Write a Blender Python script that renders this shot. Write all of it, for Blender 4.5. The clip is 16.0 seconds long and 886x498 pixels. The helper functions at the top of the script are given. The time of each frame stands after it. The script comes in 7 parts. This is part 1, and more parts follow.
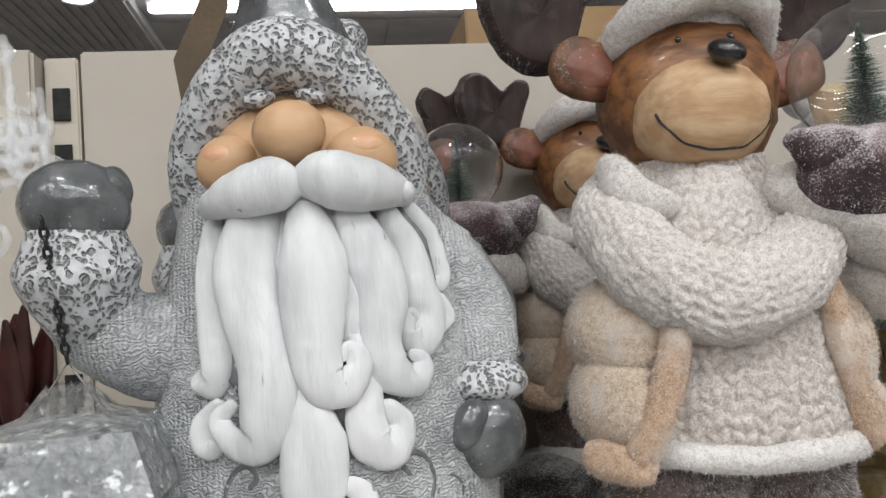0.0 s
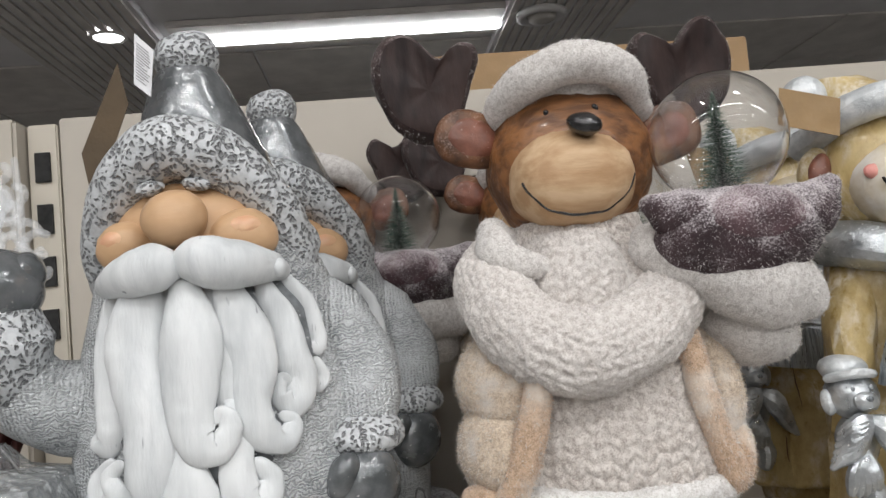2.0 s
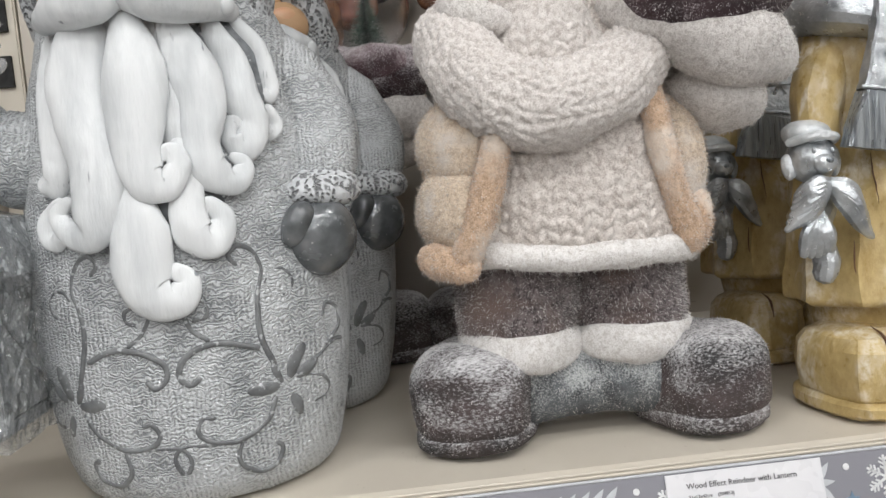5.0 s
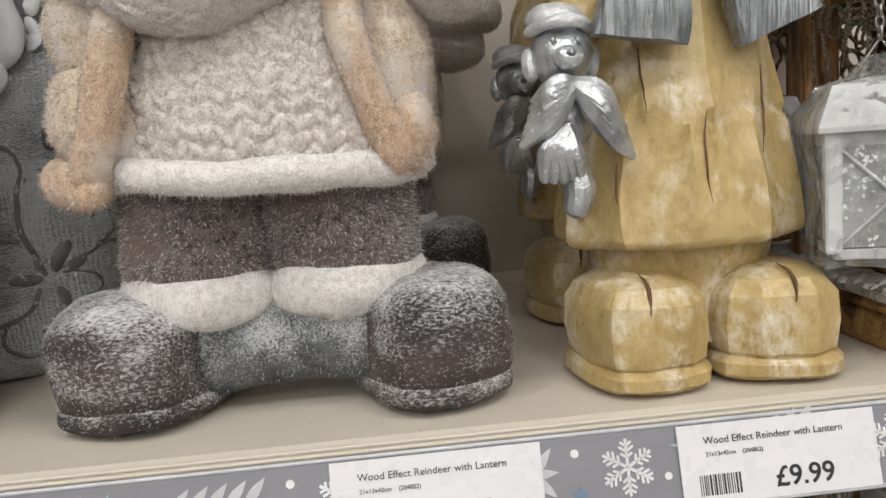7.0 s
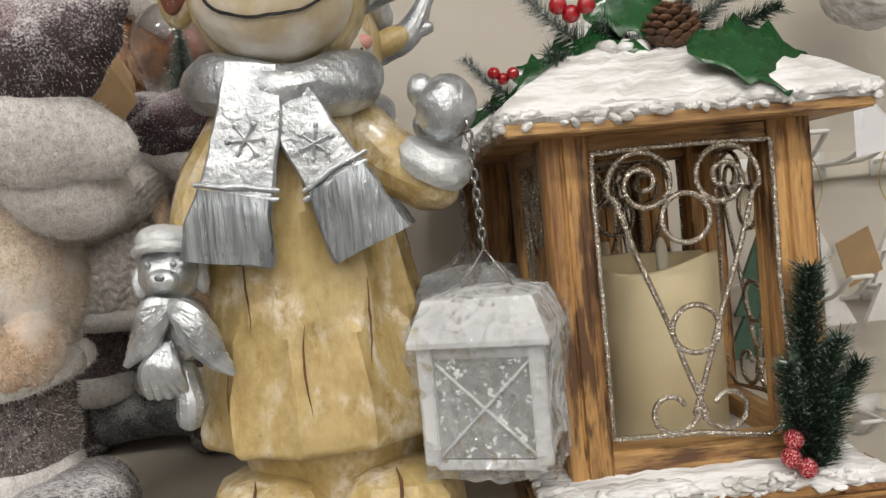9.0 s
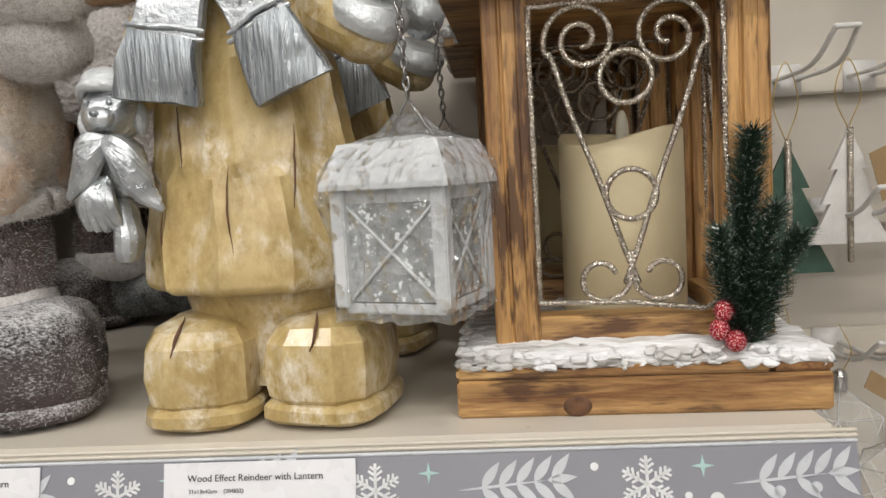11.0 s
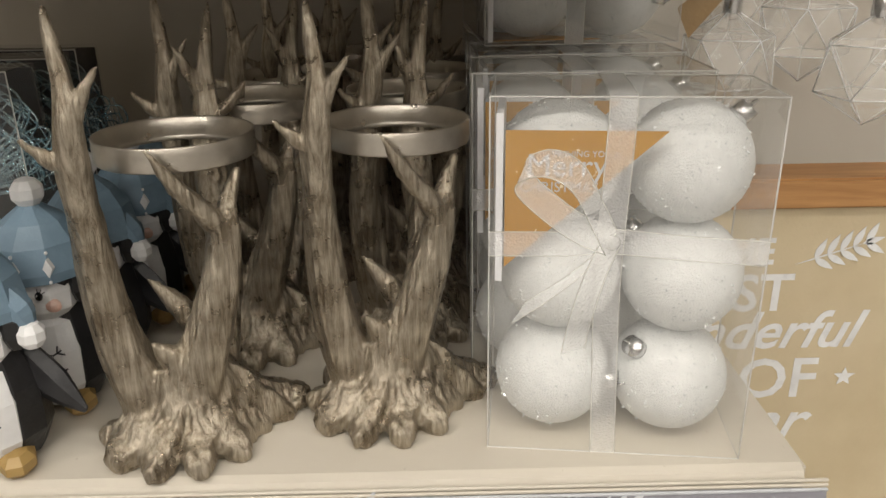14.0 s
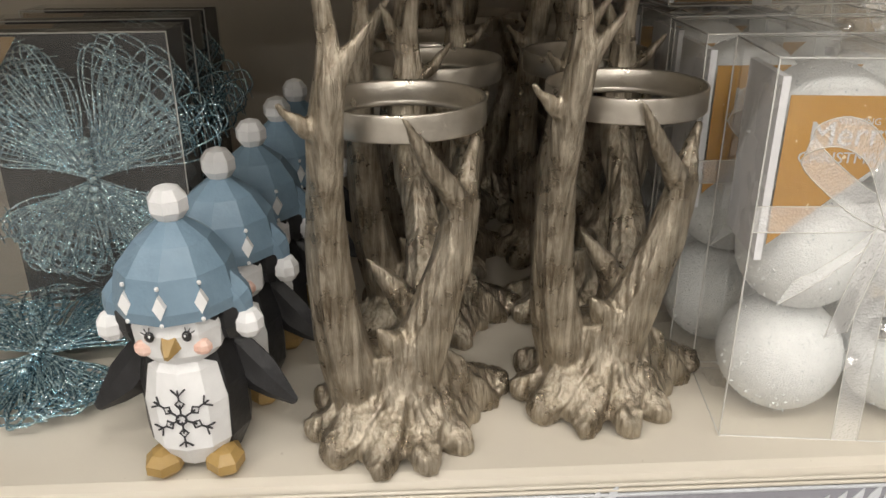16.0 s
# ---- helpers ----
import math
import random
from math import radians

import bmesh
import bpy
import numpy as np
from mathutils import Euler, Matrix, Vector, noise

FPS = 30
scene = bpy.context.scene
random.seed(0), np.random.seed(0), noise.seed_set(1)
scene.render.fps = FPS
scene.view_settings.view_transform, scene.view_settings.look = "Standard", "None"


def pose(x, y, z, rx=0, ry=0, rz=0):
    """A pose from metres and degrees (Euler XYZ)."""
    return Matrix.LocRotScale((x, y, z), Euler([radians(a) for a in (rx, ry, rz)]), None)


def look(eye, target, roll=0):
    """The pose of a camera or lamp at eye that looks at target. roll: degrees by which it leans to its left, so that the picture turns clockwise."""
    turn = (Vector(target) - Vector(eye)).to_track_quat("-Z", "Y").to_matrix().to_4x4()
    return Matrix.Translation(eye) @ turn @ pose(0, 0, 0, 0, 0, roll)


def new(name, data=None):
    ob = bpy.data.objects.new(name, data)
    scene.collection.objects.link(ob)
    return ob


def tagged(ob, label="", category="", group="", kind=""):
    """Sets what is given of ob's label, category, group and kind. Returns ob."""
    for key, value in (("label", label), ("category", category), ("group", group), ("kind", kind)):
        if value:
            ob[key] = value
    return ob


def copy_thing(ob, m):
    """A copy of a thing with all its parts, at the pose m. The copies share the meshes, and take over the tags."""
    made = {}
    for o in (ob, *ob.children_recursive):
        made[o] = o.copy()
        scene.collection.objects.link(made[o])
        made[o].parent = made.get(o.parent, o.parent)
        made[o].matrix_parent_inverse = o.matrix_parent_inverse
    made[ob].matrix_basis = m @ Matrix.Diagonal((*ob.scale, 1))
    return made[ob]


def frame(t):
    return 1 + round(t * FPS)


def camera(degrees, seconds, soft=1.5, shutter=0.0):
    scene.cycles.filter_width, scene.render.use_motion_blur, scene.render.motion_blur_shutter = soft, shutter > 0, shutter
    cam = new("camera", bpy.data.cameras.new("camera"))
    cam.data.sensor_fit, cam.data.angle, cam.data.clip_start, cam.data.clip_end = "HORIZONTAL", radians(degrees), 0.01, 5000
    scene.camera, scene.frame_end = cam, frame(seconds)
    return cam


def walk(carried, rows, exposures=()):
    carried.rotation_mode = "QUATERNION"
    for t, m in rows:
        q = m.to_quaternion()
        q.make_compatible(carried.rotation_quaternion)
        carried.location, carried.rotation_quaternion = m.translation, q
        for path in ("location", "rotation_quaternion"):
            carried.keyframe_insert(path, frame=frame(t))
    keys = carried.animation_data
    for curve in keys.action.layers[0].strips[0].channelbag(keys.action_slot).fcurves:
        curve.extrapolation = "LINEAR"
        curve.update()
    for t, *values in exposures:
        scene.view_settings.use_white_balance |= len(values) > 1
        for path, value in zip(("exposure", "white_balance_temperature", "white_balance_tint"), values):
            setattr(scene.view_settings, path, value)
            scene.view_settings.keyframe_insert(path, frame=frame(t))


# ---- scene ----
Z0 = 1.30  # height of the upper shelf's top; x runs along the shelf from the first price label, y into it
cam = camera(59.7, 16.0)
METRES, TILT, LEAN, TURN = 1.38, 3.0, 4.0, -8.3
EYE_X, EYE_Y, EYE_Z = -0.2887, -0.4078, Z0 + 0.2482
ROWS = [
    (0.0, 0.0, 0.0, 0.0, -0.0, 0.0, 0.0),
    (0.5, 0.0081, -0.0175, 0.0128, -0.57, 2.57, 1.03),
    (1.0, 0.0344, -0.017, 0.0148, 0.67, 2.73, 1.59),
    (1.5, 0.0665, -0.0196, 0.0242, 2.37, 1.86, 1.6),
    (2.0, 0.081, -0.031, 0.0246, 3.55, 0.86, 1.57),
    (2.5, 0.0916, -0.0409, 0.0261, 4.45, -0.54, 1.46),
    (3.0, 0.1037, -0.0486, 0.0177, 5.12, -2.21, 1.28),
    (5.5, 0.091, -0.0023, -0.0589, 0.6, -9.04, 0.62),
    (6.0, 0.1018, 0.035, -0.0796, -2.74, -9.75, 0.49),
    (6.5, 0.1605, 0.0598, -0.0763, -0.34, -10.81, 0.33),
    (7.0, 0.2309, 0.0647, -0.065, 3.07, -10.86, 0.35),
    (7.5, 0.3129, 0.0642, -0.0432, 3.23, -9.18, 0.75),
    (8.0, 0.3357, 0.069, -0.0205, 0.7, -6.62, 1.38),
    (10.5, 0.4648, 0.0815, -0.0025, 11.86, -5.98, 0.67),
    (11.0, 0.465, 0.0798, -0.0512, 12.36, -9.35, 0.02),
    (11.5, 0.4574, 0.0813, -0.1062, 12.1, -13.29, -0.68),
    (12.0, 0.457, 0.0869, -0.1425, 11.13, -16.55, -1.3),
    (12.5, 0.462, 0.1053, -0.1757, 9.95, -19.62, -1.91),
    (13.0, 0.4636, 0.1165, -0.1911, 8.76, -21.98, -2.39),
    (13.5, 0.4642, 0.1205, -0.1989, 7.86, -23.61, -2.66),
    (14.0, 0.4639, 0.1223, -0.1982, 7.41, -24.64, -2.75),
    (14.5, 0.4637, 0.1236, -0.2014, 7.32, -25.35, -2.71),
    (15.0, 0.46, 0.126, -0.2064, 7.41, -25.89, -2.71),
    (15.5, 0.4286, 0.1296, -0.2081, 7.03, -26.31, -2.86),
    (16.0, 0.3675, 0.1334, -0.2115, 5.83, -26.65, -3.31),
]
walk(cam, [(t, pose(EYE_X, EYE_Y, EYE_Z, TILT, LEAN, TURN) @ pose(METRES * x, METRES * y, METRES * z, 90 + pitch, roll, yaw)) for t, x, y, z, yaw, pitch, roll in ROWS],
     exposures=[(0.0, -1.22, 6150, 10), (3.0, -1.22, 6150, 10), (5.5, -1.10, 6150, 10), (8.0, -1.20, 6550, 10), (11.0, -1.12, 6400, 10), (11.6, -1.12, 6300, 10), (12.5, -1.00, 6750, 10), (14.5, -1.05, 6750, 10), (16.0, -0.90, 6600, 10)])

# ---- light: the ceiling tube in view, more tubes and downlights added unseen ----
world = bpy.data.worlds.new("shop_air")
scene.world = world
world.use_nodes = True
world.node_tree.nodes["Background"].inputs[0].default_value = (0.9, 0.95, 1.0, 1)
world.node_tree.nodes["Background"].inputs[1].default_value = 0.15
CEILING = 2.95


def lamp(name, x, y, sx, sy, watts, color=(1.0, 0.96, 0.90)):
    data = bpy.data.lights.new(name, "AREA")
    data.shape, data.size, data.size_y, data.energy, data.color = "RECTANGLE", sx, sy, watts, color
    ob = new(name, data)
    ob.matrix_world = look((x, y, CEILING - 0.075), (x, y, 0))
    return ob


# all but the first tube are unseen, added to light the shelves
TUBES = ((-0.25, 3.15, 26), (0.1, -1.25, 34), (-1.8, -1.25, 26), (2.0, -1.25, 26), (0.1, -2.7, 42), (-1.8, -2.7, 30), (2.0, -2.7, 30), (0.1, -4.4, 60), (-1.8, -4.4, 50), (2.0, -4.4, 50), (0.1, -6.0, 60))
for x, y, watts in TUBES:
    lamp("tube_lamp", x, y, 1.5, 0.06, watts)
# both downlights are unseen additions that put crisp glints on the figures
ADDED_DOWNLIGHTS = ((0.55, -0.55, CEILING), (-0.65, -0.55, CEILING))
for x, y, z in ADDED_DOWNLIGHTS:
    lamp("added_downlight_lamp", x, y, 0.12, 0.12, 9)

# ---- mesh tools ----


class Sculpt:
    """Gathers smooth shapes into one mesh with several materials and a UV map in metres."""

    def __init__(self):
        self.v, self.f, self.m, self.uv, self.names, self.mid = [], [], [], [], [], []

    def slot(self, mat):
        if mat not in self.names:
            self.names.append(mat)
        return self.names.index(mat)

    def grid(self, P, mat, caps=True, closed=True):
        P = np.asarray(P, float)
        n, m = P.shape[:2]
        base, k = len(self.v), self.slot(mat)
        mids = P.mean(axis=1)
        self.mid += [(0, 0, 0)] * (base - len(self.mid))
        girth = np.linalg.norm(np.roll(P, -1, axis=1) - P, axis=2).sum(axis=1)
        width = float(np.median(girth))
        along = np.concatenate([[0], np.cumsum(np.linalg.norm(np.diff(P, axis=0), axis=2).max(axis=1))])
        for i in range(n):
            for j in range(m):
                self.v.append(tuple(P[i, j]))
                self.uv.append((0.5 * width * abs(2 * j / m - 1) if closed else width * j / m, along[i]))
                self.mid.append(mids[i])
        for i in range(n - 1):
            for j in range(m if closed else m - 1):
                a, b = base + i * m + j, base + i * m + (j + 1) % m
                self.f.append((a, b, b + m, a + m))
                self.m.append(k)
        if caps and closed:
            self.f.append(tuple(base + j for j in reversed(range(m))))
            self.f.append(tuple(base + (n - 1) * m + j for j in range(m)))
            self.m += [k, k]
        return self

    def ell(self, c, r, mat, rot=(0, 0, 0), n=18, m=28, power=2.0):
        a = np.linspace(0.02, math.pi - 0.02, n)
        b = np.linspace(0, 2 * math.pi, m, endpoint=False) + math.pi / 2
        e = 2.0 / power
        ca, sa = np.cos(a), np.sin(a)
        cb, sb = np.cos(b), np.sin(b)
        sg = lambda q: np.sign(q) * np.abs(q) ** e
        X = np.outer(sa ** e, sg(cb)) * r[0]
        Y = np.outer(sa ** e, sg(sb)) * r[1]
        Z = np.outer(-sg(ca), np.ones(m)) * r[2]
        R = np.array(Euler([radians(q) for q in rot]).to_matrix())
        return self.grid(np.stack([X, Y, Z], -1) @ R.T + np.array(c), mat)

    def loft(self, rows, mat, m=44, steps=4, ripple=None, relief=None):
        """rows: (z, cx, cy, rx, ry); the sections are smoothed along z."""
        rows = spline(np.array(rows, float), steps)
        b = np.linspace(0, 2 * math.pi, m, endpoint=False) + math.pi / 2
        P = []
        for z, cx, cy, rx, ry in rows:
            k = np.ones(m) if ripple is None else np.array([ripple(q, z) for q in b])
            P.append(np.stack([cx + rx * k * np.cos(b), cy + ry * k * np.sin(b), np.full(m, z)], -1))
        return self.knitted(P, mat, *relief) if relief else self.grid(P, mat)

    def tube(self, pts, radii, mat, m=12, steps=5, flat=1.0, up=(0, 1, 0), closed=False, round_ends=True, flute=0.0, relief=None):
        """A tube along a smoothed line; flat: its thickness along up, as a share of its width."""
        pts = np.array(pts, float)
        radii = np.full(len(pts), float(radii)) if np.isscalar(radii) else np.array(radii, float)
        rows = spline(np.column_stack([pts, radii]), steps) if len(pts) > 2 else np.column_stack([pts, radii])
        c, r = rows[:, :3], np.maximum(rows[:, 3], 1e-5)
        d = np.gradient(c, axis=0)
        d /= np.maximum(np.linalg.norm(d, axis=1)[:, None], 1e-9)
        if round_ends:
            ends = np.linspace(0.15, 1, 4)
            c = np.vstack([[c[0] - d[0] * r[0] * math.sqrt(1 - e * e) for e in ends[:-1]], c, [c[-1] + d[-1] * r[-1] * math.sqrt(1 - e * e) for e in ends[:-1][::-1]]])
            r = np.concatenate([r[0] * ends[:-1], r, r[-1] * ends[:-1][::-1]])
            d = np.vstack([[d[0]] * 3, d, [d[-1]] * 3])
        up = np.array(up, float)
        b = np.linspace(0, 2 * math.pi, m, endpoint=False) + math.pi / 2
        P, side = [], None
        for q, w, t in zip(c, r, d):
            s = np.cross(t, up)
            if np.linalg.norm(s) < 0.05:
                s = side if side is not None else np.cross(t, (0.3, 0.2, 0.9))
            s = s / np.linalg.norm(s)
            if side is not None and np.dot(s, side) < 0:
                s = -s
            side = s
            o = np.cross(s, t)
            k = (1 + flute * (np.cos(5 * b + 1.0) + 0.7 * np.cos(9 * b + 60 * q[2])))[:, None]
            P.append(q + w * k * (np.outer(np.cos(b), s) + flat * np.outer(np.sin(b), o)))
        return self.knitted(P, mat, *relief) if relief else self.grid(P, mat, caps=not closed)

    def knitted(self, P, mat, stitch, depth, cell=0.0010):
        """A closed grid drawn out finely and raised into columns of V stitches."""
        P = np.asarray(P, float)
        P = np.concatenate([P, P[:, :1]], 1)
        around = np.linalg.norm(np.diff(P, axis=1), axis=2).sum(axis=1)
        width = float(np.median(around))
        length = np.concatenate([[0], np.cumsum(np.median(np.linalg.norm(np.diff(P, axis=0), axis=2), axis=1))])
        rows = np.arange(0, length[-1], cell)
        i = np.interp(rows, length, np.arange(len(length)))
        j = np.linspace(0, P.shape[1] - 1, int(width / cell), endpoint=False)
        i0, j0 = np.minimum(i.astype(int), P.shape[0] - 2), np.minimum(j.astype(int), P.shape[1] - 2)
        a, b = (i - i0)[:, None, None], (j - j0)[None, :, None]
        Q = (P[i0][:, j0] * (1 - b) + P[i0][:, j0 + 1] * b) * (1 - a) + (P[i0 + 1][:, j0] * (1 - b) + P[i0 + 1][:, j0 + 1] * b) * a
        u = np.abs(j / (P.shape[1] - 1) - 0.5)[None, :] * width + 0 * rows[:, None]
        v = rows[:, None] + 0 * u
        u, v = u + 0.0011 * np.sin(95 * v + 40 * u) + 0.0006 * np.sin(310 * v), v + 0.0012 * np.sin(120 * u + 1) + 0.0007 * np.sin(330 * u - 60 * v)
        fu = np.abs((u / stitch) % 1 - 0.5)
        fv = (v / (stitch * 0.66) - 1.45 * fu) % 1
        h = np.sin(np.pi * fv) ** 0.7 * np.sin(2 * np.pi * fu) ** 0.55
        h *= 0.8 + 0.2 * np.sin(37 * u + 71 * v)
        t1, t2 = np.gradient(Q, axis=0), np.roll(Q, -1, 1) - np.roll(Q, 1, 1)
        n = np.cross(t1, t2)
        n /= np.maximum(np.linalg.norm(n, axis=2)[:, :, None], 1e-12)
        n *= np.sign((n * (Q - Q.mean(axis=1)[:, None])).sum(axis=(1, 2)))[:, None, None]
        return self.grid(Q + n * (depth * (h - 0.5))[:, :, None], mat)

    def box(self, lo, hi, mat, bevel=0.0):
        bm = bmesh.new()
        bmesh.ops.create_cube(bm, size=1)
        for v in bm.verts:
            v.co = Vector([(lo[i] + hi[i]) / 2 + v.co[i] * (hi[i] - lo[i]) for i in range(3)])
        if bevel:
            bmesh.ops.bevel(bm, geom=bm.edges[:], offset=bevel, segments=2, affect="EDGES")
        return self.take(bm, mat)

    def take(self, bm, mat):
        base, k = len(self.v), self.slot(mat)
        bm.verts.index_update()
        for v in bm.verts:
            self.v.append(tuple(v.co))
            self.uv.append((v.co.x + v.co.y, v.co.z))
        for f in bm.faces:
            self.f.append(tuple(base + v.index for v in f.verts))
            self.m.append(k)
        bm.free()
        return self

    def poly(self, outline, y0, y1, mat, axis="y"):
        """A flat shape with thickness: its outline (x, z) pushed from y0 to y1 (or, with axis z, (x, y) pushed in z)."""
        base, k, n = len(self.v), self.slot(mat), len(outline)
        for d in (y0, y1):
            for a, b in outline:
                self.v.append((a, d, b) if axis == "y" else (a, b, d))
                self.uv.append((a, b))
        self.f += [tuple(base + j for j in range(n)), tuple(base + n + j for j in reversed(range(n)))]
        self.f += [(base + j, base + n + j, base + n + (j + 1) % n, base + (j + 1) % n) for j in range(n)]
        self.m += [k] * (n + 2)
        return self

    def rough(self, amp, scale, start=0, seed=0.0):
        """Pushes the points from index start on by soft noise, so that nothing is perfectly regular."""
        off = Vector((seed, seed * 1.7, -seed))
        for i in range(start, len(self.v)):
            p = Vector(self.v[i])
            self.v[i] = tuple(p + noise.noise_vector(p / scale + off) * amp)
        return self

    def fuzz(self, mats, count, length, width, mat=None, seed=1, droop=0.3):
        """Short fibres on the faces of the given materials: the nap of flocked cloth."""
        rng = np.random.RandomState(seed)
        V = np.array(self.v)
        M = np.array(self.mid + [(0, 0, 0)] * (len(self.v) - len(self.mid)))
        ids = [self.names.index(q) for q in mats if q in self.names]
        F = np.array([f for f, k in zip(self.f, self.m) if k in ids and len(f) == 4])
        K = np.array([k for f, k in zip(self.f, self.m) if k in ids and len(f) == 4])
        a, b, c, d = (V[F[:, i]] for i in range(4))
        N = np.cross(c - a, d - b)
        area = np.linalg.norm(N, axis=1)
        pick = rng.choice(len(F), count, p=area / area.sum())
        u, w = rng.rand(count, 1), rng.rand(count, 1)
        p = (a[pick] * (1 - u) + b[pick] * u) * (1 - w) + (d[pick] * (1 - u) + c[pick] * u) * w
        n = N[pick] / np.maximum(area[pick][:, None], 1e-12)
        out = p - M[F[pick]].mean(axis=1)
        n *= np.sign((n * out).sum(axis=1))[:, None]
        lean = rng.randn(count, 3) * 0.55 + np.array([0, 0, -droop])
        tip = p + (n + lean) * length * rng.uniform(0.4, 1.2, (count, 1))
        side = np.cross(tip - p, rng.randn(count, 3))
        side *= width / np.maximum(np.linalg.norm(side, axis=1)[:, None], 1e-12)
        p = p - n * 0.0004
        base = len(self.v)
        pts = np.stack([p - side, p + side, tip], 1).reshape(-1, 3)
        self.v += [tuple(q) for q in pts]
        self.uv += [(q[0], q[2]) for q in pts]
        self.mid += [(0, 0, 0)] * (len(self.v) - len(self.mid))
        self.f += [(base + 3 * i, base + 3 * i + 1, base + 3 * i + 2) for i in range(count)]
        self.m += [self.slot(mat)] * count if mat else [int(q) for q in K[pick]]
        return self

    def fuse(self, voxel, grain=0.0, seed=0.0):
        """Melts all shapes into one skin, then cuts fine upright grooves into it."""
        me = bpy.data.meshes.new("melt")
        me.from_pydata(self.v, [], self.f)
        tmp = new("melt", me)
        mod = tmp.modifiers.new("melt", "REMESH")
        mod.mode, mod.voxel_size = "VOXEL", voxel
        soft = tmp.modifiers.new("soften", "SMOOTH")
        soft.factor, soft.iterations = 0.5, 3
        res = bpy.data.meshes.new_from_object(tmp.evaluated_get(bpy.context.evaluated_depsgraph_get()))
        bpy.data.objects.remove(tmp)
        n = len(res.vertices)
        V, N = np.empty(n * 3, np.float32), np.empty(n * 3, np.float32)
        res.vertices.foreach_get("co", V)
        res.vertices.foreach_get("normal", N)
        V, N = V.reshape(-1, 3).astype(float), N.reshape(-1, 3)
        if grain:
            k = np.array([noise.noise(Vector((x * 330 + seed, y * 330, z * 26))) + 0.6 * noise.noise(Vector((x * 120, y * 120 + seed, z * 22))) for x, y, z in V])
            V = V + N * (grain * k)[:, None]
        self.v = [tuple(q) for q in V]
        self.uv = [(q[0] + q[1], q[2]) for q in V]
        self.f = [tuple(q.vertices) for q in res.polygons]
        self.m, self.mid = [0] * len(self.f), []
        bpy.data.meshes.remove(res)
        return self

    def strap(self, points, widths, thick, mat, steps=6):
        """A flat band with square edges, facing -y."""
        rows = spline(np.column_stack([np.array(points, float), np.array(widths, float)]), steps)
        c, w = rows[:, :3], rows[:, 3]
        d = np.gradient(c, axis=0)
        d /= np.linalg.norm(d, axis=1)[:, None]
        P = []
        for q, r, t in zip(c, w, d):
            s = np.cross(t, (0, 1, 0))
            s /= np.linalg.norm(s)
            o = np.cross(s, t)
            h = thick / 2
            P.append([q + s * r * e + o * h * g for e, g in ((-1, 0), (-1, 0.7), (-0.93, 1), (-0.5, 1.05), (0, 1.1), (0.5, 1.05), (0.93, 1), (1, 0.7), (1, -0.7), (0.93, -1), (0.5, -1.1), (0, -1.2), (-0.5, -1.1), (-0.93, -1), (-1, -0.7))])
        return self.grid(P, mat)

    def build(self, name, parent=None, smooth=True, loc=None, auto=None):
        me = bpy.data.meshes.new(name)
        me.from_pydata(self.v, [], self.f)
        for n in self.names:
            me.materials.append(MATS[n])
        me.polygons.foreach_set("material_index", self.m)
        me.polygons.foreach_set("use_smooth", [smooth] * len(self.f))
        uv = me.uv_layers.new(name="UVMap")
        loops = np.empty(len(me.loops), dtype=np.int32)
        me.loops.foreach_get("vertex_index", loops)
        uv.data.foreach_set("uv", np.array(self.uv, np.float32)[loops].ravel())
        bm = bmesh.new()
        bm.from_mesh(me)
        bmesh.ops.recalc_face_normals(bm, faces=bm.faces)
        if auto:
            for e in bm.edges:
                if len(e.link_faces) == 2 and e.calc_face_angle() > radians(auto):
                    e.smooth = False
        bm.to_mesh(me)
        bm.free()
        ob = new(name, me)
        if parent is not None:
            ob.parent = parent
        if loc is not None:
            ob.location = loc
        return ob


def spline(rows, steps):
    """Points along a Catmull-Rom line through the rows."""
    rows = np.asarray(rows, float)
    if len(rows) < 3 or steps < 2:
        return rows
    p = np.vstack([2 * rows[0] - rows[1], rows, 2 * rows[-1] - rows[-2]])
    out = []
    for i in range(1, len(p) - 2):
        for u in np.arange(steps) / steps:
            a, b, c, d = p[i - 1 : i + 3]
            out.append(0.5 * (2 * b + (c - a) * u + (2 * a - 5 * b + 4 * c - d) * u * u + (3 * b - a - 3 * c + d) * u**3))
    out.append(rows[-1])
    return np.array(out)


def empty(name, loc, label, category, group="", kind=""):
    ob = new(name)
    ob.empty_display_size = 0.02
    ob.location = loc
    return tagged(ob, label, category, group, kind)


# ---- materials ----
MATS = {}


def nodes_of(name):
    mat = bpy.data.materials.new(name)
    mat.use_nodes = True
    nt = mat.node_tree
    bsdf = nt.nodes["Principled BSDF"]
    MATS[name] = mat
    return mat, nt, bsdf


def nd(nt, kind, **inputs):
    node = nt.nodes.new(kind)
    for key, value in inputs.items():
        node.inputs[int(key[1:]) if key[0] == "i" and key[1:].isdigit() else key].default_value = value
    return node


def math_node(nt, op, a, b=0.5, c=None):
    node = nt.nodes.new("ShaderNodeMath")
    node.operation = op
    for i, q in enumerate((a, b, c)):
        if q is None:
            continue
        if isinstance(q, (int, float)):
            node.inputs[i].default_value = q
        else:
            nt.links.new(q, node.inputs[i])
    return node.outputs[0]


def ramp(nt, fac, stops):
    node = nt.nodes.new("ShaderNodeValToRGB")
    els = node.color_ramp.elements
    while len(els) < len(stops):
        els.new(0.5)
    for e, (at, col) in zip(els, stops):
        e.position = at
        e.color = (*col, 1) if len(col) == 3 else col
    nt.links.new(fac, node.inputs[0])
    return node.outputs[0]


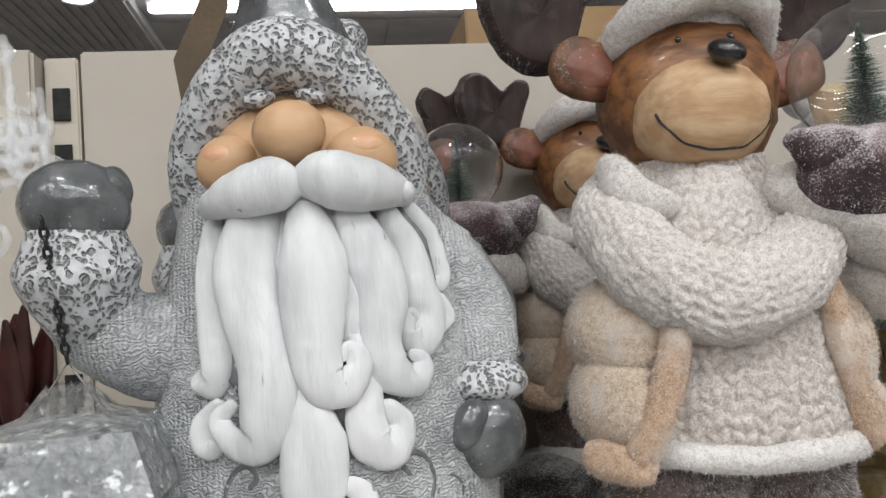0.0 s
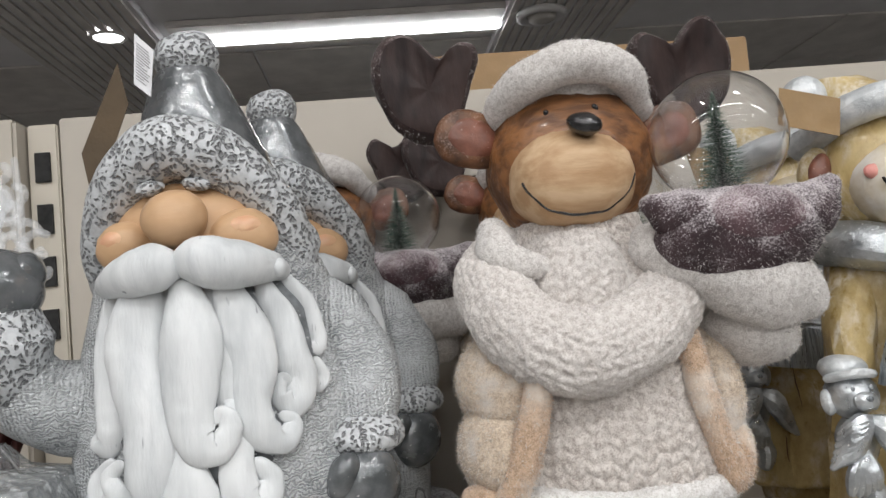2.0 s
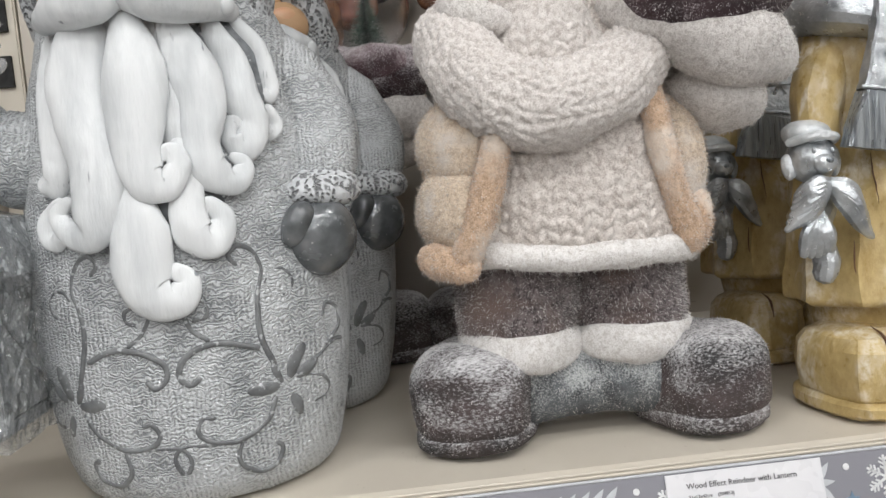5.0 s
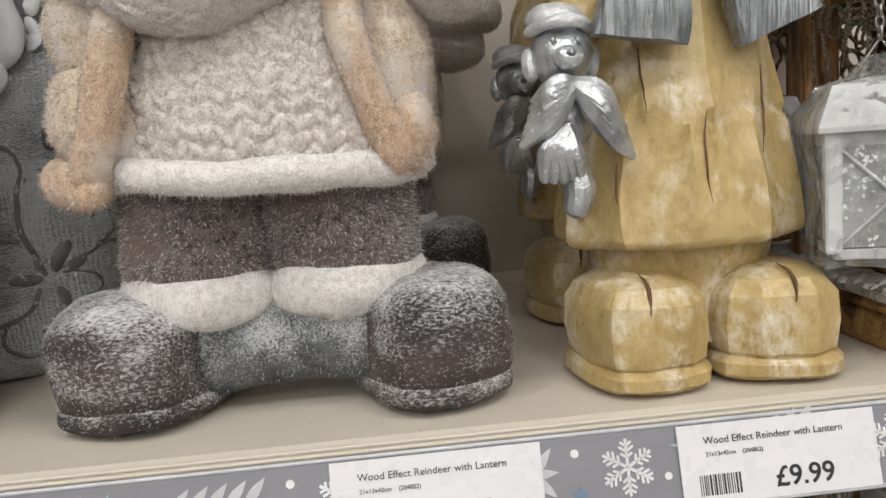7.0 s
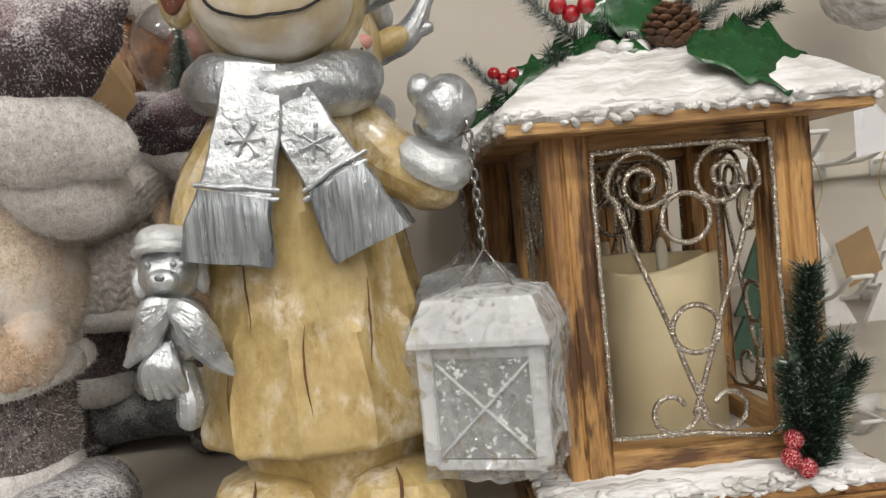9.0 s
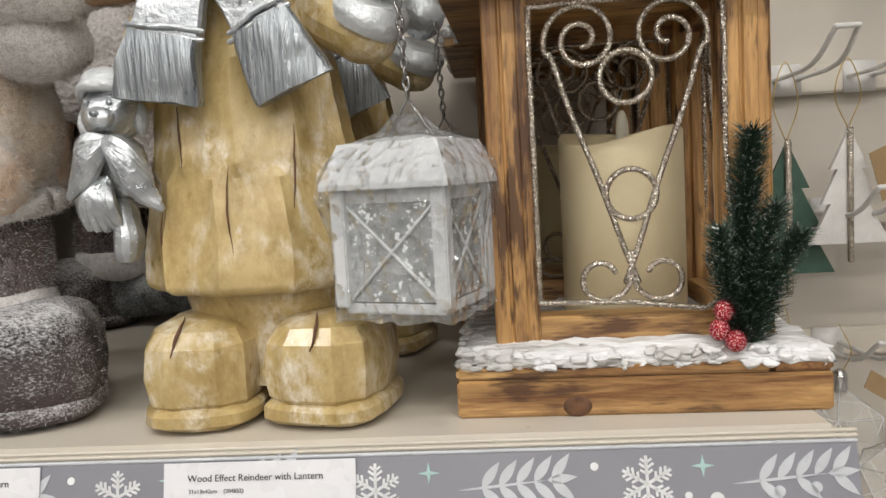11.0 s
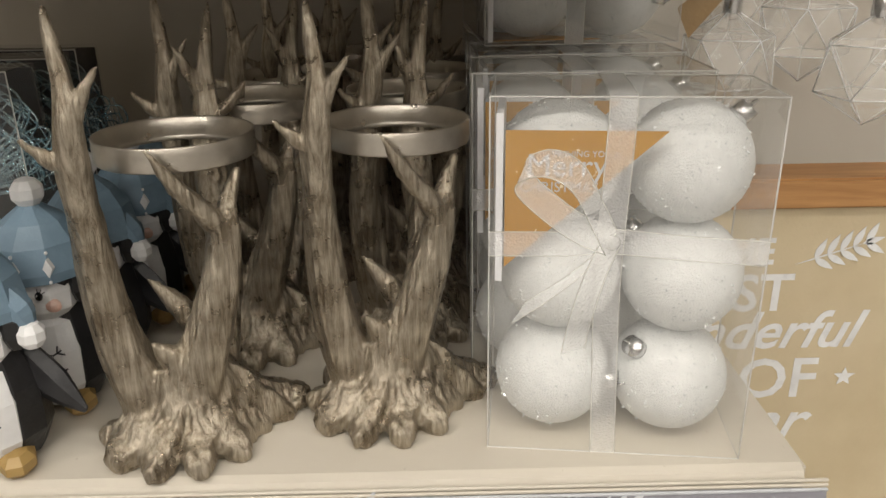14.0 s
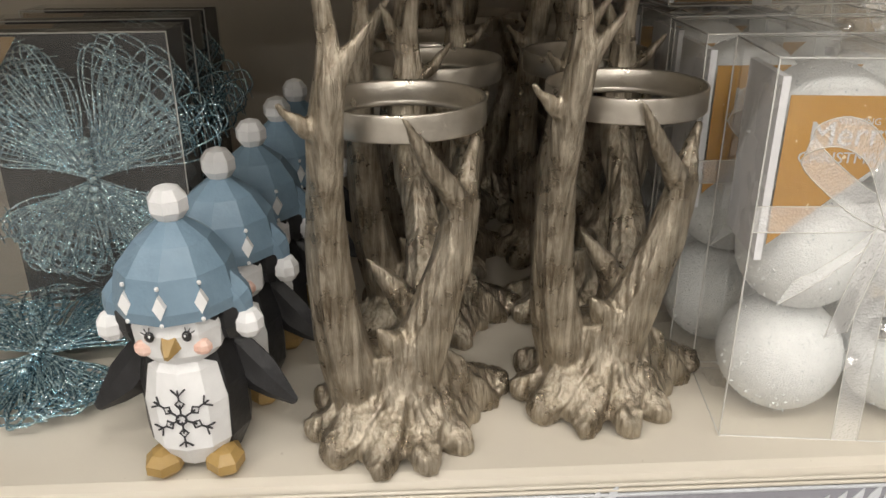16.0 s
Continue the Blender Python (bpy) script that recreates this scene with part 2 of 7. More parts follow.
def blend(nt, fac, a, b):
    node = nt.nodes.new("ShaderNodeMix")
    node.data_type = "RGBA"
    for q, s in ((fac, 0), (a, 6), (b, 7)):
        if isinstance(q, (tuple, list)):
            node.inputs[s].default_value = (*q, 1)
        elif isinstance(q, (int, float)):
            node.inputs[s].default_value = q
        else:
            nt.links.new(q, node.inputs[s])
    return node.outputs[2]


def coords(nt, stretch=(1, 1, 1), uv=False):
    tc = nt.nodes.new("ShaderNodeTexCoord")
    mp = nt.nodes.new("ShaderNodeMapping")
    mp.inputs["Scale"].default_value = stretch
    nt.links.new(tc.outputs["UV" if uv else "Object"], mp.inputs[0])
    return mp.outputs[0]


def noise_tex(nt, vec, scale, detail=4.0, rough=0.55, dist=0.0):
    n = nd(nt, "ShaderNodeTexNoise", Scale=scale, Detail=detail, Roughness=rough, Distortion=dist)
    nt.links.new(vec, n.inputs["Vector"])
    return n.outputs["Fac"]


def bump(nt, bsdf, height, strength, distance, prev=None):
    b = nd(nt, "ShaderNodeBump", Strength=strength, Distance=distance)
    nt.links.new(height, b.inputs["Height"])
    if prev is not None:
        nt.links.new(prev.outputs[0], b.inputs["Normal"])
    nt.links.new(b.outputs[0], bsdf.inputs["Normal"])
    return b


def plain(name, a, b=None, scale=60.0, rough=0.5, metal=0.0, stretch=(1, 1, 1), bump_scale=300.0, bump_depth=0.0004, fleck=None, fleck_scale=500.0, fleck_at=0.54,
          dust=None, dust_from=0.3, coat=0.0, contrast=(0.35, 0.65), sheen=0.0, spec=0.5, detail=5.0):
    """Painted or cast surface: two colours by noise, flecks of a third, dust of a fourth on what faces up, fine relief."""
    mat, nt, s = nodes_of(name)
    vec = coords(nt, stretch)
    b = b or tuple(min(1, q * 0.82) for q in a)
    col = ramp(nt, noise_tex(nt, vec, scale, detail), [(contrast[0], b), (contrast[1], a)])
    fine = noise_tex(nt, vec, bump_scale, 3.0)
    if dust:
        g = nt.nodes.new("ShaderNodeNewGeometry")
        sep = nt.nodes.new("ShaderNodeSeparateXYZ")
        nt.links.new(g.outputs["Normal"], sep.inputs[0])
        n2 = noise_tex(nt, vec, 750.0, 4.0, 0.75)
        n3 = noise_tex(nt, vec, 45.0, 3.0)
        total = math_node(nt, "ADD", math_node(nt, "MULTIPLY", sep.outputs[2], 0.14), math_node(nt, "ADD", n2, math_node(nt, "MULTIPLY", n3, 0.5)))
        col = blend(nt, ramp(nt, math_node(nt, "SUBTRACT", total, dust_from), [(0.40, (0, 0, 0)), (0.66, (1, 1, 1))]), col, dust)
    if fleck:
        col = blend(nt, ramp(nt, noise_tex(nt, vec, fleck_scale, 2.0), [(fleck_at, (0, 0, 0)), (fleck_at + 0.05, (1, 1, 1))]), col, fleck)
    nt.links.new(col, s.inputs["Base Color"])
    r = ramp(nt, noise_tex(nt, vec, scale * 1.7, 3.0), [(0.3, (rough * 0.75,) * 3), (0.7, (min(1, rough * 1.25),) * 3)])
    nt.links.new(r, s.inputs["Roughness"])
    s.inputs["Metallic"].default_value = metal
    s.inputs["Coat Weight"].default_value = coat
    s.inputs["Coat Roughness"].default_value = 0.12
    s.inputs["Sheen Weight"].default_value = sheen
    s.inputs["Specular IOR Level"].default_value = spec
    if bump_depth:
        bump(nt, s, fine, 0.8, bump_depth)
    return mat


def fleece(name, a, b, scale=420.0, depth=0.0014, blotch=None):
    """Flocked plush: tufts and fuzz."""
    mat, nt, s = nodes_of(name)
    vec = coords(nt)
    tuft = noise_tex(nt, vec, scale * 0.55, 4.0, 0.7)
    fuzz = noise_tex(nt, vec, scale * 2.2, 4.0, 0.75)
    col = ramp(nt, math_node(nt, "ADD", math_node(nt, "MULTIPLY", tuft, 0.5), math_node(nt, "MULTIPLY", fuzz, 0.5)), [(0.40, b), (0.56, a)])
    if blotch:
        col = blend(nt, ramp(nt, noise_tex(nt, vec, 26.0, 3.0), [(0.48, (0, 0, 0)), (0.66, (1, 1, 1))]), col, blotch)
    nt.links.new(col, s.inputs["Base Color"])
    s.inputs["Roughness"].default_value = 0.95
    s.inputs["Sheen Weight"].default_value = 0.4
    first = bump(nt, s, tuft, 0.8, depth)
    bump(nt, s, fuzz, 0.7, depth * 0.4, first)


def pitted(name, a, b, scale=500.0, depth=0.0018):
    """Fur cast in plaster: pale, full of small dark pits."""
    mat, nt, s = nodes_of(name)
    vec = coords(nt)
    dist = nt.nodes.new("ShaderNodeTexNoise")
    dist.inputs["Scale"].default_value = 90.0
    nt.links.new(vec, dist.inputs["Vector"])
    add = nt.nodes.new("ShaderNodeMixRGB")
    add.blend_type = "ADD"
    add.inputs[0].default_value = 0.012
    nt.links.new(vec, add.inputs[1])
    nt.links.new(dist.outputs["Color"], add.inputs[2])
    vo = nd(nt, "ShaderNodeTexVoronoi", Scale=scale, Randomness=1.0)
    nt.links.new(add.outputs[0], vo.inputs["Vector"])
    n = noise_tex(nt, vec, 130.0, 4.0, 0.6)
    pit = math_node(nt, "ADD", vo.outputs["Distance"], math_node(nt, "MULTIPLY", math_node(nt, "SUBTRACT", n, 0.5), 0.45))
    k = ramp(nt, pit, [(0.24, (0, 0, 0)), (0.50, (1, 1, 1))])
    col = blend(nt, k, b, ramp(nt, n, [(0.4, tuple(q * 0.8 for q in a)), (0.6, a)]))
    nt.links.new(col, s.inputs["Base Color"])
    s.inputs["Roughness"].default_value = 0.55
    bump(nt, s, k, 1.0, depth)


def scratched(name, a, b, rough=0.5, uv_scale=(700, 90), depth=0.0008, dry=None):
    """Combed plaster: fine grooves along the UV map, crossed by a weave, dry-brushed."""
    mat, nt, s = nodes_of(name)
    vec = coords(nt)
    w1 = nt.nodes.new("ShaderNodeTexWave")
    w1.bands_direction = "Z"
    w1.inputs["Scale"].default_value = 120.0
    w1.inputs["Distortion"].default_value = 15.0
    w1.inputs["Detail"].default_value = 3.0
    w1.inputs["Detail Scale"].default_value = 1.5
    nt.links.new(vec, w1.inputs[0])
    w2 = nt.nodes.new("ShaderNodeTexWave")
    w2.bands_direction = "X"
    w2.inputs["Scale"].default_value = 110.0
    w2.inputs["Distortion"].default_value = 5.0
    nt.links.new(vec, w2.inputs[0])
    patch = ramp(nt, noise_tex(nt, vec, 22.0, 2.0), [(0.45, (0, 0, 0)), (0.55, (1, 1, 1))])
    h = math_node(nt, "ADD", w1.outputs["Fac"], math_node(nt, "MULTIPLY", math_node(nt, "MULTIPLY", w2.outputs["Fac"], patch), 0.8))
    n = noise_tex(nt, vec, 35.0, 5.0, 0.65)
    mixv = math_node(nt, "ADD", math_node(nt, "MULTIPLY", h, 0.25), math_node(nt, "MULTIPLY", n, 0.9))
    col = ramp(nt, mixv, [(0.36, b), (0.72, a)])
    nt.links.new(col, s.inputs["Base Color"])
    s.inputs["Roughness"].default_value = rough
    bump(nt, s, h, 0.8, depth)


def wood(name, a, b, axis="x", scale=60.0, rough=0.5, depth=0.0008, coat=0.0, burnt=None):
    """Grain drawn out along one axis."""
    mat, nt, s = nodes_of(name)
    k = {"x": (0.08, 1, 1), "z": (1, 1, 0.08), "y": (1, 0.08, 1)}[axis]
    vec = coords(nt, k)
    g = noise_tex(nt, vec, scale, 6.0, 0.65, 0.6)
    f = noise_tex(nt, vec, scale * 6, 4.0, 0.6)
    col = ramp(nt, math_node(nt, "ADD", math_node(nt, "MULTIPLY", g, 0.75), math_node(nt, "MULTIPLY", f, 0.25)), [(0.36, b), (0.5, tuple((p + q) / 2 for p, q in zip(a, b))), (0.62, a)])
    if burnt:
        wide = coords(nt, tuple(0.3 if q < 0.5 else 1 for q in k))
        scorch = math_node(nt, "ADD", noise_tex(nt, wide, 42.0, 4.0, 0.6), math_node(nt, "MULTIPLY", math_node(nt, "SUBTRACT", f, 0.5), 0.5))
        col = blend(nt, ramp(nt, scorch, [(0.53, (0, 0, 0)), (0.64, (0.9, 0.9, 0.9))]), col, burnt)
    nt.links.new(col, s.inputs["Base Color"])
    s.inputs["Roughness"].default_value = rough
    s.inputs["Coat Weight"].default_value = coat
    s.inputs["Coat Roughness"].default_value = 0.15
    bump(nt, s, g, 0.6, depth)


def glass(name, tint=(1, 1, 1), rough=0.02, crinkle=0.0, alpha=0.12, scale=60.0, rim=0.5, base=0.03, power=3.0):
    """Thin clear sheet: mostly see-through, with real gloss."""
    mat, nt, s = nodes_of(name)
    s.inputs["Base Color"].default_value = (*tint, 1)
    s.inputs["Roughness"].default_value = rough
    s.inputs["IOR"].default_value = 1.45
    s.inputs["Specular IOR Level"].default_value = 0.6
    vec = coords(nt)
    gl = nt.nodes.new("ShaderNodeBsdfGlossy")
    gl.inputs["Roughness"].default_value = rough
    tr = nt.nodes.new("ShaderNodeBsdfTransparent")
    tr.inputs[0].default_value = (*[1 - (1 - q) * 0.5 for q in tint], 1)
    df = nt.nodes.new("ShaderNodeBsdfDiffuse")
    df.inputs[0].default_value = (*tint, 1)
    fr = nt.nodes.new("ShaderNodeLayerWeight")
    fr.inputs[0].default_value = 0.5
    gloss = math_node(nt, "ADD", math_node(nt, "MULTIPLY", math_node(nt, "POWER", fr.outputs["Facing"], power), rim), base)
    m1, m2 = nt.nodes.new("ShaderNodeMixShader"), nt.nodes.new("ShaderNodeMixShader")
    m1.inputs[0].default_value = alpha
    nt.links.new(tr.outputs[0], m1.inputs[1])
    nt.links.new(df.outputs[0], m1.inputs[2])
    nt.links.new(gloss, m2.inputs[0])
    nt.links.new(m1.outputs[0], m2.inputs[1])
    nt.links.new(gl.outputs[0], m2.inputs[2])
    nt.links.new(m2.outputs[0], nt.nodes["Material Output"].inputs[0])
    if crinkle:
        b = nd(nt, "ShaderNodeBump", Strength=1.0, Distance=crinkle)
        vo = nd(nt, "ShaderNodeTexVoronoi", Scale=scale)
        nt.links.new(vec, vo.inputs["Vector"])
        nt.links.new(vo.outputs["Distance"], b.inputs["Height"])
        for q in (gl, df, fr):
            nt.links.new(b.outputs[0], q.inputs["Normal"])


def glow(name, color, strength):
    mat, nt, s = nodes_of(name)
    s.inputs["Base Color"].default_value = (*color, 1)
    s.inputs["Emission Color"].default_value = (*color, 1)
    s.inputs["Emission Strength"].default_value = strength


# shop fittings
plain("cream_metal", (0.60, 0.555, 0.475), (0.56, 0.515, 0.435), scale=8, rough=0.42, bump_depth=0.00008, fleck=(0.45, 0.4, 0.33), fleck_scale=160, fleck_at=0.72)
plain("back_panel", (0.53, 0.49, 0.425), (0.49, 0.45, 0.39), scale=5, rough=0.6, bump_depth=0.0001)
plain("dark_slot", (0.02, 0.02, 0.02), rough=0.8)
plain("ceiling_paint", (0.80, 0.79, 0.80), (0.72, 0.71, 0.72), scale=3, rough=0.9)
plain("ceiling_slat", (0.76, 0.73, 0.70), scale=6, rough=0.6)
plain("shop_wall", (0.62, 0.60, 0.57), scale=2, rough=0.9)
plain("shop_floor", (0.40, 0.385, 0.37), scale=4, rough=0.4)
plain("cardboard", (0.42, 0.28, 0.15), scale=15, rough=0.9)
glow("tube_white", (1.0, 0.98, 0.95), 20.0)
plain("strip_grey", (0.25, 0.25, 0.28), (0.235, 0.235, 0.265), scale=12, rough=0.22, bump_depth=0.00003, spec=0.6)
plain("print_white", (0.78, 0.79, 0.80), scale=30, rough=0.3, bump_depth=0)
plain("print_pale", (0.56, 0.58, 0.61), scale=30, rough=0.3, bump_depth=0)
plain("print_blue", (0.16, 0.25, 0.36), scale=30, rough=0.3, bump_depth=0)
plain("print_green", (0.40, 0.58, 0.56), scale=30, rough=0.3, bump_depth=0)
plain("label_paper", (0.74, 0.74, 0.76), (0.70, 0.70, 0.73), scale=20, rough=0.28, bump_depth=0.00005)
plain("print_grey", (0.25, 0.25, 0.26), rough=0.5, bump_depth=0)
plain("ink", (0.03, 0.03, 0.035), rough=0.5, bump_depth=0)
plain("wire_white", (0.72, 0.71, 0.68), scale=40, rough=0.35, bump_depth=0)
# gnome
pitted("gnome_fur", (0.60, 0.62, 0.64), (0.27, 0.275, 0.285), scale=300.0, depth=0.0040)
scratched("gnome_robe", (0.61, 0.63, 0.645), (0.21, 0.225, 0.235), depth=0.0012)
plain("gnome_beard", (0.71, 0.73, 0.74), (0.55, 0.575, 0.59), scale=40, rough=0.5, stretch=(1, 1, 0.16), bump_scale=260, bump_depth=0.0009, contrast=(0.36, 0.56), fleck=(0.30, 0.32, 0.34), fleck_scale=170, fleck_at=0.71)
# dark tone painted in for the shade in the beard's gaps
plain("beard_gap_shade", (0.26, 0.275, 0.29), (0.12, 0.13, 0.14), scale=90, rough=0.6, fleck=(0.55, 0.57, 0.58), fleck_scale=240, fleck_at=0.6)
plain("gnome_hat", (0.22, 0.23, 0.24), (0.09, 0.10, 0.105), scale=45, rough=0.24, metal=0.35, coat=0.5, fleck=(0.6, 0.6, 0.6), fleck_scale=300, fleck_at=0.7)
plain("gnome_skin", (0.62, 0.40, 0.23), (0.52, 0.33, 0.18), scale=40, rough=0.5, coat=0.08, stretch=(0.25, 1, 1), bump_scale=180, bump_depth=0.0005)
plain("gnome_blush", (0.64, 0.345, 0.205), (0.62, 0.39, 0.225), scale=70, rough=0.4, coat=0.3)
plain("vine_dark", (0.21, 0.22, 0.225), (0.10, 0.105, 0.11), scale=60, rough=0.35, coat=0.3, fleck=(0.45, 0.47, 0.48), fleck_scale=200, fleck_at=0.62)
# moose
plain("moose_fur", (0.27, 0.118, 0.042), (0.105, 0.043, 0.016), scale=95, rough=0.45, stretch=(0.13, 1, 1), bump_scale=190, bump_depth=0.0014, coat=0.15, contrast=(0.41, 0.60))
plain("moose_muzzle", (0.58, 0.41, 0.25), (0.42, 0.26, 0.135), scale=70, rough=0.72, stretch=(0.16, 1, 1), bump_scale=260, bump_depth=0.0006, contrast=(0.4, 0.6))
plain("moose_ear", (0.25, 0.095, 0.060), (0.13, 0.048, 0.030), scale=60, rough=0.45, coat=0.1, fleck=(0.50, 0.36, 0.30), fleck_scale=420, fleck_at=0.68)
plain("moose_antler", (0.040, 0.024, 0.021), (0.014, 0.008, 0.008), scale=60, rough=0.55, stretch=(1, 1, 0.3), bump_depth=0.0006, dust=(0.20, 0.15, 0.14), dust_from=0.60, spec=0.2)
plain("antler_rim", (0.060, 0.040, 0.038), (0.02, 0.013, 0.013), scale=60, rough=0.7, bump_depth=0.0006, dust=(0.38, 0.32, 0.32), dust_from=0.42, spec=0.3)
plain("ear_edge", (0.20, 0.085, 0.035), (0.06, 0.025, 0.012), scale=60, rough=0.5, dust=(0.55, 0.42, 0.36), dust_from=0.42)
plain("moose_palm", (0.125, 0.070, 0.080), (0.055, 0.030, 0.036), scale=40, rough=0.6, dust=(0.56, 0.50, 0.52), dust_from=0.34, bump_depth=0.0006, bump_scale=600)
plain("moose_mitten", (0.060, 0.034, 0.040), (0.022, 0.012, 0.015), scale=40, rough=0.75, dust=(0.66, 0.61, 0.63), dust_from=0.33, bump_depth=0.0008, bump_scale=600)
plain("moose_boot", (0.075, 0.055, 0.054), (0.012, 0.011, 0.012), scale=28, rough=0.7, stretch=(0.4, 1, 1), dust=(0.58, 0.58, 0.59), dust_from=0.33, bump_depth=0.001, bump_scale=700)
plain("boot_bridge", (0.12, 0.13, 0.14), (0.05, 0.055, 0.06), scale=60, rough=0.9, dust=(0.5, 0.52, 0.52), dust_from=0.29, bump_depth=0.0012, bump_scale=700)
fleece("moose_pants", (0.21, 0.175, 0.175), (0.026, 0.019, 0.019), scale=330, blotch=(0.15, 0.105, 0.09))
fleece("moose_knit", (0.72, 0.675, 0.635), (0.40, 0.35, 0.315), scale=380, depth=0.0010)
fleece("moose_cowl", (0.74, 0.705, 0.675), (0.47, 0.425, 0.395), scale=380, depth=0.0010)
fleece("moose_white", (0.79, 0.765, 0.74), (0.48, 0.445, 0.42))
fleece("cuff_white", (0.82, 0.805, 0.79), (0.56, 0.53, 0.50))
fleece("moose_vest", (0.80, 0.68, 0.54), (0.50, 0.38, 0.27), depth=0.0017, blotch=(0.80, 0.75, 0.70))
fleece("moose_trim", (0.72, 0.53, 0.375), (0.44, 0.29, 0.185), depth=0.0017, blotch=(0.76, 0.67, 0.58))
plain("black_gloss", (0.012, 0.012, 0.013), rough=0.2, coat=0.5)
glass("globe_glass", (0.96, 0.97, 0.98), 0.0, alpha=0.012, rim=1.0, base=0.055, power=2.3)
plain("bristle_green", (0.03, 0.075, 0.045), (0.012, 0.035, 0.022), scale=200, rough=0.6, fleck=(0.5, 0.55, 0.5), fleck_scale=700, fleck_at=0.57)
# reindeer
def dry_brushed(name, a, b, white, rough):
    """Glazed paint on carved wood: streaks of two tones, worn white on some facets, glossy."""
    mat, nt, q = nodes_of(name)
    vec = coords(nt, (1, 1, 0.6))
    n1 = noise_tex(nt, vec, 30.0, 6.0, 0.65)
    n2 = noise_tex(nt, vec, 160.0, 5.0, 0.7)
    col = ramp(nt, math_node(nt, "ADD", math_node(nt, "MULTIPLY", n1, 0.6), math_node(nt, "MULTIPLY", n2, 0.4)), [(0.38, b), (0.58, a)])
    n3 = noise_tex(nt, vec, 38.0, 3.0, 0.6, 1.2)
    vo = nd(nt, "ShaderNodeTexVoronoi", Scale=17.0)
    vo.feature = "DISTANCE_TO_EDGE"
    off = nd(nt, "ShaderNodeVectorMath")
    nt.links.new(vec, off.inputs[0])
    wob = nd(nt, "ShaderNodeTexNoise", Scale=60.0)
    nt.links.new(vec, wob.inputs["Vector"])
    sc = nt.nodes.new("ShaderNodeVectorMath")
    sc.operation = "SCALE"
    sc.inputs["Scale"].default_value = 0.03
    nt.links.new(wob.outputs["Color"], sc.inputs[0])
    nt.links.new(sc.outputs[0], off.inputs[1])
    nt.links.new(off.outputs[0], vo.inputs["Vector"])
    edge = math_node(nt, "MULTIPLY", ramp(nt, vo.outputs["Distance"], [(0.02, (1, 1, 1)), (0.20, (0, 0, 0))]), ramp(nt, n3, [(0.42, (0, 0, 0)), (0.56, (1, 1, 1))]))
    facet = ramp(nt, vo.outputs["Distance"], [(0.0, (1, 1, 1)), (0.25, (0, 0, 0))])
    w = math_node(nt, "MULTIPLY", math_node(nt, "MULTIPLY", edge, ramp(nt, n2, [(0.38, (0, 0, 0)), (0.60, (1, 1, 1))])), 0.75)
    nt.links.new(blend(nt, w, col, white), q.inputs["Base Color"])
    nt.links.new(ramp(nt, n2, [(0.3, (rough * 0.7,) * 3), (0.7, (rough * 1.5,) * 3)]), q.inputs["Roughness"])
    q.inputs["Coat Weight"].default_value = 0.35
    q.inputs["Coat Roughness"].default_value = 0.16
    first = bump(nt, q, facet, 0.5, 0.0016)
    bump(nt, q, n2, 0.7, 0.0012, first)


dry_brushed("deer_wood", (0.54, 0.41, 0.185), (0.37, 0.26, 0.095), (0.76, 0.72, 0.63), 0.34)
plain("deer_face", (0.72, 0.68, 0.62), (0.52, 0.42, 0.25), scale=34, rough=0.4, coat=0.3, bump_depth=0.0005)
plain("silver_paint", (0.62, 0.65, 0.67), (0.34, 0.36, 0.38), scale=60, rough=0.34, metal=0.75, bump_scale=200, bump_depth=0.0016, fleck=(0.85, 0.87, 0.88), fleck_scale=380, fleck_at=0.66)
plain("silver_groove", (0.42, 0.45, 0.47), (0.2, 0.22, 0.24), scale=260, rough=0.32, metal=0.7, stretch=(1, 1, 0.06), bump_scale=260, bump_depth=0.003)
plain("silver_frost", (0.72, 0.74, 0.75), (0.5, 0.53, 0.55), scale=90, rough=0.5, metal=0.35, bump_scale=400, bump_depth=0.001)
plain("pink_paint", (0.66, 0.25, 0.22), (0.6, 0.3, 0.25), rough=0.4)
plain("steel_chain", (0.32, 0.31, 0.30), scale=80, rough=0.3, metal=0.9)
plain("dark_chain", (0.05, 0.05, 0.05), scale=80, rough=0.35, metal=0.7)
plain("lantern_white", (0.60, 0.61, 0.61), (0.48, 0.49, 0.50), scale=40, rough=0.4)
# the white flecks paint in bright highlights of the crinkled film
plain("lantern_grey_glint", (0.34, 0.355, 0.36), (0.15, 0.16, 0.165), scale=45, rough=0.3, metal=0.3, bump_scale=140, bump_depth=0.003, fleck=(0.78, 0.80, 0.81), fleck_scale=110, fleck_at=0.60)
plain("frosted_pane", (0.36, 0.37, 0.37), (0.20, 0.21, 0.21), scale=60, rough=0.25, fleck=(0.8, 0.82, 0.83), fleck_scale=260, fleck_at=0.6)
glass("wrap_film", (0.93, 0.95, 0.96), 0.06, crinkle=0.012, alpha=0.10, scale=120, rim=0.6, base=0.09)
# candle lantern
wood("lantern_wood_x", (0.64, 0.39, 0.15), (0.16, 0.065, 0.02), "x", 85, 0.5, depth=0.002, coat=0.1, burnt=(0.07, 0.028, 0.012))
wood("lantern_wood_z", (0.60, 0.345, 0.125), (0.17, 0.07, 0.022), "z", 85, 0.5, depth=0.002, coat=0.1, burnt=(0.06, 0.024, 0.010))
wood("lantern_wood_y", (0.42, 0.21, 0.075), (0.11, 0.045, 0.017), "y", 70, 0.5)
plain("snow_paint", (0.80, 0.80, 0.80), (0.58, 0.57, 0.55), scale=80, rough=0.7, bump_scale=110, bump_depth=0.010, stretch=(0.3, 1, 1), contrast=(0.4, 0.55))
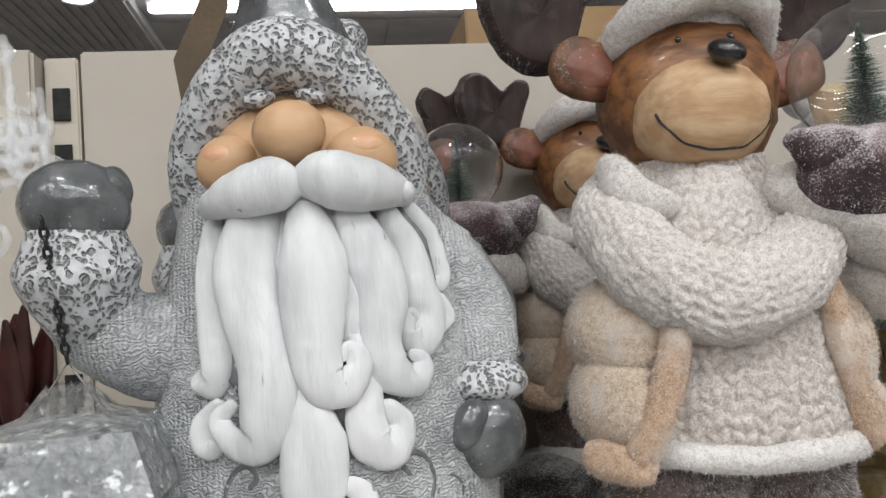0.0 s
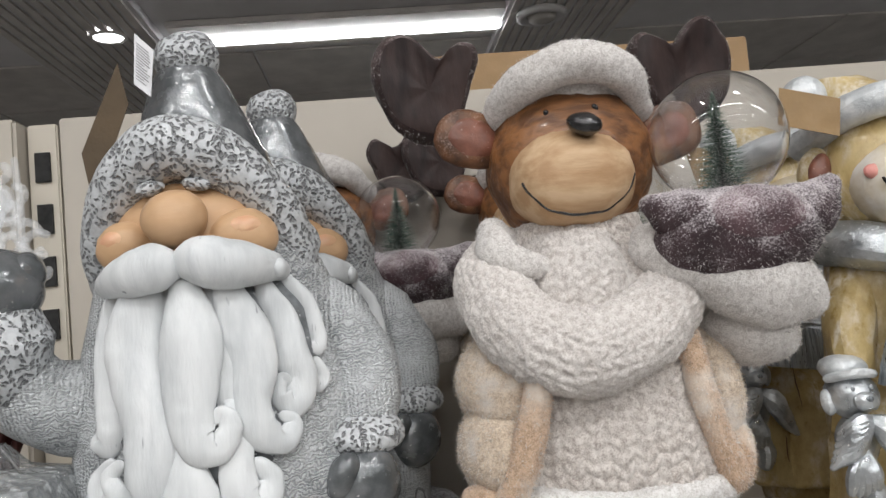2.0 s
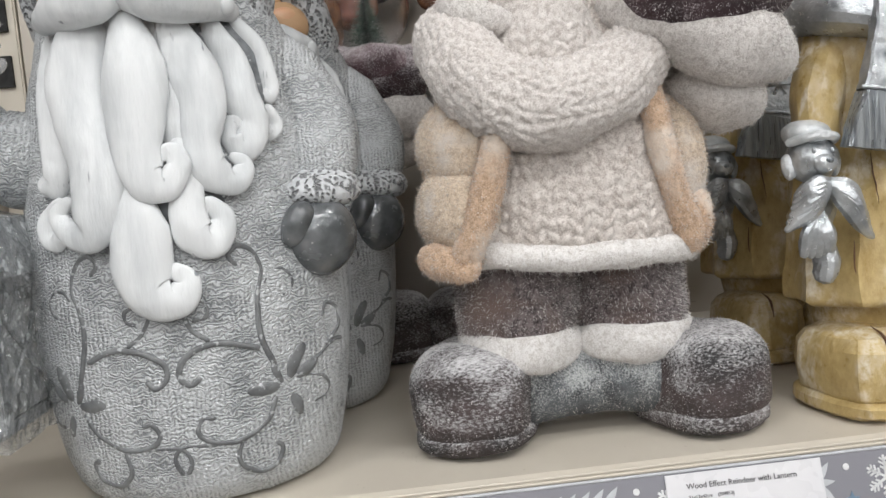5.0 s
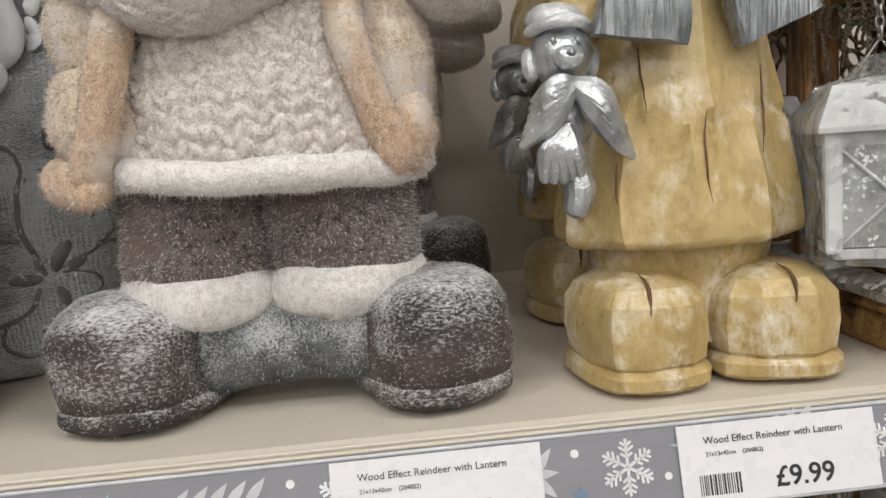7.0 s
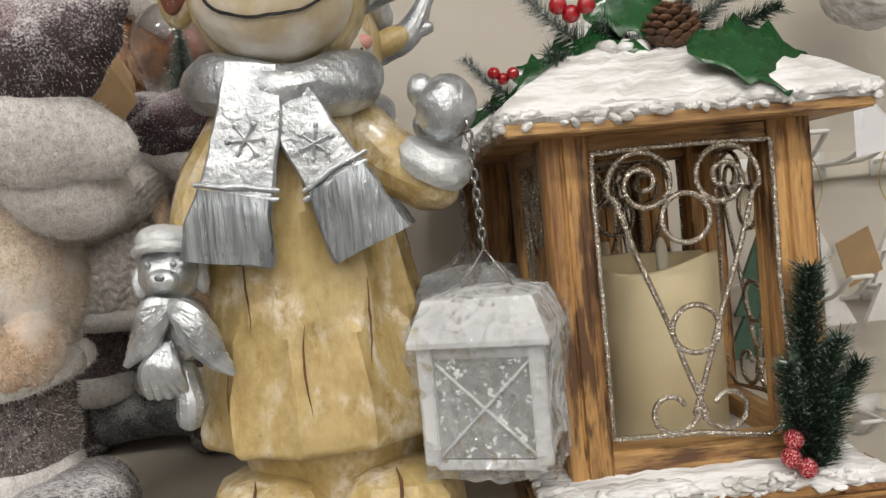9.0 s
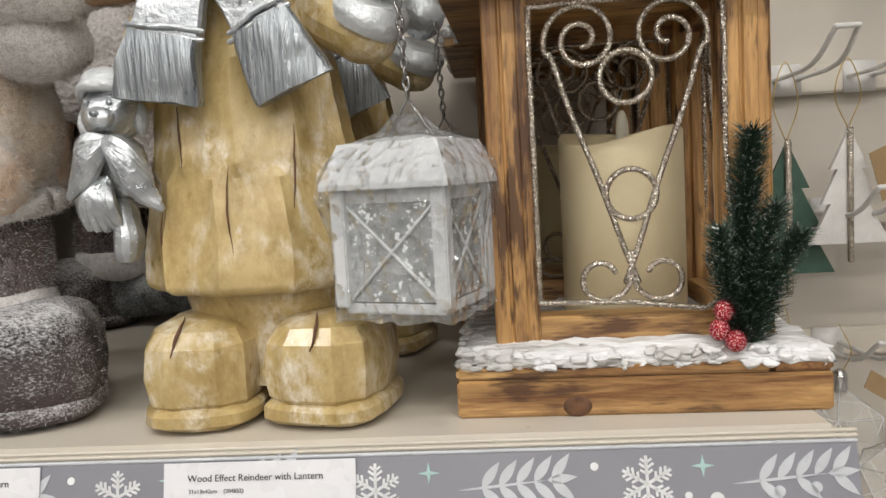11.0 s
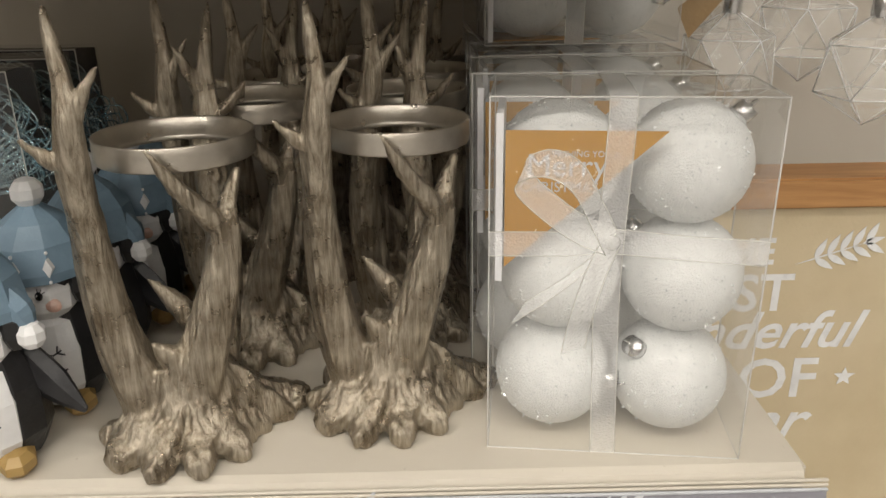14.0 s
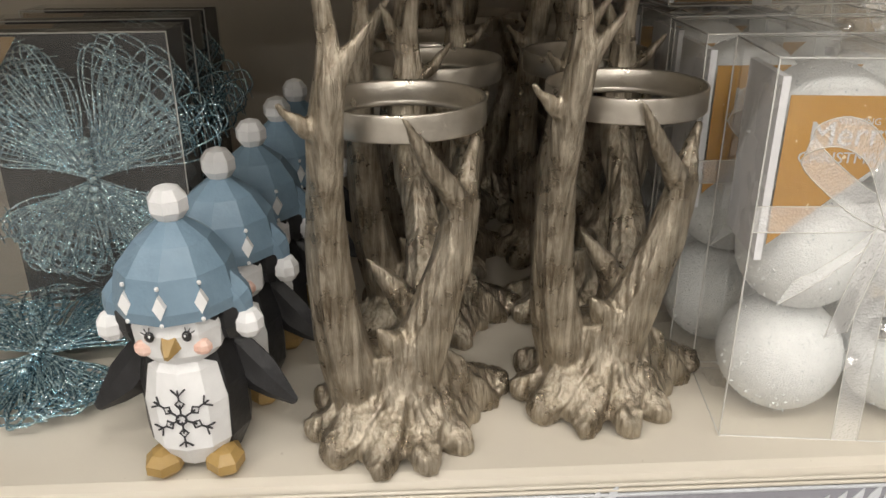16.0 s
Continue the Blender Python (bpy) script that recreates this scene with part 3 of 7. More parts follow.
plain("glitter_wire", (0.50, 0.44, 0.36), (0.16, 0.13, 0.10), scale=700, rough=0.25, metal=0.9, bump_scale=1200, bump_depth=0.001, fleck=(0.95, 0.9, 0.8), fleck_scale=900, fleck_at=0.55)
plain("candle_wax", (0.76, 0.67, 0.44), (0.71, 0.61, 0.38), scale=18, rough=0.5, bump_depth=0.0002)
plain("flame_plastic", (0.80, 0.76, 0.62), rough=0.3)
plain("needle_green", (0.022, 0.055, 0.030), (0.007, 0.020, 0.012), scale=120, rough=0.5, fleck=(0.45, 0.5, 0.47), fleck_scale=420, fleck_at=0.60)
plain("needle_frost", (0.05, 0.10, 0.06), (0.015, 0.035, 0.02), scale=120, rough=0.6, dust=(0.75, 0.77, 0.76), dust_from=0.22)
plain("holly_leaf", (0.012, 0.085, 0.02), (0.008, 0.05, 0.014), scale=40, rough=0.25, coat=0.4)
plain("red_berry", (0.38, 0.006, 0.012), (0.28, 0.004, 0.008), rough=0.12, coat=0.6)
plain("glitter_berry", (0.42, 0.01, 0.03), (0.22, 0.004, 0.012), scale=700, rough=0.25, metal=0.4, bump_scale=900, bump_depth=0.001, fleck=(0.9, 0.5, 0.5), fleck_scale=1300, fleck_at=0.55)
plain("cone_brown", (0.16, 0.075, 0.035), (0.06, 0.03, 0.015), scale=90, rough=0.7)
# lower shelf
def pewter(name, a, b):
    """Cast metal with fine upright grooves, dull in the hollows, rubbed bright on the ridges."""
    mat, nt, q = nodes_of(name)
    own = coords(nt)
    g = noise_tex(nt, coords(nt, (1, 1, 0.09)), 520.0, 4.0, 0.62, 0.4)
    n = noise_tex(nt, own, 55.0, 4.0, 0.6)
    f = noise_tex(nt, own, 900.0, 3.0, 0.7)
    k = math_node(nt, "ADD", math_node(nt, "MULTIPLY", g, 0.5), math_node(nt, "MULTIPLY", n, 0.5))
    nt.links.new(ramp(nt, k, [(0.36, b), (0.62, a)]), q.inputs["Base Color"])
    nt.links.new(ramp(nt, n, [(0.3, (0.22,) * 3), (0.7, (0.42,) * 3)]), q.inputs["Roughness"])
    q.inputs["Metallic"].default_value = 0.85
    first = bump(nt, q, g, 0.9, 0.0014)
    bump(nt, q, f, 0.6, 0.0006, first)


pewter("antler_pewter", (0.54, 0.48, 0.385), (0.155, 0.12, 0.08))
plain("ring_pewter", (0.62, 0.58, 0.51), (0.46, 0.42, 0.36), scale=40, rough=0.34, metal=0.9, bump_depth=0.0002)
plain("peng_black", (0.02, 0.02, 0.022), (0.01, 0.01, 0.011), rough=0.4)
plain("peng_white", (0.78, 0.78, 0.78), (0.7, 0.7, 0.7), rough=0.5)
plain("peng_hat", (0.19, 0.28, 0.36), (0.14, 0.215, 0.28), scale=40, rough=0.45)
plain("peng_gold", (0.38, 0.25, 0.09), (0.30, 0.19, 0.06), rough=0.45)
plain("peng_blush", (0.74, 0.45, 0.36), (0.77, 0.58, 0.50), scale=90, rough=0.5)
plain("bauble_white", (0.75, 0.76, 0.755), (0.69, 0.70, 0.695), scale=120, rough=0.38, bump_scale=900, bump_depth=0.0012, coat=0.25, fleck=(0.40, 0.43, 0.45), fleck_scale=620, fleck_at=0.655)
plain("glitter_flake", (0.92, 0.94, 0.94), rough=0.10, metal=0.25, bump_depth=0)
plain("card_gold", (0.46, 0.24, 0.035), (0.40, 0.20, 0.025), scale=20, rough=0.35, fleck=(0.75, 0.65, 0.45), fleck_scale=260, fleck_at=0.68)
glass("pack_clear", (0.97, 0.97, 0.95), 0.03, alpha=0.06, crinkle=0.0006, scale=26, base=0.042)
plain("pack_edge", (0.62, 0.61, 0.58), rough=0.15)
glass("ribbon_sheer", (0.95, 0.95, 0.94), 0.25, alpha=0.33, crinkle=0.0008, scale=900)
plain("bauble_cap", (0.7, 0.7, 0.7), rough=0.2, metal=1.0)
plain("blue_tinsel", (0.40, 0.56, 0.63), (0.06, 0.17, 0.23), scale=300, rough=0.18, metal=0.85, bump_scale=700, bump_depth=0.001, fleck=(0.75, 0.92, 0.95), fleck_scale=800, fleck_at=0.54)
glass("crystal", (0.96, 0.97, 0.98), 0.03, alpha=0.22)
glass("frost_glass", (0.94, 0.92, 0.88), 0.08, alpha=0.26, crinkle=0.003, scale=40)
plain("sign_tan", (0.58, 0.49, 0.33), (0.52, 0.43, 0.28), scale=12, rough=0.5)
wood("sign_wood", (0.48, 0.26, 0.10), (0.30, 0.14, 0.05), "x", 40)
plain("tag_kraft", (0.33, 0.22, 0.11), scale=40, rough=0.85)
plain("tag_dark", (0.11, 0.075, 0.04), (0.07, 0.05, 0.03), scale=20, rough=0.5)
plain("red_leaf", (0.05, 0.010, 0.008), (0.025, 0.005, 0.004), rough=0.4)
plain("cord_gold", (0.5, 0.36, 0.12), rough=0.4, metal=0.6)
plain("tree_white", (0.72, 0.70, 0.67), scale=40, rough=0.6)
plain("tree_green", (0.04, 0.09, 0.06), rough=0.6)

# ---- the shop and its shelving ----


def slab(name, lo, hi, mat, label, bevel=0.0, category="", kind="structure"):
    ob = Sculpt().box(lo, hi, mat, bevel).build(name, smooth=False)
    return tagged(ob, label, category or name.split("_")[0], kind=kind)


EDGE, END = 0.006, 0.520  # front edge and right end of the upper shelf
LOW = Z0 - 0.318  # top of the lower shelf
LOW_EDGE, LOW_END = 0.018, 0.545
BACK = 0.47  # face of the back panel
slab("floor", (-5, -7, -0.1), (5, 7, 0.0), "shop_floor", "grey shop floor")
slab("wall_far", (-5, 7, 0), (5, 7.1, 3.2), "shop_wall", "plain grey shop wall far behind the shelves")
slab("wall_aisle", (-5, -7.1, 0), (5, -7, 3.2), "shop_wall", "plain shop wall across the aisle")
slab("wall_west", (-5.1, -7, 0), (-5, 7, 3.2), "shop_wall", "plain shop wall")
slab("wall_east", (5, -7, 0), (5.1, 7, 3.2), "shop_wall", "plain shop wall")


def build_ceiling():
    s = Sculpt()
    s.box((-5, -7, CEILING), (5, 7, CEILING + 0.1), "ceiling_paint")
    # field of broad panels
    for k in range(8):
        x = -3.1 + k * 0.8
        for q in range(4):
            y = 3.45 + q * 0.8
            s.box((x, y, CEILING - 0.012), (x + 0.785, y + 0.785, CEILING - 0.002), "ceiling_slat")
    # ribbed bulkheads that run away from the aisle
    for x0 in (-1.70, 0.52):
        s.box((x0, 1.6, CEILING - 0.05), (x0 + 0.62, 6.5, CEILING - 0.003), "ceiling_paint")
        for k in range(12):
            s.box((x0 + 0.02 + k * 0.05, 1.6, CEILING - 0.062), (x0 + 0.05 + k * 0.05, 6.4, CEILING - 0.045), "ceiling_slat")
    tagged(s.build("ceiling", smooth=False), "grey shop ceiling with pale ribbed panels", "ceiling", kind="structure")


build_ceiling()


def tube_light(x, y):
    top = empty("ceiling_light", (x, y, CEILING), "long white tube light on the ceiling, switched on", "ceiling light", "tube lights")
    Sculpt().box((-0.78, -0.17, -0.035), (0.78, 0.17, -0.004), "ceiling_slat", 0.006).build("housing", top, smooth=False)
    Sculpt().tube([(-0.75, 0, -0.05), (0.75, 0, -0.05)], 0.022, "tube_white").build("tube", top)


# fittings for the tube in view and for the added, unseen ones
for x, y, watts in TUBES:
    tube_light(x, y)


def downlight(x, y, z):
    top = empty("downlight", (x, y, z), "round recessed ceiling downlight, switched on", "downlight", "downlights")
    s = Sculpt()
    a = np.linspace(0, 2 * math.pi, 32, endpoint=False)
    s.grid([[(r * math.cos(q), r * math.sin(q), h) for q in a] for r, h in ((0.075, -0.0), (0.085, -0.008), (0.068, -0.012), (0.062, -0.004))], "ceiling_slat", caps=False)
    s.build("rim", top)
    Sculpt().grid([[(0.063 * math.cos(q), 0.063 * math.sin(q), h) for q in a] for h in (-0.006, -0.003)], "tube_white").build("lens", top, smooth=False)


downlight(-1.27, 2.97, CEILING - 0.062)
# fittings for the two downlights added out of view
for x, y, z in ADDED_DOWNLIGHTS:
    downlight(x, y, z)


def ceiling_vent(x, y, z):
    top = empty("ceiling_vent", (x, y, z), "round grey ceiling vent", "vent")
    a = np.linspace(0, 2 * math.pi, 32, endpoint=False)
    Sculpt().grid([[(r * math.cos(q), r * math.sin(q), h) for q in a] for r, h in ((0.12, 0.0), (0.12, -0.02), (0.095, -0.03), (0.09, -0.012))], "ceiling_paint", caps=True).build("ring", top)
    Sculpt().grid([[(r * math.cos(q), r * math.sin(q), h) for q in a] for r, h in ((0.07, -0.012), (0.06, -0.034), (0.02, -0.038))], "shop_wall").build("disc", top)


ceiling_vent(0.69, 3.01, CEILING - 0.062)


def shelf_board(name, z, edge, end, left, depth, label):
    """Pressed steel shelf with a rolled front lip."""
    s = Sculpt()
    prof = [(depth, z), (edge + 0.006, z), (edge + 0.001, z - 0.002), (edge - 0.001, z - 0.006), (edge, z - 0.012), (edge + 0.004, z - 0.034), (edge + 0.012, z - 0.034), (edge + 0.012, z - 0.012), (depth, z - 0.012)]
    base = len(s.v)
    k = s.slot("cream_metal")
    for x in (left, end):
        for y, h in prof:
            s.v.append((x, y, h))
            s.uv.append((x + y, h))
    n = len(prof)
    s.f += [tuple(base + j for j in range(n)), tuple(base + n + j for j in reversed(range(n)))]
    s.f += [(base + j, base + n + j, base + n + (j + 1) % n, base + (j + 1) % n) for j in range(n)]
    s.m += [k] * (n + 2)
    s.box((end - 0.002, edge + 0.004, z - 0.036), (end + 0.003, depth, z - 0.0015), "cream_metal", 0.001)
    return tagged(s.build(name, smooth=False), label, "shelf", kind="structure")


shelf_board("shelf_upper", Z0, EDGE, END, -0.95, BACK, "cream painted steel shop shelf holding figurines")
shelf_board("shelf_lower", LOW, LOW_EDGE, LOW_END, -0.95, BACK, "cream painted steel shop shelf holding candle holders")

# back panels: a tall one behind the shelf, the next bay beyond the slotted upright
slab("back_panel_main", (-0.543, BACK, 0.4), (0.62, BACK + 0.03, Z0 + 0.535), "back_panel", "cream shelving back panel", 0.002, "back panel")
slab("back_panel_west", (-1.3, BACK - 0.02, 0.4), (-0.585, BACK + 0.03, Z0 + 0.533), "back_panel", "cream shelving back panel of the next bay", 0.004, "back panel")
slab("trim_rail", (-1.3, BACK - 0.05, Z0 + 0.42), (-0.59, BACK - 0.02, Z0 + 0.465), "cream_metal", "cream metal rail across the next bay", 0.003, "rail")


def upright(x):
    top = tagged(Sculpt().box((x, BACK + 0.004, 0.3), (x + 0.035, BACK + 0.06, Z0 + 0.53), "cream_metal", 0.002).build("upright", smooth=False), "cream slotted steel shelf upright", "upright", kind="structure")
    for k in range(16):
        z = Z0 + 0.46 - k * 0.062
        Sculpt().box((x + 0.009, BACK - 0.0005, z), (x + 0.026, BACK + 0.006, z + 0.035), "dark_slot").build("slot", top, smooth=False)


upright(-0.582)
slab("cardboard_box", (-0.1, BACK + 0.06, Z0 + 0.50), (0.35, BACK + 0.4, Z0 + 0.60), "cardboard", "brown cardboard box lying on top of the shelving", 0.002, "box", kind="")
slab("top_shelf", (-1.3, BACK + 0.031, Z0 + 0.48), (1.3, BACK + 0.5, Z0 + 0.499), "cream_metal", "cream top board behind the back panel")
# hook wall past the shelf's right end
slab("back_panel_east", (0.62, BACK, 0.4), (2.0, BACK + 0.03, Z0 + 0.535), "back_panel", "cream panel behind the hanging ornaments", 0.002, "back panel")
for z in (0.20, 0.06, -0.08):
    slab("trim_bar", (0.625, BACK - 0.012, Z0 + z), (2.0, BACK, Z0 + z + 0.03), "cream_metal", "cream hook bar on the panel", 0.002, "bar")


# ---- shelf edge strips with winter print, price labels ----
def flake_outline(s, cx, cz, r, mat, y0, y1):
    for k in range(6):
        a = radians(60 * k + 90)
        ux, uz = math.cos(a), math.sin(a)
        px, pz = -uz, ux

        def bar(d0, d1, off0, off1, w):
            p0 = (cx + ux * d0 + px * off0, cz + uz * d0 + pz * off0)
            p1 = (cx + ux * d1 + px * off1, cz + uz * d1 + pz * off1)
            dx, dz = p1[0] - p0[0], p1[1] - p0[1]
            q = math.hypot(dx, dz)
            nx, nz = -dz / q * w, dx / q * w
            s.poly([(p0[0] + nx, p0[1] + nz), (p1[0] + nx, p1[1] + nz), (p1[0] - nx, p1[1] - nz), (p0[0] - nx, p0[1] - nz)], y0, y1, mat)

        bar(0, r, 0, 0, r * 0.055)
        for d, w in ((0.35, 0.22), (0.55, 0.26), (0.75, 0.2)):
            bar(r * d, r * (d + w * 0.7), 0, r * w, r * 0.045)
            bar(r * d, r * (d + w * 0.7), 0, -r * w, r * 0.045)


def disc_outline(cx, cz, r, n=14):
    return [(cx + r * math.cos(2 * math.pi * k / n), cz + r * math.sin(2 * math.pi * k / n)) for k in range(n)]


def star_outline(cx, cz, r, points, inner=0.45):
    return [(cx + (r if k % 2 == 0 else r * inner) * math.sin(math.pi * k / points), cz + (r if k % 2 == 0 else r * inner) * math.cos(math.pi * k / points)) for k in range(2 * points)]


def leaf_outline(x, z, ang, length, wide):
    pts = []
    for u in np.linspace(0, 1, 7):
        pts.append((u * length, wide * math.sin(math.pi * u**0.8)))
    pts += [(u * length, -wide * math.sin(math.pi * u**0.8)) for u in np.linspace(1, 0, 7)[1:-1]]
    c, q = math.cos(radians(ang)), math.sin(radians(ang))
    return [(x + a * c - b * q, z + a * q + b * c) for a, b in pts]


def twig(s, x, z, ang, length, mat, y0, y1, berries=False):
    c, q = math.cos(radians(ang)), math.sin(radians(ang))
    s.poly(leaf_outline(x, z, ang, length * 0.8, 0.0007), y0, y1, mat)
    for k in range(5):
        d = length * (0.22 + 0.15 * k)
        for side in (48, -48):
            if berries and side < 0 and k % 2:
                s.poly(disc_outline(x + d * c + 0.006 * q, z + d * q - 0.006 * c, 0.0028), y0, y1, mat)
            else:
                s.poly(leaf_outline(x + d * c, z + d * q, ang + side, length * 0.27, length * 0.042), y0, y1, mat)
    s.poly(leaf_outline(x + length * 0.78 * c, z + length * 0.78 * q, ang, length * 0.26, length * 0.04), y0, y1, mat)


STRIP_TILT = 14


def edge_strip(name, x0, x1, z_top, y, height, seed, first):
    """Grey printed insert in a clear rail on the shelf lip; it faces slightly up."""
    top = empty(name, (0, y, z_top), "grey shelf-edge strip printed with white snowflakes and twigs", "shelf strip", kind="structure")
    top.rotation_euler = (radians(-STRIP_TILT), 0, 0)
    Sculpt().box((x0, 0.0, -height), (x1, 0.0018, 0), "strip_grey").build("insert", top, smooth=False)
    r = Sculpt()
    for h in (0.0, 0.0026, 0.0052):
        r.tube([(x0, 0.0004, h + 0.001), (x1, 0.0004, h + 0.001)], 0.0011, "cream_metal" if h else "print_pale", m=8)
    r.tube([(x0, 0.0, -height), (x1, 0.0, -height)], 0.0012, "print_pale", m=8)
    r.build("rail", top)
    rng = random.Random(seed)
    y0, y1 = -0.0005, 0.0
    kind = 0
    for f in np.arange(first, x1 - 0.012, 0.139):
        if f < x0 + 0.03:
            continue
        c = lambda q: -q / math.cos(radians(STRIP_TILT))
        s = Sculpt()
        flake_outline(s, f, c(0.017), 0.0140, "print_white", y0, y1)
        s.build("snowflake", top, smooth=False)
        for name, out, mat in (("dot", disc_outline(f - 0.026, c(0.008), 0.0021), "print_white"), ("star", star_outline(f - 0.025, c(0.028), 0.0052, 5), "print_blue"), ("dot", disc_outline(f + 0.020, c(0.023), 0.0019), "print_white"),
                               ("dot", disc_outline(f + 0.034, c(0.025), 0.0035), "print_white"), ("star", star_outline(f + 0.028, c(0.009), 0.0058, 4, 0.25), "print_green")):
            if x0 < out[0][0] < x1 - 0.01:
                Sculpt().poly(out, y0, y1, mat).build(name, top, smooth=False)
        if f + 0.1 < x1:
            s = Sculpt()
            twig(s, f + 0.042, c(0.018), rng.uniform(2, 14), 0.060, "print_pale", y0, y1, kind % 2 == 1)
            s.build("twig", top, smooth=False)
        kind += 1
    return top


STRIP_H = 0.040
edge_strip("shelf_strip_upper", -0.95, END + 0.008, Z0 - 0.006, EDGE - 0.006, STRIP_H, 3, 0.146 - 8 * 0.139)
edge_strip("shelf_strip_lower", -0.95, LOW_END + 0.01, LOW - 0.010, LOW_EDGE - 0.006, STRIP_H, 5, 0.36 - 9 * 0.139)


def words(text, size, mat, parent, loc, rot=(90, 0, 0), name="lettering", bold=0.0, lean=0.0):
    cu = bpy.data.curves.new(name, "FONT")
    cu.body, cu.size, cu.extrude, cu.offset, cu.resolution_u, cu.shear = text, size, 0.00015, bold, 3, lean
    tmp = new(name, cu)
    dg = bpy.context.evaluated_depsgraph_get()
    me = bpy.data.meshes.new_from_object(tmp.evaluated_get(dg))
    bpy.data.objects.remove(tmp)
    me.materials.clear()
    me.materials.append(MATS[mat])
    ob = new(name, me)
    ob.parent, ob.location, ob.rotation_euler = parent, loc, [radians(q) for q in rot]
    return ob


def price_label(x, width):
    """White printed price ticket in the strip's rail."""
    top = empty("price_label", (x, EDGE - 0.0068, Z0 - 0.0075), "white printed price ticket in the shelf strip", "price label", "price labels")
    top.rotation_euler = (radians(-STRIP_TILT), 0, 0)
    Sculpt().box((0, -0.0012, -0.0375), (width, -0.0004, 0.0012), "label_paper").build("paper", top, smooth=False)
    words("Wood Effect Reindeer with Lantern", 0.0050, "ink", top, (0.013, -0.0014, -0.0085))
    words("21x13x42cm    (204852)", 0.0030, "ink", top, (0.0135, -0.0014, -0.0145))
    words("£9.99", 0.0140, "ink", top, (0.0475, -0.0014, -0.0325), bold=0.00018)
    bars = Sculpt()
    rng = random.Random(4)
    u = 0.009
    while u < 0.030:
        w = rng.choice((0.0004, 0.0006, 0.001))
        bars.box((u, -0.0014, -0.0335), (u + w, -0.0012, -0.0235), "ink")
        u += w + rng.choice((0.0004, 0.0007))
    bars.build("barcode", top, smooth=False)


for x in (0.0, 0.172):
    price_label(x, 0.103)

# ---- figures on the upper shelf ----


def on_ell(c, r, x, z, out=0.0):
    """Front point of an ellipsoid at x, z."""
    q = max(0.0, 1 - ((x - c[0]) / r[0]) ** 2 - ((z - c[2]) / r[2]) ** 2)
    return (x, c[1] - r[1] * math.sqrt(q) - out, z)


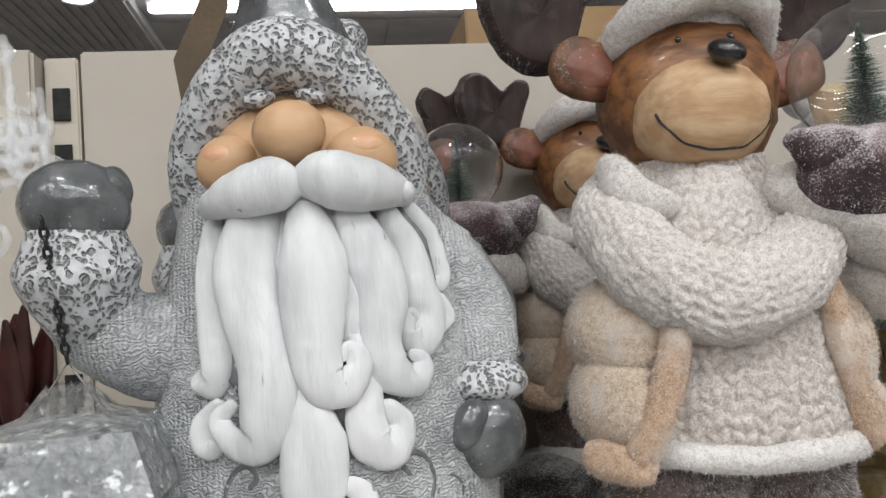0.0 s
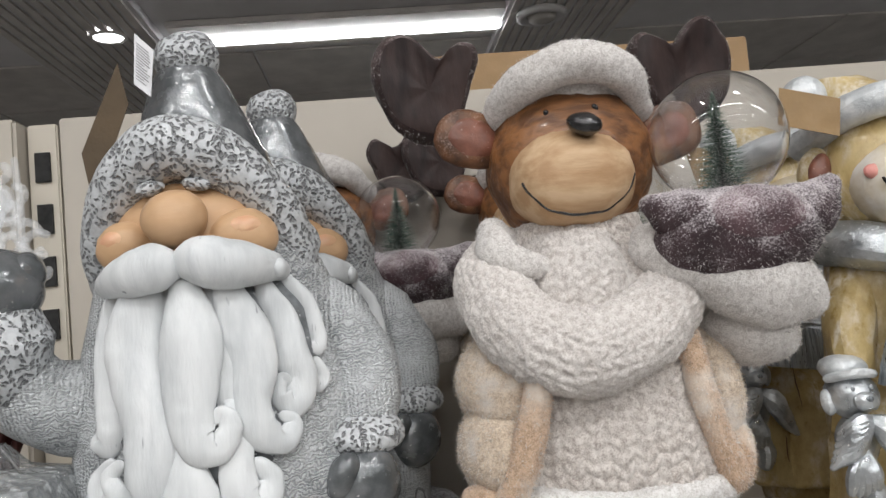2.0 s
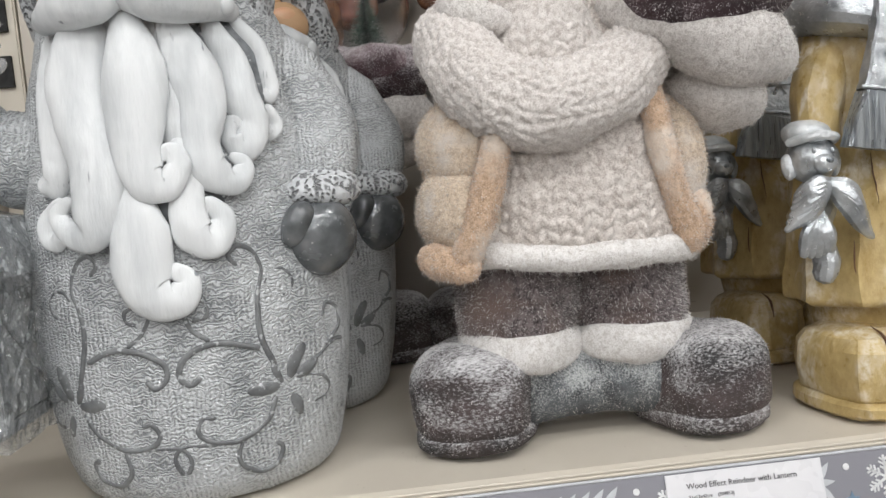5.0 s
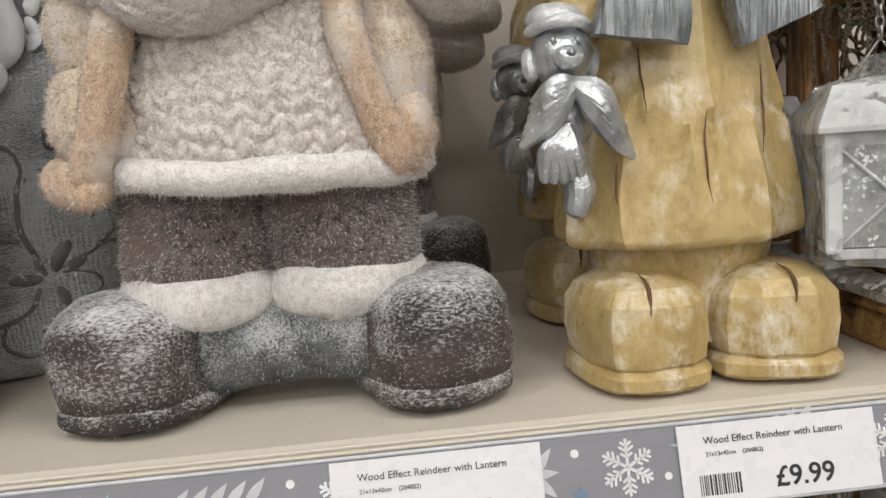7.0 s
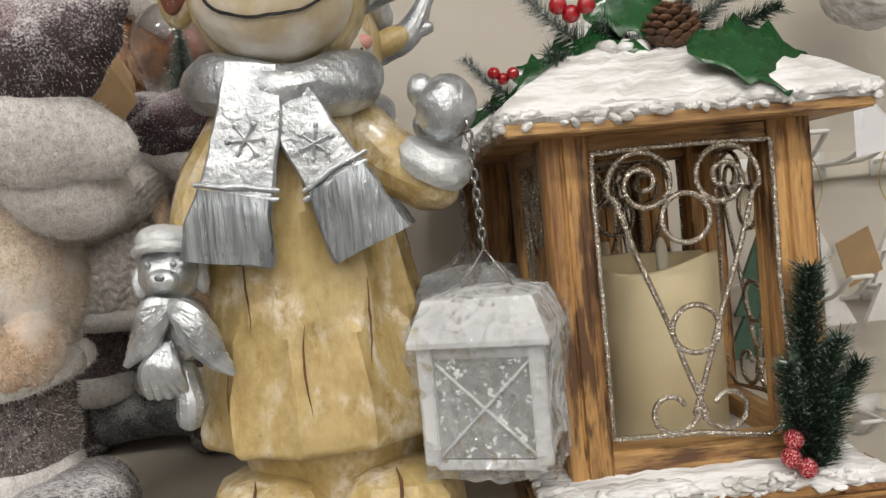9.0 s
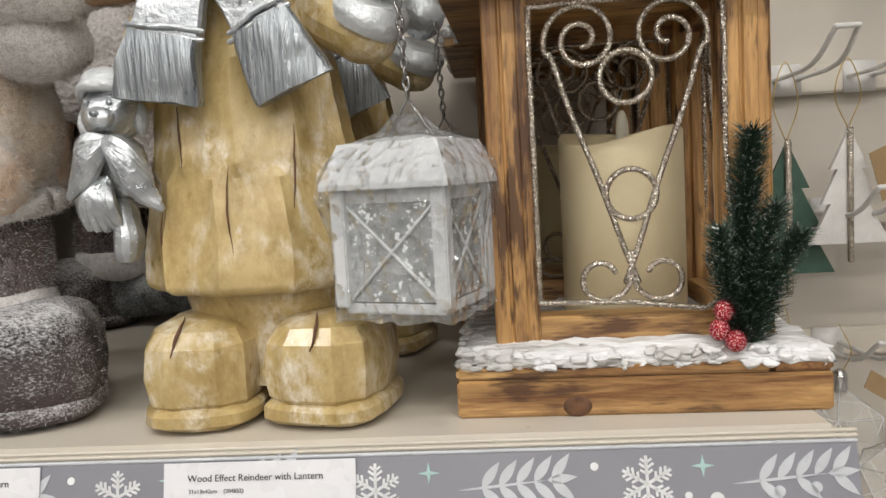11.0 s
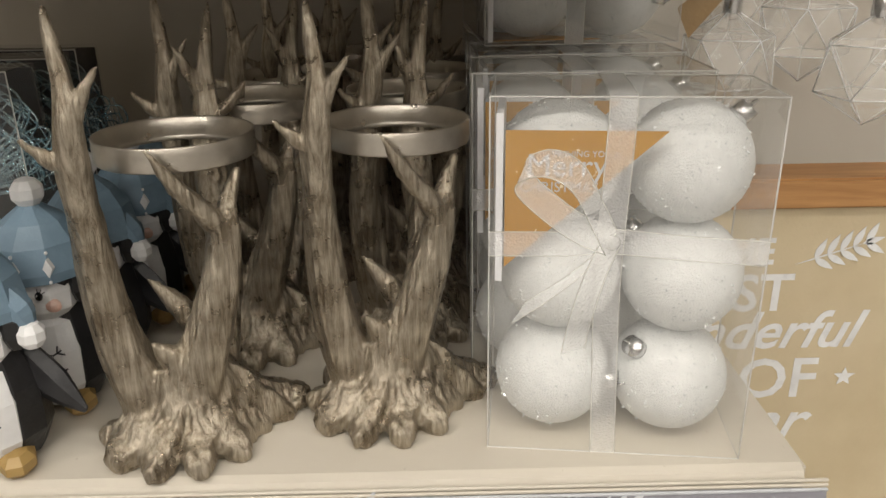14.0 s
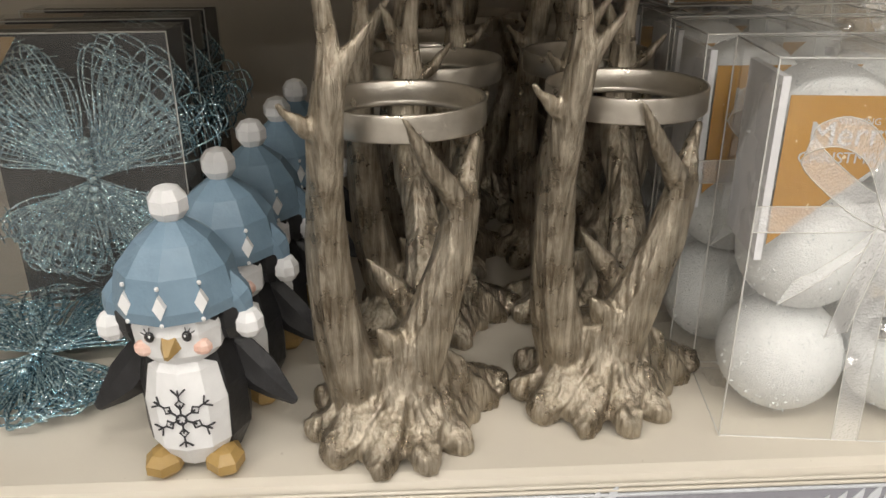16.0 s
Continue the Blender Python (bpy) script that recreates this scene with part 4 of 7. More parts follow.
def moose_mesh():
    """Smiling moose in a knitted jumper; built round x = -0.027, y = 0.09."""
    s = Sculpt()
    for cx, cy, rx, a in ((-0.104, 0.086, 0.043, -24), (0.057, 0.076, 0.041, 20)):
        s.ell((cx, cy, 0.037), (rx, 0.050, 0.0375), "moose_boot", rot=(0, 0, a), n=26, m=36, power=3.0)
        s.ell((cx, cy, 0.011), (rx * 0.955, 0.048, 0.0112), "moose_boot", rot=(0, 0, a), power=3.2)
    s.tube([(-0.105, 0.092, 0.036), (-0.068, 0.092, 0.040), (-0.022, 0.088, 0.040), (0.022, 0.086, 0.042), (0.060, 0.082, 0.038)], [0.035, 0.033, 0.028, 0.033, 0.035], "boot_bridge", m=22)
    for cx, a in ((-0.069, -4), (0.012, 6)):
        s.loft([(0.052, cx, 0.092, 0.036, 0.036), (0.058, cx, 0.092, 0.044, 0.043), (0.068, cx, 0.092, 0.0465, 0.0455), (0.079, cx, 0.093, 0.044, 0.044), (0.085, cx, 0.094, 0.036, 0.036)], "cuff_white")
        s.loft([(0.07, cx, 0.094, 0.040, 0.040), (0.09, cx, 0.094, 0.0455, 0.044), (0.115, cx + 0.004 * (1 if cx < 0 else -1), 0.096, 0.047, 0.050), (0.15, cx * 0.9, 0.098, 0.046, 0.052), (0.17, cx * 0.85, 0.1, 0.036, 0.04)], "moose_pants")
    s.loft([(0.126, -0.026, 0.098, 0.080, 0.056), (0.134, -0.026, 0.096, 0.087, 0.065), (0.15, -0.026, 0.095, 0.089, 0.068), (0.19, -0.027, 0.096, 0.086, 0.067), (0.23, -0.028, 0.098, 0.080, 0.062), (0.27, -0.03, 0.1, 0.068, 0.054), (0.30, -0.03, 0.1, 0.055, 0.048), (0.325, -0.03, 0.1, 0.045, 0.043)], "moose_knit", m=60, steps=6, relief=(0.0130, 0.0030))
    hem = [(-0.026 + 0.087 * math.cos(a), 0.095 + 0.066 * math.sin(a), 0.138 - 0.006 * math.sin(a * 1.0 + 2.6)) for a in np.linspace(0, 2 * math.pi, 26)]
    s.tube(hem, 0.0095, "cuff_white", m=12, steps=2, round_ends=False)
    # waistcoat
    s.ell((-0.100, 0.088, 0.212), (0.033, 0.048, 0.037), "moose_vest")
    s.ell((-0.102, 0.085, 0.168), (0.034, 0.050, 0.040), "moose_vest")
    s.tube([(-0.080, 0.040, 0.245), (-0.085, 0.034, 0.21), (-0.096, 0.036, 0.17), (-0.108, 0.044, 0.140)], [0.009, 0.0105, 0.011, 0.012], "moose_trim", m=14)
    s.tube([(-0.128, 0.062, 0.136), (-0.110, 0.045, 0.132)], 0.012, "moose_trim", m=14)
    s.ell((0.046, 0.090, 0.19), (0.026, 0.046, 0.054), "moose_vest")
    s.tube([(0.020, 0.044, 0.25), (0.024, 0.038, 0.21), (0.034, 0.040, 0.17), (0.046, 0.048, 0.140)], [0.008, 0.0095, 0.011, 0.012], "moose_trim", m=14)
    s.ell((0.052, 0.066, 0.150), (0.016, 0.026, 0.024), "moose_trim")
    # roll-neck and cowl
    s.loft([(0.250, -0.036, 0.088, 0.060, 0.045), (0.270, -0.037, 0.086, 0.054, 0.045), (0.288, -0.038, 0.085, 0.044, 0.043), (0.304, -0.038, 0.088, 0.038, 0.041), (0.316, -0.037, 0.092, 0.037, 0.040)], "moose_cowl", m=60, steps=6, relief=(0.0115, 0.0019))
    s.tube([(-0.060, 0.135, 0.312), (-0.094, 0.098, 0.299), (-0.103, 0.070, 0.279), (-0.091, 0.048, 0.252), (-0.056, 0.034, 0.232), (-0.014, 0.037, 0.241), (0.016, 0.052, 0.262), (0.030, 0.10, 0.285)], [0.018, 0.022, 0.0265, 0.0295, 0.0305, 0.0275, 0.024, 0.018], "moose_cowl", m=36, steps=10, relief=(0.0115, 0.0021))
    s.tube([(-0.064, 0.060, 0.290), (-0.086, 0.054, 0.294), (-0.098, 0.062, 0.304), (-0.096, 0.085, 0.318)], [0.007, 0.012, 0.0145, 0.014], "moose_white", m=18)
    # raised arm, cupped mitten
    s.tube([(0.01, 0.055, 0.298), (0.035, 0.038, 0.288), (0.075, 0.036, 0.268), (0.105, 0.046, 0.258)], [0.018, 0.026, 0.033, 0.022], "moose_white", m=20, steps=6)
    s.ell((0.078, 0.07, 0.235), (0.036, 0.038, 0.026), "moose_white", rot=(0, 20, 0))
    s.ell((0.062, 0.032, 0.300), (0.058, 0.040, 0.034), "moose_mitten", n=22, m=32)
    s.ell((0.062, 0.012, 0.307), (0.036, 0.023, 0.023), "moose_palm", n=20, m=28)
    s.tube([(0.05, 0.03, 0.302), (0.020, 0.026, 0.316), (0.002, 0.026, 0.325)], [0.027, 0.019, 0.008], "moose_mitten", m=16)
    s.tube([(0.08, 0.03, 0.300), (0.110, 0.028, 0.312), (0.127, 0.030, 0.327)], [0.027, 0.021, 0.009], "moose_mitten", m=16)
    # head
    hc, hr = (-0.031, 0.102, 0.368), (0.063, 0.056, 0.063)
    s.ell(hc, hr, "moose_fur", n=26, m=40)
    mc, mr = (-0.038, 0.072, 0.352), (0.046, 0.040, 0.036)
    s.ell(mc, mr, "moose_muzzle", n=24, m=36, power=2.15)
    s.ell((-0.035, 0.036, 0.3835), (0.0112, 0.010, 0.0085), "black_gloss", n=14, m=18)
    for x, z in ((-0.054, 0.400), (-0.021, 0.400)):
        s.ell(on_ell(hc, hr, x, z), (0.0027, 0.0022, 0.0027), "black_gloss", n=8, m=10)
    smile = []
    for a in np.linspace(198, 342, 17):
        x, z = mc[0] + 0.0425 * math.cos(radians(a)), 0.361 + 0.037 * math.sin(radians(a))
        smile.append(on_ell(mc, (mr[0] + 0.001, mr[1] + 0.0012, mr[2] + 0.0014), x, z, -0.0004))
    s.tube(smile, 0.0011, "black_gloss", m=8, steps=2)
    # cap
    s.ell((-0.027, 0.108, 0.420), (0.047, 0.048, 0.036), "moose_white", n=20, m=32)
    brim = [(-0.084, 0.108, 0.404), (-0.072, 0.074, 0.421), (-0.046, 0.056, 0.431), (-0.019, 0.053, 0.432), (0.006, 0.064, 0.424), (0.025, 0.1, 0.406)]
    s.tube(brim, [0.012, 0.0145, 0.0155, 0.0155, 0.0145, 0.012], "moose_white", m=18, steps=6)
    # ears, antlers
    for sx, x, z, tilt in ((1, -0.105, 0.392, 18), (-1, 0.047, 0.386, -20)):
        s.ell((x, 0.098, z), (0.027, 0.009, 0.022), "ear_edge", rot=(0, tilt, 10 * sx), power=2.3)
        s.ell((x + 0.002 * sx, 0.0935, z), (0.020, 0.0062, 0.0145), "moose_ear", rot=(0, tilt, 10 * sx), power=2.2)
    heart = [(-0.034, -0.002), (-0.040, 0.018), (-0.038, 0.032), (-0.030, 0.037), (-0.020, 0.032), (-0.011, 0.024), (-0.002, 0.029), (0.008, 0.041), (0.020, 0.047), (0.032, 0.043), (0.039, 0.028), (0.040, 0.008), (0.036, -0.012), (0.026, -0.028), (0.010, -0.039), (-0.010, -0.040), (-0.024, -0.026)]
    edge = spline(np.array(heart + heart[:1]), 4)[:-1]
    shell = ((0.001, -0.0095), (0.35, -0.0100), (0.60, -0.0115), (0.78, -0.0130), (0.88, -0.0125), (0.96, -0.0095), (1.0, -0.004), (1.0, 0.004), (0.95, 0.010), (0.8, 0.013), (0.001, 0.014))
    for sx, cx, cz in ((-1, -0.132, 0.436), (1, 0.070, 0.434)):
        line = edge if sx > 0 else edge[::-1]
        rings = [[(cx + sx * k * a, 0.116 + y, cz + k * b) for a, b in line] for k, y in shell]
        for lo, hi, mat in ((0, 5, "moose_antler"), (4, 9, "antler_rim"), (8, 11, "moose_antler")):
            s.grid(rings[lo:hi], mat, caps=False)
        s.tube([(cx - 0.010 * sx, 0.119, cz - 0.024), (cx - 0.030 * sx, 0.116, cz - 0.030), (cx - 0.066 * sx, 0.110, cz - 0.030)], [0.010, 0.011, 0.012], "moose_antler", m=14)
    s.rough(0.0028, 0.028, 0, 3.0)
    s.rough(0.0011, 0.009, 0, 7.0)
    s.fuzz(["cuff_white", "moose_white", "moose_vest", "moose_trim"], 70000, 0.0016, 0.00034, seed=1)
    s.fuzz(["moose_vest", "moose_trim"], 14000, 0.0022, 0.00030, "moose_white", seed=12)
    s.fuzz(["moose_cowl", "moose_knit"], 70000, 0.0013, 0.00028, seed=2)
    s.fuzz(["moose_pants"], 12000, 0.0026, 0.00034, seed=3)
    s.fuzz(["moose_boot", "boot_bridge"], 6500, 0.0017, 0.00026, "moose_white", seed=4)
    s.fuzz(["moose_palm"], 1800, 0.0013, 0.0003, "moose_white", seed=9)
    s.fuzz(["moose_mitten"], 9000, 0.0013, 0.0003, "moose_white", seed=5)
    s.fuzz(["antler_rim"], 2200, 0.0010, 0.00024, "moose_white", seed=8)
    s.fuzz(["moose_pants"], 20000, 0.0018, 0.00036, "moose_white", seed=6)
    return s


def place_figure(build, name, mid, label, category, group, spots, auto=None):
    s = build()
    s.v = [(x - mid[0], y - mid[1], z) for x, y, z in s.v]
    first = None
    for x, y, turn in spots:
        if first is None:
            first = s.build(name, loc=(x, y, Z0), auto=auto)
            first.rotation_euler = (0, 0, radians(turn))
            tagged(first, label, category, group)
        else:
            copy_thing(first, pose(x, y, Z0, 0, 0, turn))


MOOSE = (-0.027, 0.09)
MOOSE_SPOTS = ((-0.027, 0.09, 0), (-0.239, 0.400, 0), (0.005, 0.385, 0))
place_figure(moose_mesh, "moose_figurine", MOOSE, "brown moose figurine in a cream knitted jumper and fleece cap", "figurine", "moose figurines", MOOSE_SPOTS)


def snow_globe(x, y, z):
    top = empty("glass_globe", (x, y, z), "clear glass globe with a tiny green bristle tree inside", "glass globe", "glass globes")
    g = Sculpt().ell((0, 0, 0), (0.0455, 0.0455, 0.0455), "globe_glass", n=32, m=48).build("glass", top)
    g.visible_shadow = False
    t = Sculpt()
    rng = random.Random(11)
    for k in range(900):
        u = k / 900
        r = 0.0245 * (1 - u) + 0.0015
        a = k * 2.39996
        h = -0.038 + 0.069 * u
        b = r * rng.uniform(0.75, 1.1)
        d = np.array([math.cos(a), math.sin(a), 0])
        p = np.array([0.0, 0, h])
        e = p + d * b + np.array([0, 0, 0.003 * rng.uniform(-0.5, 1)])
        w = np.array([-d[1], d[0], 0]) * 0.00045
        base = len(t.v)
        t.v += [tuple(p - w), tuple(p + w), tuple(e), tuple(p + np.array([0, 0, 0.0009]))]
        t.uv += [(0, 0)] * 4
        t.f += [(base, base + 1, base + 2), (base + 1, base + 3, base + 2), (base + 3, base, base + 2)]
        t.m += [t.slot("bristle_green")] * 3
    t.tube([(0, 0, -0.04), (0, 0, 0.032)], [0.0016, 0.0008], "bristle_green", m=6)
    t.build("bristle_tree", top, smooth=False)
    return top


globe = None
for x, y, turn in MOOSE_SPOTS:
    off = Matrix.Rotation(radians(turn), 3, "Z") @ Vector((0.056 - MOOSE[0], 0.034 - MOOSE[1], 0))
    spot = (x + off.x, y + off.y, Z0 + 0.367)
    if globe is None:
        globe = snow_globe(*spot)
    else:
        copy_thing(globe, pose(*spot))


def gnome_front(x, z, out=0.0):
    """A point on the front of the gnome's robe."""
    rz = np.interp(z, [0, 0.03, 0.1, 0.18, 0.26, 0.34], [0.088, 0.094, 0.104, 0.104, 0.092, 0.07])
    ry = np.interp(z, [0, 0.03, 0.1, 0.18, 0.26, 0.34], [0.078, 0.084, 0.088, 0.084, 0.072, 0.058])
    q = min(0.97, abs((x + 0.294) / rz))
    return (x, 0.092 - ry * math.sqrt(1 - q * q) - out, z)


def gnome_mesh():
    """Gnome with a long curled beard; built round x = -0.294, y = 0.092."""
    s = Sculpt()
    s.loft([(0.0, -0.294, 0.092, 0.070, 0.062), (0.006, -0.294, 0.092, 0.084, 0.074), (0.03, -0.294, 0.092, 0.094, 0.084), (0.1, -0.294, 0.092, 0.104, 0.088), (0.18, -0.294, 0.092, 0.104, 0.084), (0.26, -0.296, 0.094, 0.092, 0.072), (0.33, -0.30, 0.096, 0.072, 0.06), (0.38, -0.303, 0.098, 0.055, 0.05)], "gnome_robe", m=64, steps=6)
    # vines, flowers and leaves in relief
    def vine(points, w=0.0026):
        s.tube([gnome_front(x, z, -0.0004) for x, z in points], w * 0.9, "vine_dark", m=8, steps=6)

    for w, run in (
        (0.0024, [(-0.2528, 0.1516), (-0.2562, 0.1575), (-0.2503, 0.162), (-0.2426, 0.1578), (-0.2386, 0.1448), (-0.2417, 0.1282), (-0.2414, 0.1054), (-0.2367, 0.0848), (-0.2336, 0.0743)]),
        (0.0019, [(-0.2368, 0.1362), (-0.2334, 0.1416), (-0.2265, 0.1424), (-0.2216, 0.1363), (-0.2223, 0.1292), (-0.2267, 0.1268)]),
        (0.0024, [(-0.2449, 0.0986), (-0.2607, 0.105), (-0.2772, 0.1033), (-0.2888, 0.0959), (-0.29, 0.0861), (-0.2837, 0.0817), (-0.2793, 0.085)]),
        (0.0019, [(-0.2713, 0.1078), (-0.2787, 0.1133), (-0.2835, 0.1236), (-0.2808, 0.1304), (-0.2715, 0.1295), (-0.271, 0.1224), (-0.2779, 0.1203)]),
        (0.0024, [(-0.2375, 0.0645), (-0.2445, 0.0506), (-0.2592, 0.0436), (-0.2756, 0.0455), (-0.2825, 0.0522), (-0.2794, 0.0605), (-0.2739, 0.0604)]),
        (0.0019, [(-0.2744, 0.0439), (-0.2923, 0.0431), (-0.2987, 0.0352), (-0.2957, 0.026)]),
        (0.0019, [(-0.2594, 0.0421), (-0.2622, 0.0292), (-0.2534, 0.0198), (-0.2419, 0.0222), (-0.2367, 0.032), (-0.2392, 0.0353)]),
        (0.0019, [(-0.228, 0.0751), (-0.2146, 0.0824), (-0.2025, 0.0899), (-0.1976, 0.0909)]),
        (0.0019, [(-0.2053, 0.0902), (-0.1979, 0.0996), (-0.1988, 0.1127), (-0.204, 0.1175), (-0.2061, 0.1105)]),
        (0.0019, [(-0.2196, 0.0742), (-0.2115, 0.0704), (-0.2079, 0.0641), (-0.21, 0.057), (-0.2173, 0.0549)]),
    ):
        for flip in (1, -1):
            vine([(x if flip > 0 else -0.588 - x, z) for x, z in run], w)
    for a, b in (((-0.2326, 0.0712), (-0.2561, 0.0724)), ((-0.2307, 0.0754), (-0.2178, 0.0973)), ((-0.2309, 0.0681), (-0.2244, 0.0498)), ((-0.2337, 0.0734), (-0.2401, 0.0874)), ((-0.2281, 0.0737), (-0.2103, 0.0826))):
        for flip in (1, -1):
            p, q = [(x if flip > 0 else -0.588 - x, z) for x, z in (a, b)]
            mid = gnome_front((p[0] + q[0]) / 2, (p[1] + q[1]) / 2, -0.0022)
            d = math.hypot(q[0] - p[0], q[1] - p[1])
            ang = math.degrees(math.atan2(q[1] - p[1], q[0] - p[0]))
            s.ell(mid, (d * 0.56, 0.0042, d * 0.24), "vine_dark", rot=(0, -ang, math.degrees(math.asin(max(-0.9, min(0.9, (mid[0] + 0.294) / 0.11))))), n=10, m=16)
    # face
    s.ell((-0.304, 0.072, 0.335), (0.054, 0.042, 0.042), "gnome_skin", n=22, m=32)
    s.ell((-0.306, 0.026, 0.341), (0.0205, 0.019, 0.0185), "gnome_skin")
    s.ell((-0.341, 0.042, 0.327), (0.019, 0.016, 0.017), "gnome_skin")
    s.ell((-0.267, 0.042, 0.328), (0.023, 0.017, 0.018), "gnome_skin")
    s.ell((-0.343, 0.0365, 0.330), (0.0125, 0.0105, 0.0095), "gnome_blush")
    s.ell((-0.265, 0.0365, 0.332), (0.0150, 0.0115, 0.0100), "gnome_blush")
    for x, z, a in ((-0.322, 0.363, -12), (-0.293, 0.364, 8)):
        s.ell((x, 0.034, z), (0.0095, 0.005, 0.0045), "gnome_fur", rot=(0, a, 0))
    # moustache
    s.tube([(-0.3005, 0.012, 0.311), (-0.313, 0.008, 0.3105), (-0.331, 0.013, 0.307), (-0.350, 0.028, 0.302)], [0.0075, 0.0148, 0.0138, 0.0080], "gnome_beard", m=24, steps=6, flat=0.8)
    s.tube([(-0.3020, 0.012, 0.311), (-0.288, 0.007, 0.3125), (-0.269, 0.010, 0.309), (-0.2517, 0.022, 0.306), (-0.2440, 0.032, 0.304)], [0.0075, 0.0156, 0.0156, 0.0108, 0.0066], "gnome_beard", m=24, steps=6, flat=0.8)
    s.ell((-0.2445, 0.022, 0.3045), (0.0055, 0.006, 0.0065), "gnome_beard", n=10, m=14)
    # beard: a dark ground paints the shade between broad locks that end in curls
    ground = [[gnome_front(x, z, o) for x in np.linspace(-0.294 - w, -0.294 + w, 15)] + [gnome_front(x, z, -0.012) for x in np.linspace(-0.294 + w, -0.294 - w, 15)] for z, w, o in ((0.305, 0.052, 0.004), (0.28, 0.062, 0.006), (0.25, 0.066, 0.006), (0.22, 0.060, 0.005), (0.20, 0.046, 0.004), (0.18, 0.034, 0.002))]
    s.grid(ground, "beard_gap_shade")

    def lock(run, out, flat=0.44):
        s.tube([gnome_front(x, z, out) for x, z, r in run], [r * 1.20 for x, z, r in run], "gnome_beard", m=26, steps=8, flat=flat)

    lock([(-0.2870, 0.2930, 0.0070), (-0.2810, 0.2600, 0.0105), (-0.2795, 0.2350, 0.0085), (-0.2770, 0.2180, 0.0050)], 0.004)
    lock([(-0.3120, 0.2930, 0.0070), (-0.3130, 0.2600, 0.0105), (-0.3120, 0.2300, 0.0100), (-0.3080, 0.2000, 0.0070)], 0.004)
    lock([(-0.2424, 0.2978, 0.0040), (-0.2324, 0.2837, 0.0061), (-0.2271, 0.2663, 0.0061), (-0.2247, 0.2526, 0.0050), (-0.2293, 0.2514, 0.0030)], 0.004)
    lock([(-0.2268, 0.2412, 0.0040), (-0.2237, 0.2325, 0.0047), (-0.2270, 0.2264, 0.0036), (-0.2294, 0.2317, 0.0020)], 0.003)
    lock([(-0.3500, 0.2903, 0.0060), (-0.3536, 0.2642, 0.0072), (-0.3517, 0.2414, 0.0081), (-0.3500, 0.2222, 0.0090), (-0.3542, 0.2066, 0.0071), (-0.3628, 0.2082, 0.0039), (-0.3583, 0.2145, 0.0026)], 0.005)
    lock([(-0.3524, 0.1941, 0.0045), (-0.3599, 0.1832, 0.0058), (-0.3580, 0.1729, 0.0057), (-0.3499, 0.1749, 0.0028)], 0.004)
    lock([(-0.2545, 0.2934, 0.0049), (-0.2462, 0.2746, 0.0082), (-0.2413, 0.2511, 0.0098), (-0.2361, 0.2342, 0.0092), (-0.2398, 0.2202, 0.0081), (-0.2485, 0.2245, 0.0051), (-0.2465, 0.2355, 0.0039), (-0.2408, 0.2299, 0.0023)], 0.007)
    lock([(-0.3264, 0.2945, 0.0114), (-0.3321, 0.2690, 0.0145), (-0.3291, 0.2432, 0.0143), (-0.3230, 0.2177, 0.0132), (-0.3230, 0.1932, 0.0125), (-0.3294, 0.1767, 0.0093), (-0.3433, 0.1780, 0.0069), (-0.3506, 0.1885, 0.0048), (-0.3429, 0.1955, 0.0032)], 0.011)
    lock([(-0.3056, 0.2011, 0.0078), (-0.3019, 0.1765, 0.0139), (-0.3018, 0.1551, 0.0148), (-0.2983, 0.1381, 0.0117), (-0.2850, 0.1337, 0.0092), (-0.2784, 0.1435, 0.0062), (-0.2854, 0.1504, 0.0040), (-0.2901, 0.1464, 0.0025)], 0.007)
    lock([(-0.2770, 0.2231, 0.0044), (-0.2718, 0.2039, 0.0063), (-0.2740, 0.1888, 0.0087), (-0.2720, 0.1717, 0.0100), (-0.2620, 0.1672, 0.0094), (-0.2553, 0.1786, 0.0063), (-0.2622, 0.1873, 0.0044), (-0.2668, 0.1834, 0.0025)], 0.007)
    lock([(-0.2758, 0.2933, 0.0081), (-0.2675, 0.2698, 0.0129), (-0.2609, 0.2467, 0.0122), (-0.2634, 0.2247, 0.0095), (-0.2598, 0.2071, 0.0095), (-0.2468, 0.2006, 0.0070), (-0.2404, 0.2091, 0.0048), (-0.2461, 0.2137, 0.0029)], 0.01)
    lock([(-0.2994, 0.2920, 0.0097), (-0.2969, 0.2660, 0.0153), (-0.2978, 0.2407, 0.0142), (-0.2986, 0.2220, 0.0119), (-0.2946, 0.2047, 0.0100), (-0.2825, 0.2005, 0.0078), (-0.2760, 0.2121, 0.0063), (-0.2802, 0.2203, 0.0044), (-0.2849, 0.2170, 0.0025)], 0.0125)
    # hat
    s.loft([(0.352, -0.303, 0.105, 0.058, 0.050), (0.39, -0.304, 0.105, 0.050, 0.045), (0.42, -0.305, 0.1, 0.038, 0.036), (0.445, -0.306, 0.096, 0.027, 0.026), (0.46, -0.306, 0.094, 0.018, 0.018)], "gnome_hat", m=40, steps=6)
    trim = [(-0.368, 0.088, 0.300), (-0.364, 0.075, 0.335), (-0.347, 0.058, 0.366), (-0.322, 0.043, 0.387), (-0.298, 0.040, 0.389), (-0.272, 0.048, 0.376), (-0.251, 0.062, 0.350), (-0.238, 0.078, 0.318), (-0.236, 0.092, 0.295)]
    s.tube(trim, [0.011, 0.017, 0.020, 0.021, 0.021, 0.020, 0.018, 0.016, 0.010], "gnome_fur", m=22, steps=6)
